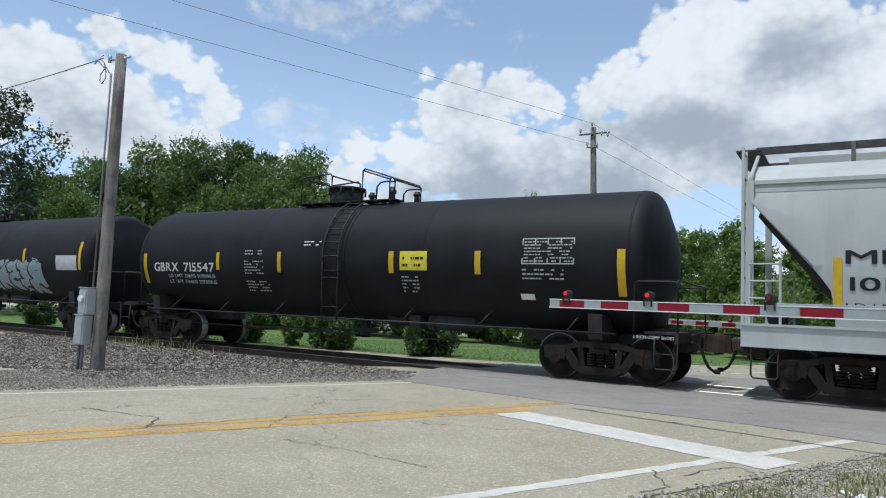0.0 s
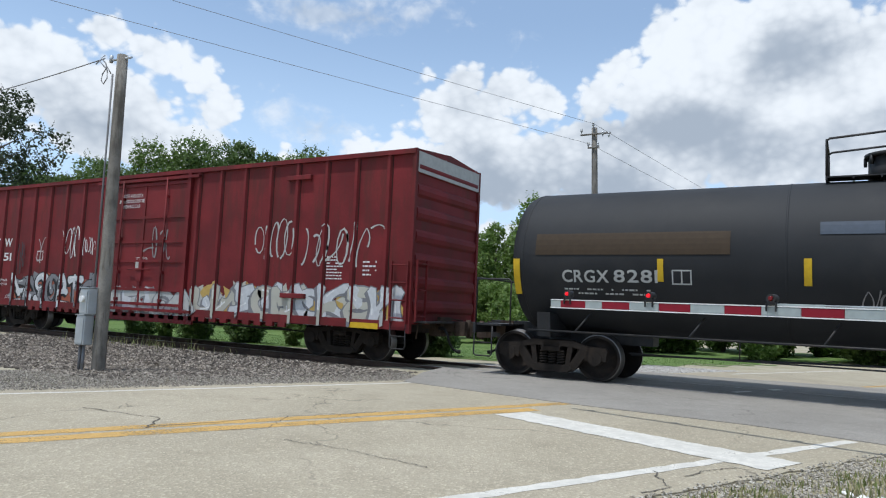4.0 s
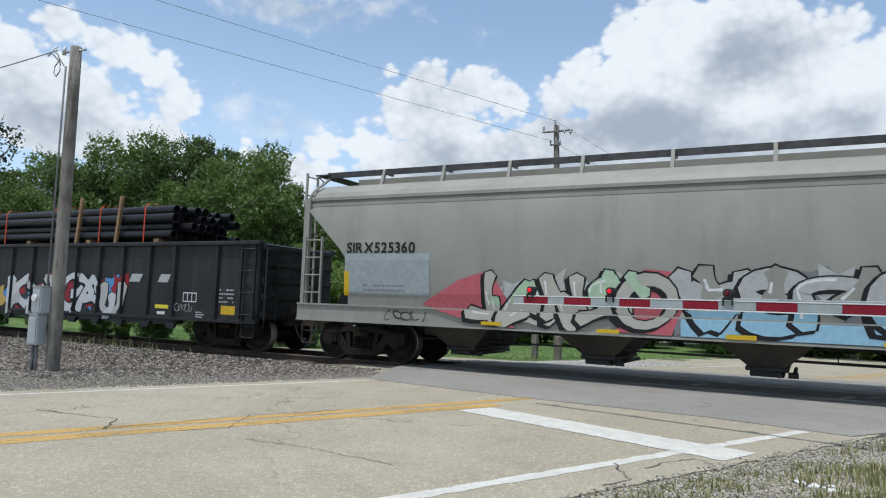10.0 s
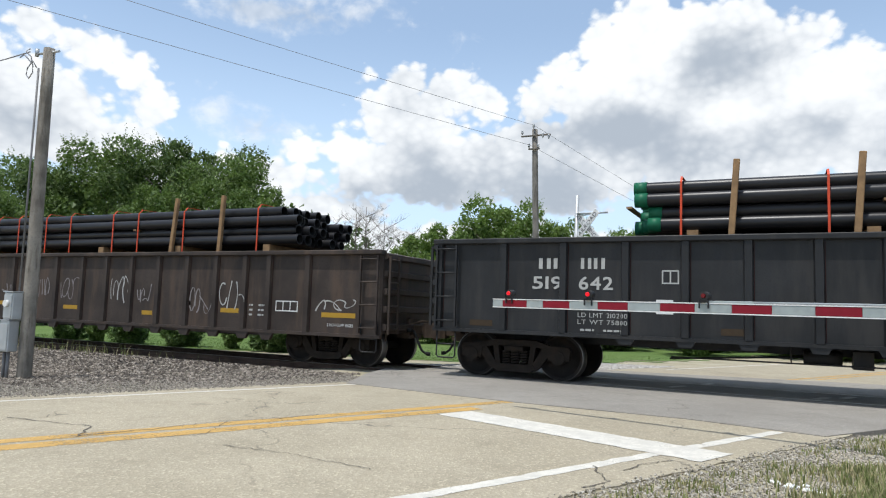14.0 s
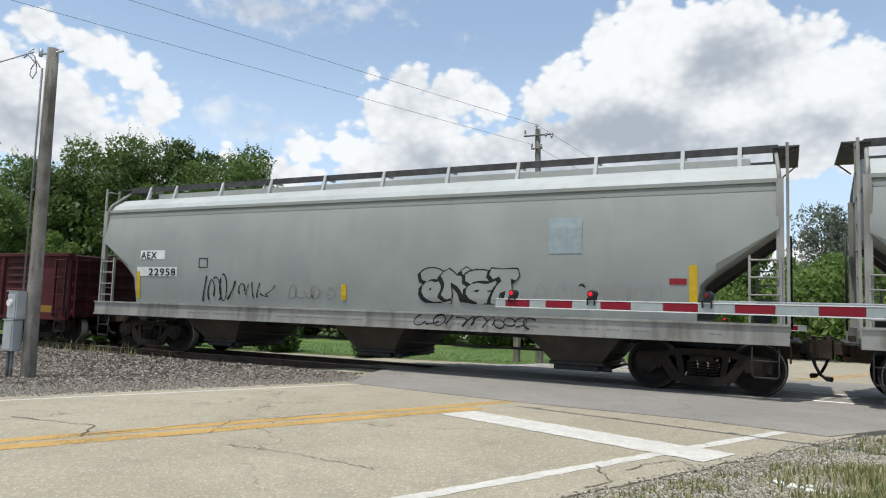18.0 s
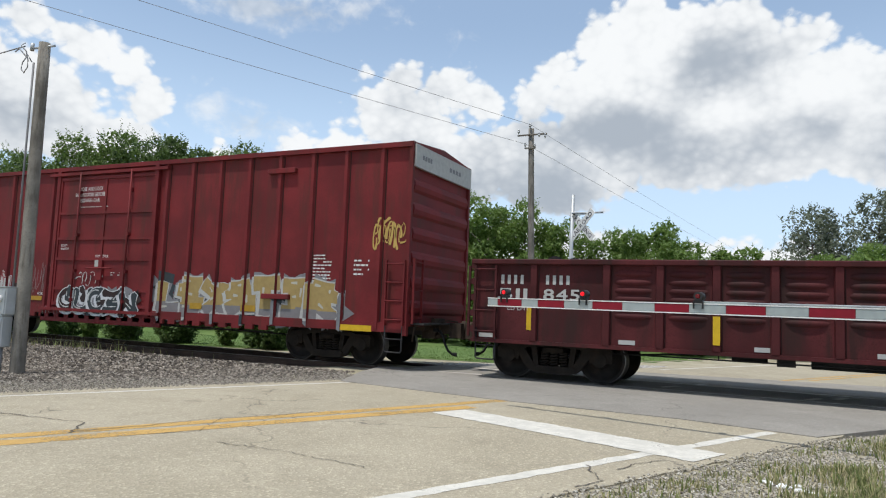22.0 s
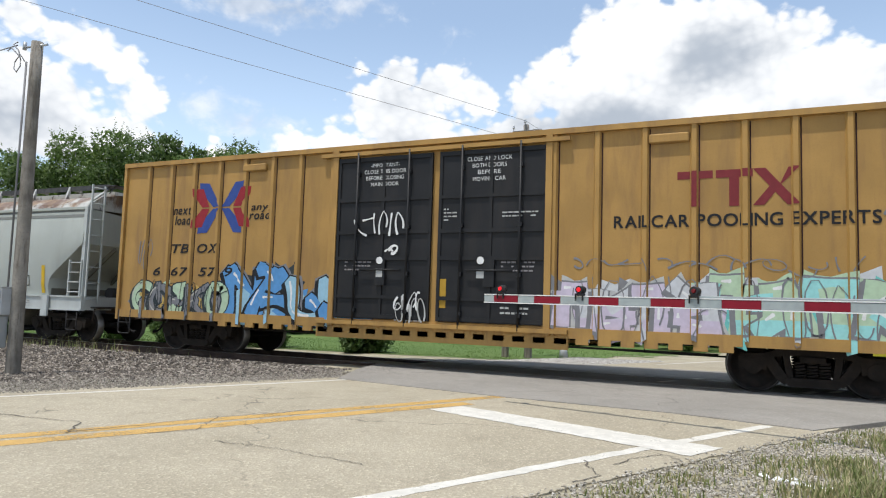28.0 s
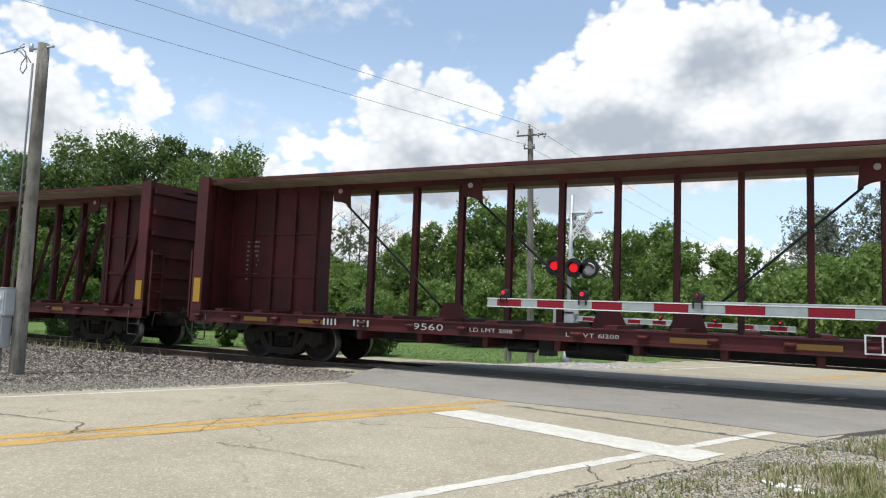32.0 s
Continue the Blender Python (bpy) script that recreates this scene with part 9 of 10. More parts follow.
framed(c, -6.1, -5.8, 1.95, 2.2, "dull_white", y)
spray(c, burner(-6.9, -0.5, 0.62, 1.82, 5, 71, ("white", "silver"), "black", ("mustard", "gold", "mustard", "charcoal"), None, thick=0.3, slab=True), y, sp, d, "white graffiti letters on mustard")
spray(c, burner(0.0, 5.2, 0.62, 1.85, 6, 72, ("dull_white", "silver"), "black", ("mid_blue", "logo_red", "logo_red", "charcoal"), None, thick=0.3), y, sp, d, "white and grey graffiti letters on red and blue")
logo_bars(c, ((5.45, 6.0), (6.6, 7.1)), 1.7, 1.92, "dull_white", y, 0.12)
for a, b, z0, z1, m in ((6.56, 7.07, 1.0, 1.1, "label_yellow"), (6.65, 6.95, 0.84, 0.92, "white"), (8.98, 9.46, 0.92, 1.14, "yellow"), (-9.5, -9.0, 0.97, 1.18, "yellow")):
    patch(c, "label", a, b, z0, z1, m, y)
framed(c, 7.6, 8.1, 1.2, 1.45, "white", y, cells=3)
small_print(c, 8.9, 9.4, 1.2, 1.6, 4, "dull_white", y, 25)
small_print(c, 8.1, 8.5, 0.8, 0.98, 3, "white", y, 26)
spray(c, scrawl(-9.4, -8.9, 1.75, 2.5, "dull_white", 73, 4, 0.025) + scrawl(7.3, 8.0, 0.95, 1.15, "dull_white", 74, 5, 0.02), y)
pipe_load(49.26, -6.6, 7.1, 2.92, 4, 9, (-4.6, -2.66, 2.7, 4.45), (-5.8, -3.5, -1.9, -1.0, 1.45, 2.15, 3.67, 5.6), 5)

# black gondola with the long emblem and pipes
GP = [-10.1, -8.67, -7.44, -6.25, -5.19, -4.15, -3.07, -2.09, -1.01, -0.02, 0.96, 1.96, 2.93, 3.91, 4.93, 5.98, 7.15, 8.53]
c, y, sp, d = gondola(27.37, 10.22, M["black_gon"], "black pipe-laden gondola with a slanted silver emblem", (-8.56, 8.6), GP, 2.8, 0.92, belly=0.0)
logo_bars(c, ((-7.94, -7.7), (-7.64, -7.4), (-7.1, -6.9), (-6.85, -6.64)), 2.22, 2.43, "dull_white", y, 0.0)
text(c, "519", -8.06, -7.46, 1.83, 2.08, "dull_white", y)
text(c, "642", -7.13, -6.49, 1.83, 2.08, "dull_white", y)
logo_bars(c, ((2.2, 2.85), (3.1, 3.82), (4.12, 4.82), (5.1, 5.68)), 2.06, 2.25, "dull_white", y, 0.2)
logo_bars(c, ((2.1, 2.75), (3.04, 3.74), (4.06, 4.72), (5.04, 5.55)), 1.92, 1.99, "dull_white", y, 0.06)
text(c, "LD LMT 210200", -7.15, -6.2, 1.3, 1.39, "dull_white", y, sp, d)
text(c, "LT WT 75800", -7.15, -6.2, 1.17, 1.26, "dull_white", y, sp, d)
small_print(c, -7.1, -6.3, 1.02, 1.12, 1, "dull_white", y, 27)
patch(c, "white_decal", -5.7, -5.4, 1.4, 1.66, "white", y)
framed(c, -5.6, -5.3, 1.95, 2.2, "dull_white", y)
for a in (-9.4, -4.6, -1.6, 2.2, 5.2, 8.0):
    patch(c, "reflective_tape", a, a + 0.5, 1.06, 1.18, "primer", y)
small_print(c, 8.8, 9.3, 2.05, 2.5, 4, "dull_white", y, 28)
framed(c, 7.4, 7.9, 1.2, 1.35, "white", y, cells=3)
small_print(c, 5.8, 6.9, 1.15, 1.3, 2, "dull_white", y, 29)
pipe_load(27.37, -6.1, 7.3, 2.96, 4, 9, (-4.45, -2.48, 2.55, 4.45), (-5.3, -2.9, -1.7, -0.8, 1.3, 2.05, 3.7, 5.7), 6)

# rusty dark gondola with pipes
GP = [-9.5, -8.32, -7.4, -6.52, -5.52, -4.57, -3.6, -2.62, -1.65, -0.67, 0.43, 1.41, 2.4, 3.41, 4.43, 5.4, 6.34, 7.08, 8.22]
c, y, sp, d = gondola(5.64, 10.22, M["rusty_gon"], "rusty dark brown pipe-laden gondola with small white tags", (-8.54, 8.55), GP, 2.6, 0.68, belly=0.06)
patch(c, "number_panel", -6.28, -5.56, 1.66, 1.98, "charcoal", y, sp, d)
text(c, "AOK", -6.23, -5.6, 1.7, 1.96, "white", y)
patch(c, "repaint_patch", -5.3, -4.65, 1.68, 1.98, "smoke", y)
text(c, "519", -6.27, -5.56, 1.24, 1.48, "dull_white", y)
text(c, "317", -5.3, -4.66, 1.25, 1.49, "dull_white", y)
for a, b, z in ((-6.11, -5.65, 1.1), (-3.23, -2.68, 1.1), (-0.31, 0.39, 1.05), (2.85, 3.24, 0.98), (5.59, 6.17, 1.12), (8.63, 9.55, 1.1)):
    patch(c, "reflective_tape", a, b, z, z + 0.11, "gold", y, sp, d)
for k, (a, b, z0, z1, m) in enumerate(((-3.2, -2.5, 1.35, 1.7, "faint"), (-1.5, -1.0, 1.35, 1.9, "faint"), (1.5, 2.3, 1.3, 2.0, "dull_white"), (2.6, 3.2, 1.3, 1.8, "faint"), (4.5, 5.3, 1.1, 1.7, "faint"),
                                      (5.5, 6.4, 1.2, 1.9, "dull_white"), (8.4, 9.6, 1.25, 1.5, "dull_white"), (-0.6, 0.3, 1.35, 1.9, "faint"))):
    spray(c, scrawl(a, b, z0, z1, m, 80 + k, 4, 0.03), y, sp, d)
framed(c, 7.3, 7.95, 1.2, 1.45, "white", y, cells=3)
small_print(c, -5.1, -4.7, 0.8, 0.98, 2, "white", y, 31)
small_print(c, 6.5, 7.0, 1.05, 1.4, 3, "dull_white", y, 32)
text(c, "2 INCH COMP SHOES", 8.8, 9.5, 0.9, 0.97, "white", y)
pipe_load(5.64, -6.2, 7.7, 2.82, 4, 9, (-4.42, -2.22, 3.54, 5.25), (-5.4, -4.0, -3.0, -1.7, -0.6, 1.2, 2.2, 3.9, 6.4), 7)


def grey_hopper(x, half, trucks, cut, label, posts, bays):
    return hopper(x, half, M["cool_hop"], label, trucks, bays, posts, ROUND, cut, roof_mat=M["white_hop"], sill_mat=M["dirty_sill"], sill=(0.95, 1.27), tip=0.5, bay_z=0.24)


c = grey_hopper(-14.18, 8.22, (-6.65, 6.88), (1.25, 1.7, 2.8), "light grey covered hopper car with a black outline tag", (-6.3, -4.66, -3.08, -1.44, 0.13, 1.81, 3.37, 5.0, 6.62), ((-4.6, -3.8), (-1.55, -0.75), (1.4, 2.2), (4.4, 5.2)))
patch(c, "number_panel", -6.63, -4.91, 1.88, 2.67, "pale_panel", f, layer=0.1)
text(c, "AEX", -6.23, -5.58, 2.37, 2.58, "black", f)
text(c, "24314", -6.42, -5.48, 2.07, 2.28, "black", f)
framed(c, -4.6, -4.3, 2.1, 2.36, "black", f, cells=1)
rnd = random.Random(29)
tag = []
for k, (a, w, top, foot) in enumerate(((-2.72, 0.34, 2.5, 1.5), (-2.35, 0.5, 2.2, 1.5), (-1.85, 0.52, 2.4, 1.5), (-1.4, 0.5, 2.62, 1.52), (-0.95, 0.5, 2.5, 1.55), (-0.5, 0.5, 2.35, 1.45))):
    run = bow((a, foot), (a + 0.03, top - 0.15), 0.04) + arc(a + w / 2, top - 0.15, w / 2, 0.16, 170, 15, 7) + bow((a + w, top - 0.2), (a + w - 0.04, foot + 0.1), 0.06)
    tag.append((*stroke_path(run, 0.045, rnd, 0.3), "smoke" if k % 3 == 0 else "charcoal", 2 + 0.05 * k))
for k, run in enumerate((arc(-1.95, 1.78, 0.14, 0.17, 0, 350, 10), arc(-1.3, 1.75, 0.12, 0.15, 20, 330, 10), bow((-2.75, 2.5), (-2.8, 1.35), 0.03), bow((-2.8, 1.34), (-2.3, 0.99), 0.25), bow((-2.3, 1.0), (-1.2, 1.12), 0.2),
                         bow((-1.2, 1.12), (-0.4, 0.98), -0.22), bow((-0.4, 0.98), (0.05, 1.4), 0.2), bow((-2.6, 1.6), (-2.45, 1.95), 0.3), bow((-2.62, 1.9), (-2.38, 1.62), 0.2))):
    tag.append((*stroke_path(run, 0.04, rnd, 0.3), "charcoal", 2.4 + 0.05 * k))
spray(c, tag, over_sill(f), label="thin black outline graffiti tag")
for a, b in ((-5.67, -5.17), (-3.3, -2.86), (-0.12, 0.24), (2.92, 3.38), (5.3, 5.54), (7.37, 8.29)):
    patch(c, "reflective_tape", a, b, 0.95, 1.04, "yellow", -1.66)
for a in (-4.9, -2.0, 1.2, 4.3):
    small_print(c, a, a + 0.5, 1.0, 1.2, 3, "smoke", -1.65, 33 + int(a))
patch(c, "reflective_tape", 6.78, 6.94, 1.6, 2.2, "yellow", f)
patch(c, "reflective_tape", -6.86, -6.72, 1.4, 2.15, "yellow", f)
small_print(c, 5.6, 6.4, 1.6, 1.85, 3, "smoke", f, 36)
decal("faded_emblem", [([(4.8, 3.25), (4.9, 3.45), (5.15, 3.4), (5.4, 3.45), (5.5, 3.25), (5.45, 2.85), (5.15, 2.7), (4.85, 2.85)], [tuple(range(8))], "white_hop", 0.4)], c, f, zstep=0.1)
for a, b, z0, z1 in ((1.3, 1.9, 1.6, 3.4), (-1.0, -0.7, 1.9, 3.4), (-3.3, -3.05, 2.3, 3.4)):
    patch(c, "repaint_patch", a, b, z0, z1, "touch_up", f)

c = grey_hopper(-32.1, 8.38, (-6.99, 7.1), (1.3, 1.95, 2.9), "light grey covered hopper car with small black tags", (-7.5, -6.5, -4.83, -3.2, -1.55, 0.12, 1.79, 3.43, 5.08, 6.74, 7.74), ((-5.0, -4.1), (-0.35, 0.55), (4.3, 5.2)))
patch(c, "number_panel", -6.9, -6.0, 2.42, 2.66, "white", f, layer=0.1)
patch(c, "number_panel", -7.0, -5.55, 1.98, 2.22, "white", f, layer=0.1)
text(c, "AEX", -6.87, -6.3, 2.44, 2.63, "black", f)
text(c, "22958", -6.56, -5.6, 2.0, 2.19, "black", f)
framed(c, -4.8, -4.5, 2.2, 2.45, "black", f, cells=1)
spray(c, scrawl(-4.75, -3.6, 1.4, 2.05, "black", 101, 5, 0.045) + scrawl(-3.5, -2.4, 1.5, 1.85, "black", 102, 6, 0.035) + scrawl(-2.0, -0.6, 1.5, 1.8, "faint", 103, 6, 0.03), f, label="black spray tags")
spray(c, burner(1.6, 3.75, 1.48, 2.2, 4, 104, ("cool_hop",), "black", thick=0.34), f)
spray(c, scrawl(1.45, 4.2, 1.02, 1.24, "black", 105, 12, 0.035) + scrawl(3.8, 6.5, 1.5, 1.9, "faint", 106, 12, 0.03), -1.65)
patch(c, "repaint_patch", 4.34, 5.0, 2.5, 3.2, "blue_grey", f)
tape_marks(c, ((6.94, 7.08, 1.62, 2.28), (-0.47, -0.34, 1.5, 1.84), (3.2, 3.34, 1.48, 1.82), (-7.0, -6.88, 1.4, 2.1)), f)
patch(c, "placard", 6.6, 6.9, 1.93, 2.04, "logo_red", f)
small_print(c, -5.0, 7.5, 1.05, 1.12, 1, "smoke", -1.65, 38)


# two oxide-red gondolas with pressed side panels
GP = [-6.88, -5.48, -4.42, -3.4, -2.3, -1.2, -0.1, 0.98, 2.08, 3.16, 4.26, 5.16, 6.55]
c, y, sp, d = gondola(-50.2, 8.22, M["red_gon"], "weathered red gondola with pressed side panels, empty", (-6.78, 6.7), GP, 2.6, 0.7, ribbed=True)
for a, b in ((-6.36, -5.57), (-5.39, -4.7)):
    bm = bmesh.new()
    soft_box(bm, a, b, y - 0.058, y - 0.002, 1.34, 2.44, 0.008)
    part("number_plate_sheet", bm, M["red_gon"], c, "flat red sheet welded over the ribs")
logo_bars(c, ((-6.19, -5.98), (-5.86, -5.62), (-5.37, -5.17), (-5.09, -4.92)), 2.1, 2.33, "dull_white", y - 0.058, 0.0)
text(c, "73", -6.06, -5.6, 1.72, 1.95, "dull_white", y - 0.058)
text(c, "725", -5.36, -4.8, 1.72, 1.96, "dull_white", y - 0.058)
for a, b, z0, z1 in ((-7.6, -7.0, 1.3, 1.48), (-8.0, -7.6, 0.85, 1.05), (-4.18, -3.67, 0.9, 1.02), (-2.04, -1.57, 0.88, 1.0), (1.49, 2.0, 0.88, 0.99), (5.6, 6.2, 1.35, 1.5), (6.9, 7.5, 0.9, 1.1)):
    patch(c, "reflective_tape", a, b, z0, z1, "dirty_gold", y, layer=1.5)
framed(c, 3.57, 4.03, 0.72, 0.98, "white", y)
for k, s in enumerate(("LD LMT", "LT WT")):
    text(c, s, -6.05, -5.66 - 0.06 * k, 0.94 - 0.13 * k, 1.02 - 0.13 * k, "dull_white", y)
small_print(c, -5.2, -4.8, 0.82, 1.0, 2, "dull_white", y, 40)
small_print(c, -7.9, -7.5, 1.6, 1.75, 2, "faint", y, 61)
small_print(c, -4.1, -3.5, 0.78, 0.85, 1, "dull_white", y, 62)
small_print(c, -0.9, -0.4, 0.85, 0.98, 2, "dull_white", y, 41)

GP = [-6.85, -5.43, -4.46, -3.5, -2.57, -1.62, -0.67, 0.34, 1.29, 2.23, 3.23, 4.18, 5.12, 6.56]
c, y, sp, d = gondola(-68.0, 8.15, M["red_gon"], "weathered red gondola with a faded round emblem, empty", (-6.55, 6.66), GP, 2.36, 0.72, ribbed=True, skip=((-7, -5.5), (5.1, 6.6)))
logo_bars(c, ((-7.55, -7.35), (-7.28, -7.08), (-6.62, -6.42), (-6.35, -6.15)), 1.9, 2.08, "dull_white", y, 0.0)
text(c, "511", -7.6, -7.0, 1.6, 1.82, "dull_white", y)
text(c, "845", -6.66, -5.95, 1.6, 1.82, "dull_white", y)
text(c, "LD LMT", -7.4, -6.95, 1.38, 1.48, "dull_white", y)
ringpts = [(5.84 + 0.46 * math.cos(k * math.tau / 28), 1.7 + 0.42 * math.sin(k * math.tau / 28)) for k in range(28)]
inner = [(5.84 + 0.42 * math.cos(k * math.tau / 28), 1.7 + 0.385 * math.sin(k * math.tau / 28)) for k in range(28)]
decal("emblem", [(ringpts + inner, [(k, (k + 1) % 28, 28 + (k + 1) % 28, 28 + k) for k in range(28)], "faint", 0.6),
                 ([(5.7, 1.5), (6.0, 1.5), (6.04, 1.85), (5.84, 1.92), (5.64, 1.85)], [tuple(range(5))], "faint", 0.8)]
      + [([(5.84 + q * math.cos(a), 1.7 + 0.92 * q * math.sin(a)) for q, a in ((0.27, k * 0.37), (0.37, k * 0.37), (0.37, k * 0.37 + 0.2), (0.27, k * 0.37 + 0.2))], [(0, 1, 2, 3)], "faint", 0.8) for k in range(17)],
      c, y, label="faded round railway emblem")
tape_marks(c, ((-7.0, -6.88, 1.0, 1.6), (-3.56, -3.44, 0.9, 1.4), (-0.72, -0.6, 0.85, 1.36), (2.18, 2.3, 0.88, 1.38), (6.52, 6.64, 0.8, 1.38)), y, sp, d)
for a in (-8.0, -5.2, -2.9, -1.1, 0.8, 3.0, 4.8, 7.0):
    patch(c, "white_decal", a, a + 0.3, 0.82, 0.9, "dull_white", y)
framed(c, 5.27, 5.77, 0.86, 1.12, "white", y)

# red boxcar with white and gold pieces
c, y, sp, d = big_red(-87.14, "22", 2)
spray(c, outline_piece(-6.72, -3.95, 0.72, 1.98, 4, 111, ("dull_white", "white", "dull_white"), "maroon_ink", 0.042, 2), y, sp, d, "white graffiti letters with thin red outlines")
spray(c, burner(-1.5, 1.5, 0.78, 1.55, 5, 112, ("charcoal", "grime"), "silver", ("charcoal", "smoke", "grime"), "dull_white", thick=0.3), y - 0.088, (), 0.0, "dark graffiti letters with silver edges")
spray(c, burner(2.1, 7.7, 0.74, 1.95, 7, 113, ("dull_gold",), "dull_white", ("smoke", "charcoal", "smoke"), "cream", thick=0.46, rim="smoke", slab=True, low="ash"), y, sp, d, "gold and ash-grey graffiti letters with white edges")
spray(c, scrawl(8.55, 9.4, 2.6, 3.3, "mustard", 114, 7, 0.05) + scrawl(8.6, 9.35, 2.75, 3.15, "mustard", 117, 8, 0.03), y, sp, d)
spray(c, scrawl(-9.4, -8.65, 2.85, 3.45, "dull_white", 115, 8, 0.024) + scrawl(-9.3, -8.7, 2.95, 3.3, "dull_white", 126, 7, 0.02), y, sp, d)
spray(c, scrawl(-9.2, -8.7, 2.08, 2.45, "dull_white", 116, 6, 0.024) + scrawl(-9.15, -8.72, 2.1, 2.4, "dull_white", 127, 5, 0.02), y, sp, d)
spray(c, scrawl(-9.25, -8.65, 1.2, 1.93, "faint", 128, 6, 0.035) + scrawl(-9.2, -8.7, 1.3, 1.8, "dull_white", 129, 6, 0.024), y, sp, d)
spray(c, scrawl(-7.62, -6.9, 1.82, 2.2, "faint", 118, 3, 0.055), y)
spray(c, scrawl(-8.5, -7.75, 1.62, 1.9, "faint", 119, 2, 0.03) + scrawl(-3.1, -2.1, 1.3, 2.2, "faint", 151, 9, 0.012), y)
spray(c, outline_piece(-3.9, -3.4, 0.74, 1.16, 2, 152, ("dull_white",), "smoke", 0.022, 1), y, sp, d, "small white graffiti tag")
spray(c, scrawl(-1.0, 0.1, 1.6, 2.0, "dull_white", 117, 7, 0.025), y - 0.06)
spray(c, scrawl(-2.3, -1.5, 0.78, 0.98, "faint", 153, 5, 0.014), -1.545)
patch(c, "number_panel", -7.74, -7.06, 2.28, 2.68, "patch_red", y, layer=0.3)
patch(c, "number_panel", -8.5, -7.8, 1.78, 2.22, "patch_red", y, layer=0.3)
text(c, "60K", -2.62, -2.38, 1.3, 1.38, "white", y)
for k, s in enumerate(("SECURITY", "DEVICE ONLY")):
    text(c, s, -1.7, -1.42 + 0.06 * k, 2.68 - 0.09 * k, 2.74 - 0.09 * k, "white", y - 0.05)
text(c, "ASD", -0.2, 0.06, 1.86, 1.95, "white", y - 0.088)
small_print(c, 0.4, 0.75, 1.88, 2.0, 2, "dull_white", y - 0.05, 64)
small_print(c, -1.0, 0.2, 3.76, 3.82, 1, "dull_white", y - 0.05, 65)
text(c, "PLATE", -5.52, -5.32, 2.52, 2.58, "white", y)
text(c, "F", -5.46, -5.38, 2.4, 2.49, "white", y)
for a, b, z0, z1 in ((-5.61, -5.2, 1.17, 1.28), (-2.9, -2.4, 1.14, 1.26), (0.34, 0.8, 1.3, 1.42), (3.3, 3.7, 1.1, 1.25), (5.0, 5.4, 1.1, 1.25)):
    patch(c, "reflective_tape", a, b, z0, z1, "gold", y, sp, d, 6.5)
patch(c, "repaint_patch", -3.82, -3.2, 1.2, 1.62, "grime", y, sp, d)
bm = bmesh.new()
box(bm, 9.5, 9.56, -1.5, 1.5, 4.4, 4.9)
height_panel = part("height_panel", bm, M["dull_white"], c, "pale grey excess-height panel")
for y0, y1 in ((-1.2, -0.7), (0.2, 0.9)):
    bm = bmesh.new()
    for k in range(4):
        box(bm, 9.56, 9.564, y0 + k * (y1 - y0) / 4, y0 + (k + 0.7) * (y1 - y0) / 4, 4.6, 4.7)
    part("panel_print", bm, M["smoke"], height_panel)

# shorter red boxcar
P = [-7.05, -6.09, -5.49, -4.72, -3.95, -3.2, -2.44, 2.36, 3.14, 3.94, 4.75, 5.45, 6.2, 6.98]
c, y, sp, d = boxcar(-106.4, 7.76, M["red_old"], "faded red boxcar with white stencilled number and graffiti", (-6.09, 6.2), P, ((-1.5, 1.5),), top=4.9)
for s, a, b in (("NO", -6.87, -6.4), ("KL", -6.03, -5.58), ("56", -5.36, -4.86), ("05", -4.6, -4.1), ("95", -3.83, -3.34)):
    patch(c, "number_panel", a - 0.07, b + 0.06, 2.48, 2.98, "patch_red", y, layer=0.3)
    text(c, s, a, b, 2.59, 2.9, "white", y)
bm = bmesh.new()
box(bm, 7.74, 7.8, -1.48, 1.48, 4.32, 4.84)
part("height_panel", bm, M["ash"], c, "weathered grey excess-height panel")
small_print(c, -6.9, -6.35, 1.62, 2.12, 8, "dull_white", y, 43)
for k, s in enumerate(("LD LMT", "LT WT")):
    text(c, s, -6.85, -6.5 - 0.05 * k, 2.34 - 0.13 * k, 2.41 - 0.13 * k, "faint", y)
small_print(c, -6.0, -5.65, 2.2, 2.41, 2, "faint", y, 44)
framed(c, -5.3, -5.02, 2.17, 2.4, "faint", y, cells=1)
small_print(c, -6.85, -6.5, 0.88, 0.98, 2, "dull_white", y, 63)
text(c, "60K", -1.98, -1.75, 1.06, 1.13, "white", -1.545)
for k, s in enumerate(("CLOSE AND LOCK", "DOORS BEFORE", "MOVING CAR")):
    w = (0.75, 0.68, 0.58)[k]
    text(c, s, 0.58 - w / 2, 0.58 + w / 2, 3.22 - 0.11 * k, 3.3 - 0.11 * k, "dull_white", y - 0.05)
spray(c, burner(-6.25, -3.95, 0.76, 1.95, 3, 121, ("patch_red", "faint"), "tan_spray", ("faint", "primer", "tan_spray", "patch_red"), None, thick=0.3), y, sp, d, "washed-out tan and grey graffiti letters")
spray(c, burner(-4.0, -1.6, 0.76, 2.0, 4, 154, ("ash", "faint", "smoke", "aqua"), "charcoal", ("smoke", "faint", "grime"), None, thick=0.3), y, sp, d, "worn grey and aqua graffiti letters with dark edges")
spray(c, scrawl(-6.1, -4.0, 0.85, 1.8, "ash", 155, 9, 0.022, 4.5) + scrawl(-4.0, -1.7, 0.85, 1.8, "charcoal", 156, 12, 0.022, 4.5), y, sp, d)
spray(c, outline_piece(1.55, 5.9, 0.74, 1.84, 5, 122, ("dull_white", "cream", "lilac", "dull_white"), "charcoal", 0.05, 2), y, sp, d, "white, cream and lilac graffiti letters with dark outlines")
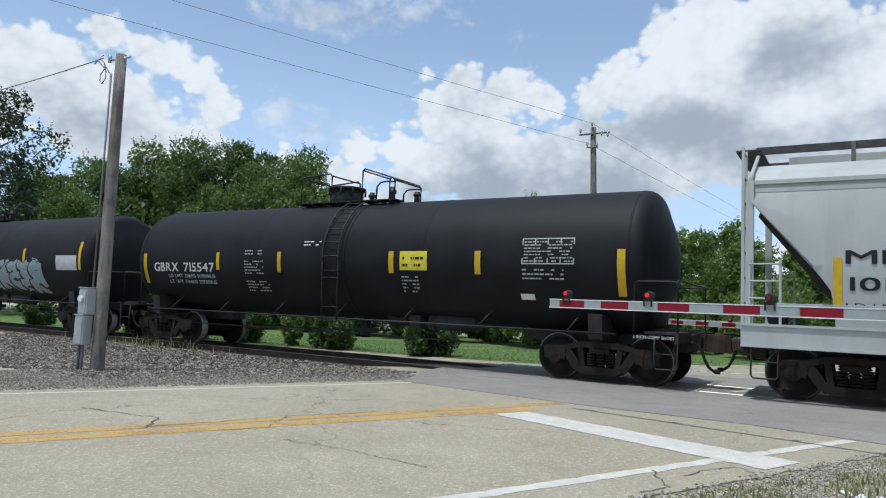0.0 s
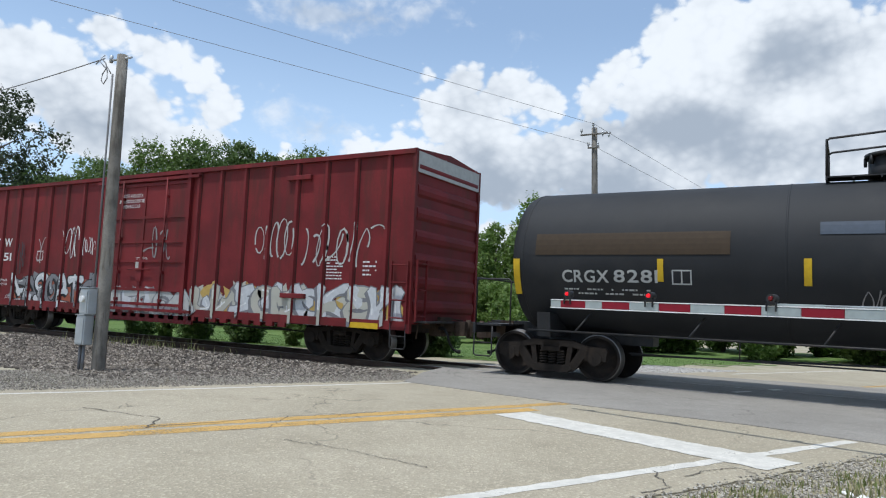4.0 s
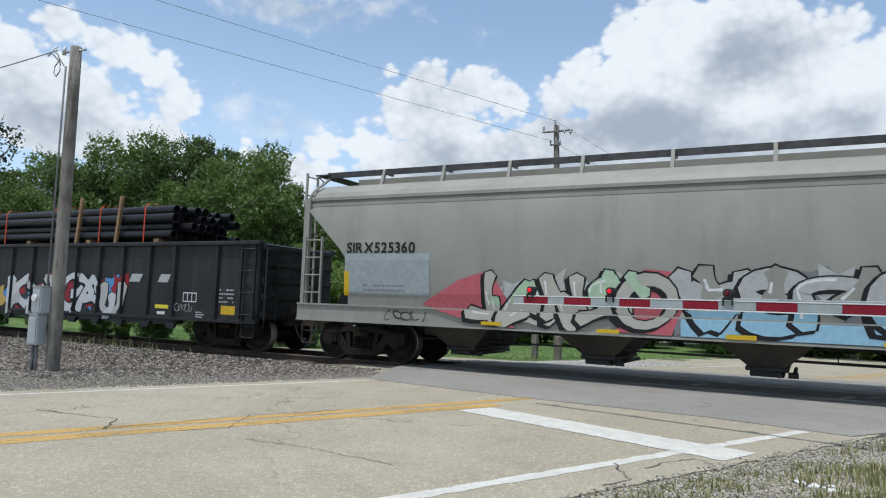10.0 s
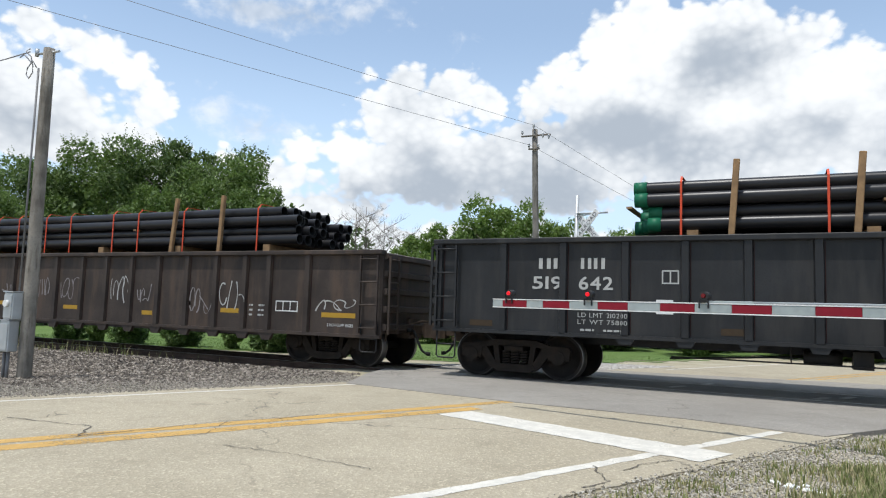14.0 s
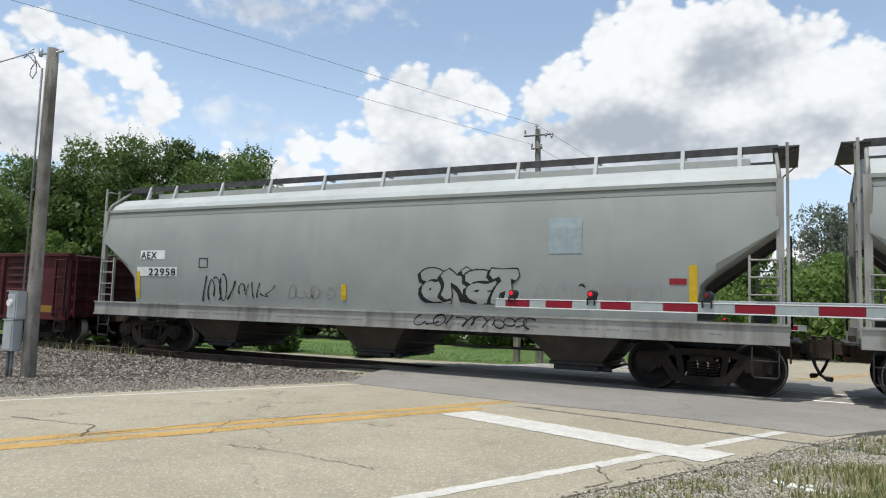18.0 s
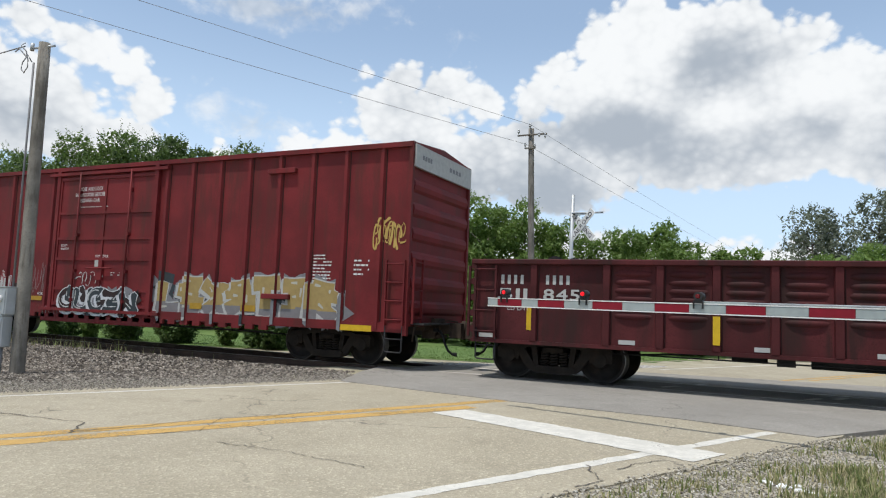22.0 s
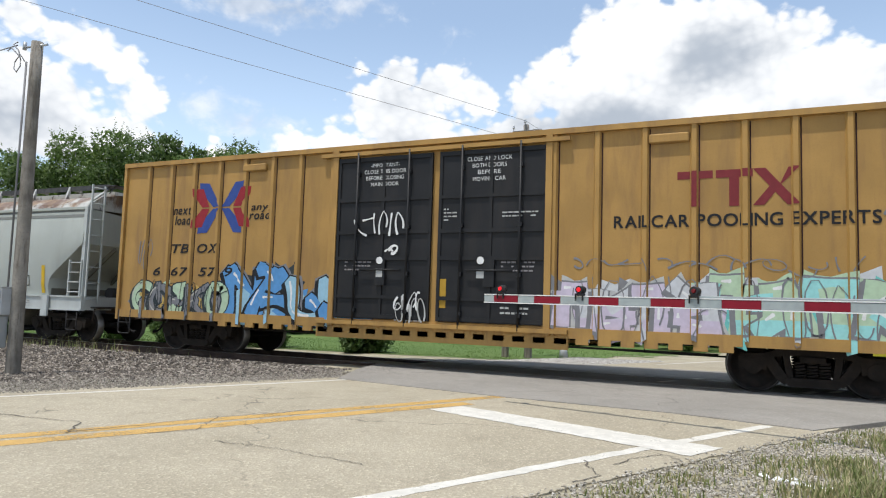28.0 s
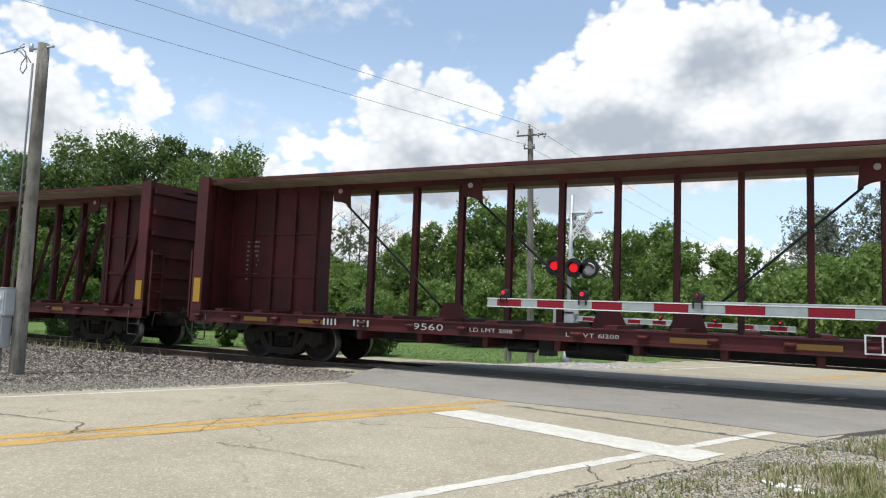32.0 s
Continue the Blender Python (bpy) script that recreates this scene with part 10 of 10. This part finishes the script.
spray(c, scrawl(1.7, 5.7, 0.85, 1.7, "smoke", 157, 16, 0.02, 4.5), y, sp, d)
spray(c, scrawl(-0.9, 0.0, 2.45, 2.8, "white", 123, 8, 0.024) + scrawl(-0.8, -0.1, 2.5, 2.7, "white", 158, 6, 0.02), y - 0.06)
spray(c, scrawl(6.2, 6.8, 3.5, 3.95, "faint", 124, 7, 0.022) + scrawl(-7.6, -7.1, 0.8, 1.1, "dull_white", 125, 5, 0.02) + scrawl(6.95, 7.5, 0.82, 1.05, "dull_white", 159, 6, 0.016), y)
patch(c, "repaint_patch", -1.2, -0.2, 1.36, 2.02, "grime", y - 0.05)
patch(c, "repaint_patch", 0.2, 1.25, 1.36, 2.02, "grime", y - 0.05)
patch(c, "repaint_patch", -2.2, -1.75, 1.42, 1.86, "grime", y, sp, d)
tape_marks(c, ((-7.22, -7.06, 1.33, 2.2), (-4.59, -4.45, 0.85, 1.5), (-1.95, -1.83, 0.95, 1.36), (1.85, 2.0, 0.95, 1.4), (4.0, 4.12, 0.95, 1.4), (7.1, 7.26, 1.3, 2.15)), y, sp, d)
patch(c, "reflective_tape", -6.85, -6.35, 1.05, 1.2, "gold", y)
framed(c, 5.6, 6.1, 1.25, 1.6, "dull_white", y, cells=3)
small_print(c, 5.55, 6.15, 1.75, 2.3, 6, "dull_white", y, 45)
patch(c, "white_decal", -1.8, -1.62, 2.75, 2.95, "white", y)

# brown double-door boxcar
P = [s * v for v in (8.83, 8.08, 7.42, 6.56, 5.77, 5.07, 4.22, 3.42, 2.61) for s in (-1, 1)]
c, y, sp, d = boxcar(-125.8, 9.5, M["brown_box"], "brown double-door boxcar with white stripes and graffiti", (-7.17, 7.28), P, ((-2.45, -0.02), (0.04, 2.42)), top=4.93)
for k in range(5):
    z = 3.82 - k * 0.168
    decal("painted_stripe", [([(-9.2, z - 0.08), (-6.6 - 0.05 * k, z - 0.08), (-6.56 - 0.05 * k, z + 0.06), (-9.2, z + 0.06)], [(0, 1, 2, 3)], "cream", 1)], c, y, sp, d)
decal("emblem", [([(-6.5, 3.0), (-6.1, 3.0), (-5.6, 3.6), (-5.5, 3.0), (-5.1, 3.0), (-5.3, 3.9), (-5.8, 3.9), (-6.2, 3.4), (-6.3, 3.9), (-6.7, 3.9)], [(0, 1, 8, 9), (1, 2, 6, 7), (2, 3, 4, 5, 6)], "white", 1)], c, y, sp, d)
logo_bars(c, ((-8.6, -8.42), (-8.35, -8.17)), 2.13, 2.38, "white", y, 0.0)
for s, a, b in (("46", -8.58, -8.18), ("92", -7.8, -7.38), ("7", -7.0, -6.85)):
    patch(c, "number_panel", a - 0.1, b + 0.1, 1.68, 2.02, "charcoal", y, layer=0.2)
    text(c, s, a, b, 1.72, 1.97, "white", y)
for k, s in enumerate(("CLOSE THIS DOOR", "BEFORE CLOSING", "MAIN DOOR")):
    w = (0.85, 0.75, 0.55)[k]
    text(c, s, -1.0 - w / 2, -1.0 + w / 2, 4.26 - 0.12 * k, 4.34 - 0.12 * k, "white", y - 0.05)
for k, s in enumerate(("CLOSE AND LOCK", "BOTH DOORS BEFORE", "MOVING CAR")):
    w = (0.9, 1.0, 0.7)[k]
    text(c, s, 1.4 - w / 2, 1.4 + w / 2, 4.24 - 0.12 * k, 4.32 - 0.12 * k, "white", y - 0.05)
spray(c, burner(2.5, 6.5, 0.72, 1.98, 5, 131, ("white", "silver"), "black", ("smoke", "mint"), "white", thick=0.36), y, sp, d, "white graffiti letters with black outlines")
spray(c, burner(6.3, 8.05, 0.76, 2.0, 3, 132, ("mint", "cream"), "leafgreen", ("mint", "cream"), thick=0.4), y, sp, d)
spray(c, burner(-6.8, -2.6, 0.72, 2.05, 6, 133, ("white", "silver"), "black", ("smoke", "lilac"), "white", thick=0.34), y, sp, d, "white and grey graffiti letters")
spray(c, burner(-9.2, -7.0, 0.78, 1.3, 4, 134, ("lilac", "mint"), "black", ("lilac",)), y, sp, d)
spray(c, burner(-2.3, 2.3, 0.95, 1.75, 6, 135, ("brown_box", "smoke"), "charcoal", ("smoke", "faint")), y - 0.05)
for a, b, z0, z1 in ((8.26, 8.77, 1.15, 1.33), (8.97, 9.4, 0.88, 1.08), (-9.33, -8.85, 0.83, 1.02), (-8.69, -8.1, 1.1, 1.26), (3.0, 3.4, 0.95, 1.05), (5.0, 5.4, 0.95, 1.05)):
    patch(c, "reflective_tape", a, b, z0, z1, "gold", y, (), 0, 6.5)
framed(c, 8.29, 8.75, 1.46, 1.77, "white", y, cells=2)
small_print(c, 7.5, 7.9, 1.7, 2.4, 8, "white", y, 47)
small_print(c, 8.2, 8.75, 1.85, 2.4, 6, "white", y, 48)
for a in (-1.35, 1.3):
    patch(c, "white_decal", a, a + 0.2, 1.95, 2.2, "white", y - 0.12)

# yellow double-door boxcar with black doors
P = [-8.42, -7.61, -6.83, -5.99, -5.18, -4.34, -3.53, -2.63, 2.56, 3.4, 4.28, 5.14, 5.98, 6.77, 7.58, 8.4]
c, y, sp, d = boxcar(-146.45, 9.3, M["yellow_box"], "mustard yellow boxcar with black doors and teal graffiti", (-6.93, 7.01), P, ((-2.5, -0.03), (0.03, 2.48)), M["black_door"], top=4.88, end_mat=M["yellow_box"])
ch = []
for s in (-1, 1):
    for k, m in enumerate(("brand_blue", "logo_red")):
        o, w = 0.36 * k, 0.24
        for v in (-1, 1):
            ax, az = -5.93 + s * (0.02 + o), 3.6 + v * 0.02
            bx, bz = -5.93 + s * (0.62 + (0.18 if k else 0)), 3.6 + v * (0.56 if not k else 0.42)
            ch.append(([(ax, az), (ax + s * w, az), (bx + s * 0.1, bz - v * 0.1), (bx + s * 0.12, bz + v * 0.08), (bx - s * 0.2, bz + v * 0.06)], [tuple(range(5))], m, 1.0 + 0.5 * k + 0.05 * v))
decal("emblem", ch, c, y, sp, d, "red and blue crossed-arrow emblem")
text(c, "next", -7.5, -6.92, 3.46, 3.7, "black", y, sp, d, 0.2)
text(c, "load", -7.44, -6.94, 3.2, 3.44, "black", y, sp, d, 0.2)
text(c, "any", -4.98, -4.5, 3.5, 3.68, "black", y, sp, d, 0.2)
text(c, "road", -5.02, -4.42, 3.28, 3.5, "black", y, sp, d, 0.2)
text(c, "TB", -7.56, -6.94, 2.48, 2.71, "black", y, sp, d, 0.2)
text(c, "OX", -6.66, -5.98, 2.48, 2.71, "black", y, sp, d, 0.2)
for s, a in (("6", -8.12), ("67", -7.5), ("57", -6.55), ("9", -5.75)):
    text(c, s, a, a + (0.24 if len(s) == 1 else 0.52), 1.9, 2.12, "black", y, sp, d, 0.2)
text(c, "RAILCAR POOLING EXPERTS", 3.72, 8.0, 2.9, 3.13, "black", y, sp, d)
tt = []
for a in (4.85, 5.5):
    tt += [([(a, 3.76), (a + 0.6, 3.76), (a + 0.6, 3.9), (a, 3.9)], [(0, 1, 2, 3)], "emblem_maroon", 1), ([(a + 0.22, 3.25), (a + 0.38, 3.25), (a + 0.38, 3.76), (a + 0.22, 3.76)], [(0, 1, 2, 3)], "emblem_maroon", 1.1)]
tt += [([(6.1, 3.9), (6.64, 3.25), (6.84, 3.25), (6.3, 3.9)], [(0, 1, 2, 3)], "emblem_maroon", 1.2),
       ([(6.1, 3.25), (6.28, 3.25), (6.46, 3.48), (6.37, 3.59)], [(0, 1, 2, 3)], "emblem_maroon", 1.3), ([(6.51, 3.58), (6.6, 3.66), (6.84, 3.9), (6.66, 3.9)], [(0, 1, 2, 3)], "emblem_maroon", 1.4)]
decal("emblem", tt, c, y, sp, d, "dark red block emblem")
for k, s in enumerate(("-IMPORTANT-", "CLOSE THIS DOOR", "BEFORE CLOSING", "MAIN DOOR")):
    w = (0.72, 1.05, 0.95, 0.7)[k]
    text(c, s, -1.25 - w / 2, -1.25 + w / 2, 4.34 - 0.14 * k, 4.43 - 0.14 * k, "white", y - 0.05)
for k, s in enumerate(("CLOSE AND LOCK", "BOTH DOORS", "BEFORE", "MOVING CAR")):
    w = (0.98, 0.75, 0.5, 0.72)[k]
    text(c, s, 1.2 - w / 2, 1.2 + w / 2, 4.34 - 0.14 * k, 4.43 - 0.14 * k, "white", y - 0.05)
spray(c, scrawl(-2.0, -0.7, 2.85, 3.4, "white", 141, 6, 0.045) + scrawl(-1.2, -0.85, 2.4, 2.62, "white", 142, 2, 0.06), y - 0.09)
small_print(c, 0.2, 0.5, 3.1, 3.4, 4, "dull_white", y - 0.05, 51)
small_print(c, 1.5, 2.25, 3.15, 3.3, 2, "dull_white", y - 0.05, 52)
small_print(c, -2.2, -1.5, 2.05, 2.3, 3, "faint", y - 0.05, 53)
small_print(c, 1.5, 2.2, 2.05, 2.3, 3, "faint", y - 0.05, 56)
small_print(c, 1.5, 2.1, 1.2, 1.4, 2, "dull_white", y - 0.05, 58)
small_print(c, -0.9, -0.3, 0.98, 1.06, 1, "dull_white", y - 0.05, 59)
spray(c, scrawl(-0.9, -0.2, 1.2, 1.6, "white", 160, 4, 0.04), y - 0.09)
for a in (-1.35, 1.0):
    patch(c, "white_decal", a, a + 0.16, 1.92, 2.1, "dull_white", y - 0.12)
    decal("dial_mark", [([(a + 0.08 + 0.08 * math.cos(k * math.tau / 14), 2.28 + 0.08 * math.sin(k * math.tau / 14)) for k in range(14)], [tuple(range(14))], "white", 1)], c, y - 0.12)
patch(c, "reflective_tape", 0.15, 0.3, 1.3, 1.9, "gold", y - 0.05)
spray(c, burner(-5.6, -1.75, 0.74, 2.15, 4, 143, ("sky_blue", "mid_blue"), "black", ("mid_blue", "sky_blue", "charcoal"), "white", thick=0.34, rim="smoke"), y, sp, d, "blue graffiti letters with white edges")
spray(c, burner(-8.7, -5.6, 0.78, 1.72, 5, 144, ("mint", "smoke"), "charcoal", ("smoke", "mint", "mustard"), "cream", thick=0.3), y, sp, d, "pale green graffiti letters")
spray(c, burner(2.65, 5.5, 0.74, 2.0, 4, 145, ("silver", "lilac"), "smoke", ("smoke", "silver", "lilac"), "white", thick=0.42, rim="dull_white", slab=True, low="lilac"), y, sp, d, "silver and lilac block graffiti letters")
spray(c, scrawl(-8.6, -5.6, 0.85, 1.75, "charcoal", 161, 15, 0.022, 4.6) + scrawl(2.8, 8.3, 0.85, 1.95, "smoke", 162, 16, 0.024, 4.6), y, sp, d)
spray(c, burner(5.3, 8.5, 0.74, 2.1, 4, 155, ("aqua", "mint"), "smoke", ("aqua", "teal", "silver"), "white", thick=0.42, rim="mint", slab=True, low="aqua"), y, sp, d, "aqua and mint block graffiti letters")
spray(c, scrawl(2.8, 7.9, 2.1, 2.35, "smoke", 146, 16, 0.03) + scrawl(8.0, 9.1, 2.6, 3.7, "smoke", 147, 6, 0.04) + scrawl(-8.7, -8.2, 2.1, 3.0, "smoke", 148, 3, 0.03), y, sp, d)
spray(c, scrawl(-0.9, -0.1, 0.95, 1.5, "dull_white", 149, 4, 0.04), y - 0.09)
patch(c, "label", 7.84, 8.3, 0.76, 0.94, "label_yellow", y, sp, d, 7)
framed(c, 7.15, 7.5, 1.3, 1.55, "black", y)
small_print(c, 7.7, 8.3, 1.55, 2.0, 5, "smoke", y, 54)
for k in (-4.9, 4.7):
    bm = bmesh.new()
    soft_box(bm, k - 0.35, k + 0.35, -1.58, -1.5, 4.45, 4.62, 0.02)
    part("latch_bracket", bm, M["yellow_box"], c)

def shards(x0, x1, z0, z1, n, seed, dark, light):
    """Jagged dark facets with pale flashes that stick out behind a piece of lettering, above it and at both ends."""
    rnd = random.Random(seed)
    out = []
    for k in range(n):
        cx, w, up = x0 + (k + 0.5) * (x1 - x0) / n + rnd.uniform(-0.15, 0.15), rnd.uniform(0.3, 0.5), rnd.uniform(0.02, 0.24)
        vs = [(cx - w, z1 - 0.35), (cx - w * 0.9, z1 + up * 0.3), (cx - w * 0.1, z1 + up), (cx + w * 0.6, z1 + up * 0.55), (cx + w, z1 - 0.3)]
        out.append((vs, [(0, 1, 2, 3, 4)], dark, 0.9 + 0.01 * k))
        if light and k % 2 == 0:
            vs = [(cx - w * 0.5, z1 + up * 0.15), (cx + w * 0.1, z1 + up * 0.6), (cx + w * 0.2, z1 + up * 0.1), (cx - w * 0.1, z1 - 0.1)]
            out.append((vs, [(0, 1, 2, 3)], light, 1.05 + 0.01 * k))
    for s, x in ((-1, x0), (1, x1)):
        vs = [(x - s * 0.3, z0), (x + s * 0.38, z0 + 0.02), (x + s * 0.52, z0 + 0.3), (x + s * 0.3, z0 + 0.42), (x + s * 0.2, z1 - 0.12), (x - s * 0.3, z1 + 0.02)]
        out.append((vs, [(0, 1, 2, 3, 4, 5)], dark, 0.88))
        if light:
            vs = [(x + s * 0.05, z0 + 0.08), (x + s * 0.34, z0 + 0.12), (x + s * 0.26, z0 + 0.34), (x + s * 0.08, z0 + 0.3)]
            out.append((vs, [(0, 1, 2, 3)], light, 1.1))
    return out


# grey hopper with brick-red pieces
f = skin_of(ROUND)
c = hopper(-166.35, 9.15, M["pale_hop"], "pale grey covered hopper car with brick-red graffiti and rusty roof edge", (-7.61, 7.68), ((-6.1, -5.3), (-2.3, -1.5), (1.5, 2.3), (5.3, 6.1)),
           (-7.5, -5.9, -4.32, -2.72, -1.13, 0.44, 1.56, 2.74, 4.3, 5.97, 7.5), ROUND, (1.35, 1.8, 2.75), roof_mat=M["rust_roof"], sill_mat=M["white_hop"], bay_z=0.2, tip=0.1, under=M["tan_under"])
# darker grey band along the side just below the eave
patch(c, "eave_band", -9.1, 9.1, 3.5, 3.7, "eave_grey", f)
text(c, "UTCX", -7.8, -7.13, 2.23, 2.44, "black", f)
text(c, "47539", -7.78, -6.92, 1.84, 2.04, "black", f)
framed(c, -6.4, -6.15, 1.9, 2.1, "black", f, cells=1)
small_print(c, -7.6, -6.8, 1.42, 1.6, 2, "smoke", f, 55)
spray(c, shards(-6.1, -2.1, 0.96, 2.12, 6, 51, "charcoal", "leafgreen") + burner(-5.9, -2.1, 0.96, 2.12, 5, 151, ("rust_red",), "white", ("charcoal", "rust_red", "charcoal"), None, thick=0.42, slab=True), over_sill(f),
      label="brick-red graffiti letters with white outlines on charcoal")
spray(c, shards(-0.4, 5.0, 0.96, 2.25, 8, 52, "charcoal", "leafgreen") + burner(-0.3, 5.0, 0.96, 2.25, 6, 152, ("rust_red",), "white", ("charcoal", "rust_red", "charcoal"), None, thick=0.42, slab=True), over_sill(f),
      label="brick-red graffiti letters with white outlines on charcoal")
tape_marks(c, ((-7.98, -7.84, 1.4, 2.12), (7.52, 7.66, 1.36, 2.14), (-5.4, -5.28, 1.45, 1.75), (-2.6, -2.48, 1.45, 1.75), (2.4, 2.52, 1.4, 1.75)), f)
framed(c, 6.5, 7.0, 1.55, 1.85, "black", f)
small_print(c, 5.6, 7.2, 1.05, 1.15, 2, "smoke", -1.65, 56)
decal("rust_run", [([(1.98, 3.48), (2.08, 3.46), (2.06, 3.3), (2.14, 3.2), (2.1, 3.02), (2.04, 2.9), (2.01, 3.05), (1.94, 3.18), (1.99, 3.3)], [tuple(range(9))], "rust", 1)], c, f, zstep=0.1)
for s in (-1, 1):
    bm = bmesh.new()
    prism(bm, [(s * 7.9 - 0.13, 0.72), (s * 7.9 + 0.13, 0.72), (s * 7.9 + 0.13, 1.3), (s * 7.9 - 0.13, 1.3)], "y", -1.72, -1.66)
    rod(bm, (s * 7.9, -1.73, 0.82), (s * 7.9, -1.66, 0.82), 0.1, 12)
    part("jacking_lug", bm, M["white_hop"], c)

# two centerbeam flatcars
BP = [k * 1.19 + 0.53 for k in range(-6, 7)]
GS = ((7.55, -1), (4.15, -1), (-7.6, 1), (-4.1, 1))
for cx, lab, tr in ((-188.07, "empty maroon centerbeam flatcar with end bulkheads", (-8.35, 8.32)), (-211.7, "empty maroon centerbeam flatcar with braced centre posts", (-8.4, 8.8))):
    c = centerbeam(cx, 10.97, M["red_beam"], lab, tr, BP, GS, 2.95)
    y = -1.49
    logo_bars(c, ((-6.9, -6.75), (-6.7, -6.55), (-6.1, -5.95), (-5.85, -5.7)), 0.9, 1.04, "dull_white", y, 0.0)
    text(c, "9560", -4.6, -3.9, 0.9, 1.04, "dull_white", y)
    text(c, "LD LMT 201800", -3.3, -2.2, 0.92, 1.0, "dull_white", y)
    text(c, "LT WT 61200", -1.3, -0.3, 0.92, 1.0, "dull_white", y)
    for a in (-9.2, -7.6, 0.6, 2.6, 5.2, 7.2):
        patch(c, "reflective_tape", a, a + 0.7, 0.9, 1.0, "faded_gold", y)
    framed(c, 3.6, 4.1, 0.88, 1.2, "white", y - 0.01)
    small_print(c, -10.3, -9.9, 1.9, 3.0, 9, "faint", -0.27, 57)
    patch(c, "reflective_tape", 10.68, 10.9, 1.3, 1.8, "gold", -1.475)
    patch(c, "reflective_tape", -10.9, -10.68, 1.3, 1.9, "gold", -1.475)
    if cx < -200:
        for k in range(5):
            bm = bmesh.new()
            for s in (-1, 1):
                xx = 9.4 - k * 2.4
                tube(bm, [(xx, s * 0.3, 3.6), (xx - 0.9, s * 0.34, 1.1)], 0.06, 6)
            part("diagonal_brace", bm, M["red_beam"], c)

# ---------------------------------------------------------------- movement
def travelled(t):
    """How far the train has come, in metres, from its place at 16 s."""
    u = (t - 16) / 16
    return 16 * (11.842 * u - 0.2073 * u * u - 0.0246 * u ** 3)


def motions():
    for thing, x in TRAIN:
        walk(thing, [(t, pose(x + travelled(t), 0, 0)) for t in range(0, 33)])
    turn = [(n / 30, math.degrees(travelled(n / 30) / WHEEL_R)) for n in range(0, 961)]
    for wheel, ax in WHEELS:
        walk(wheel, [(t, pose(ax, 0, WHEEL_R, 0, a, 0)) for t, a in turn])


motions()
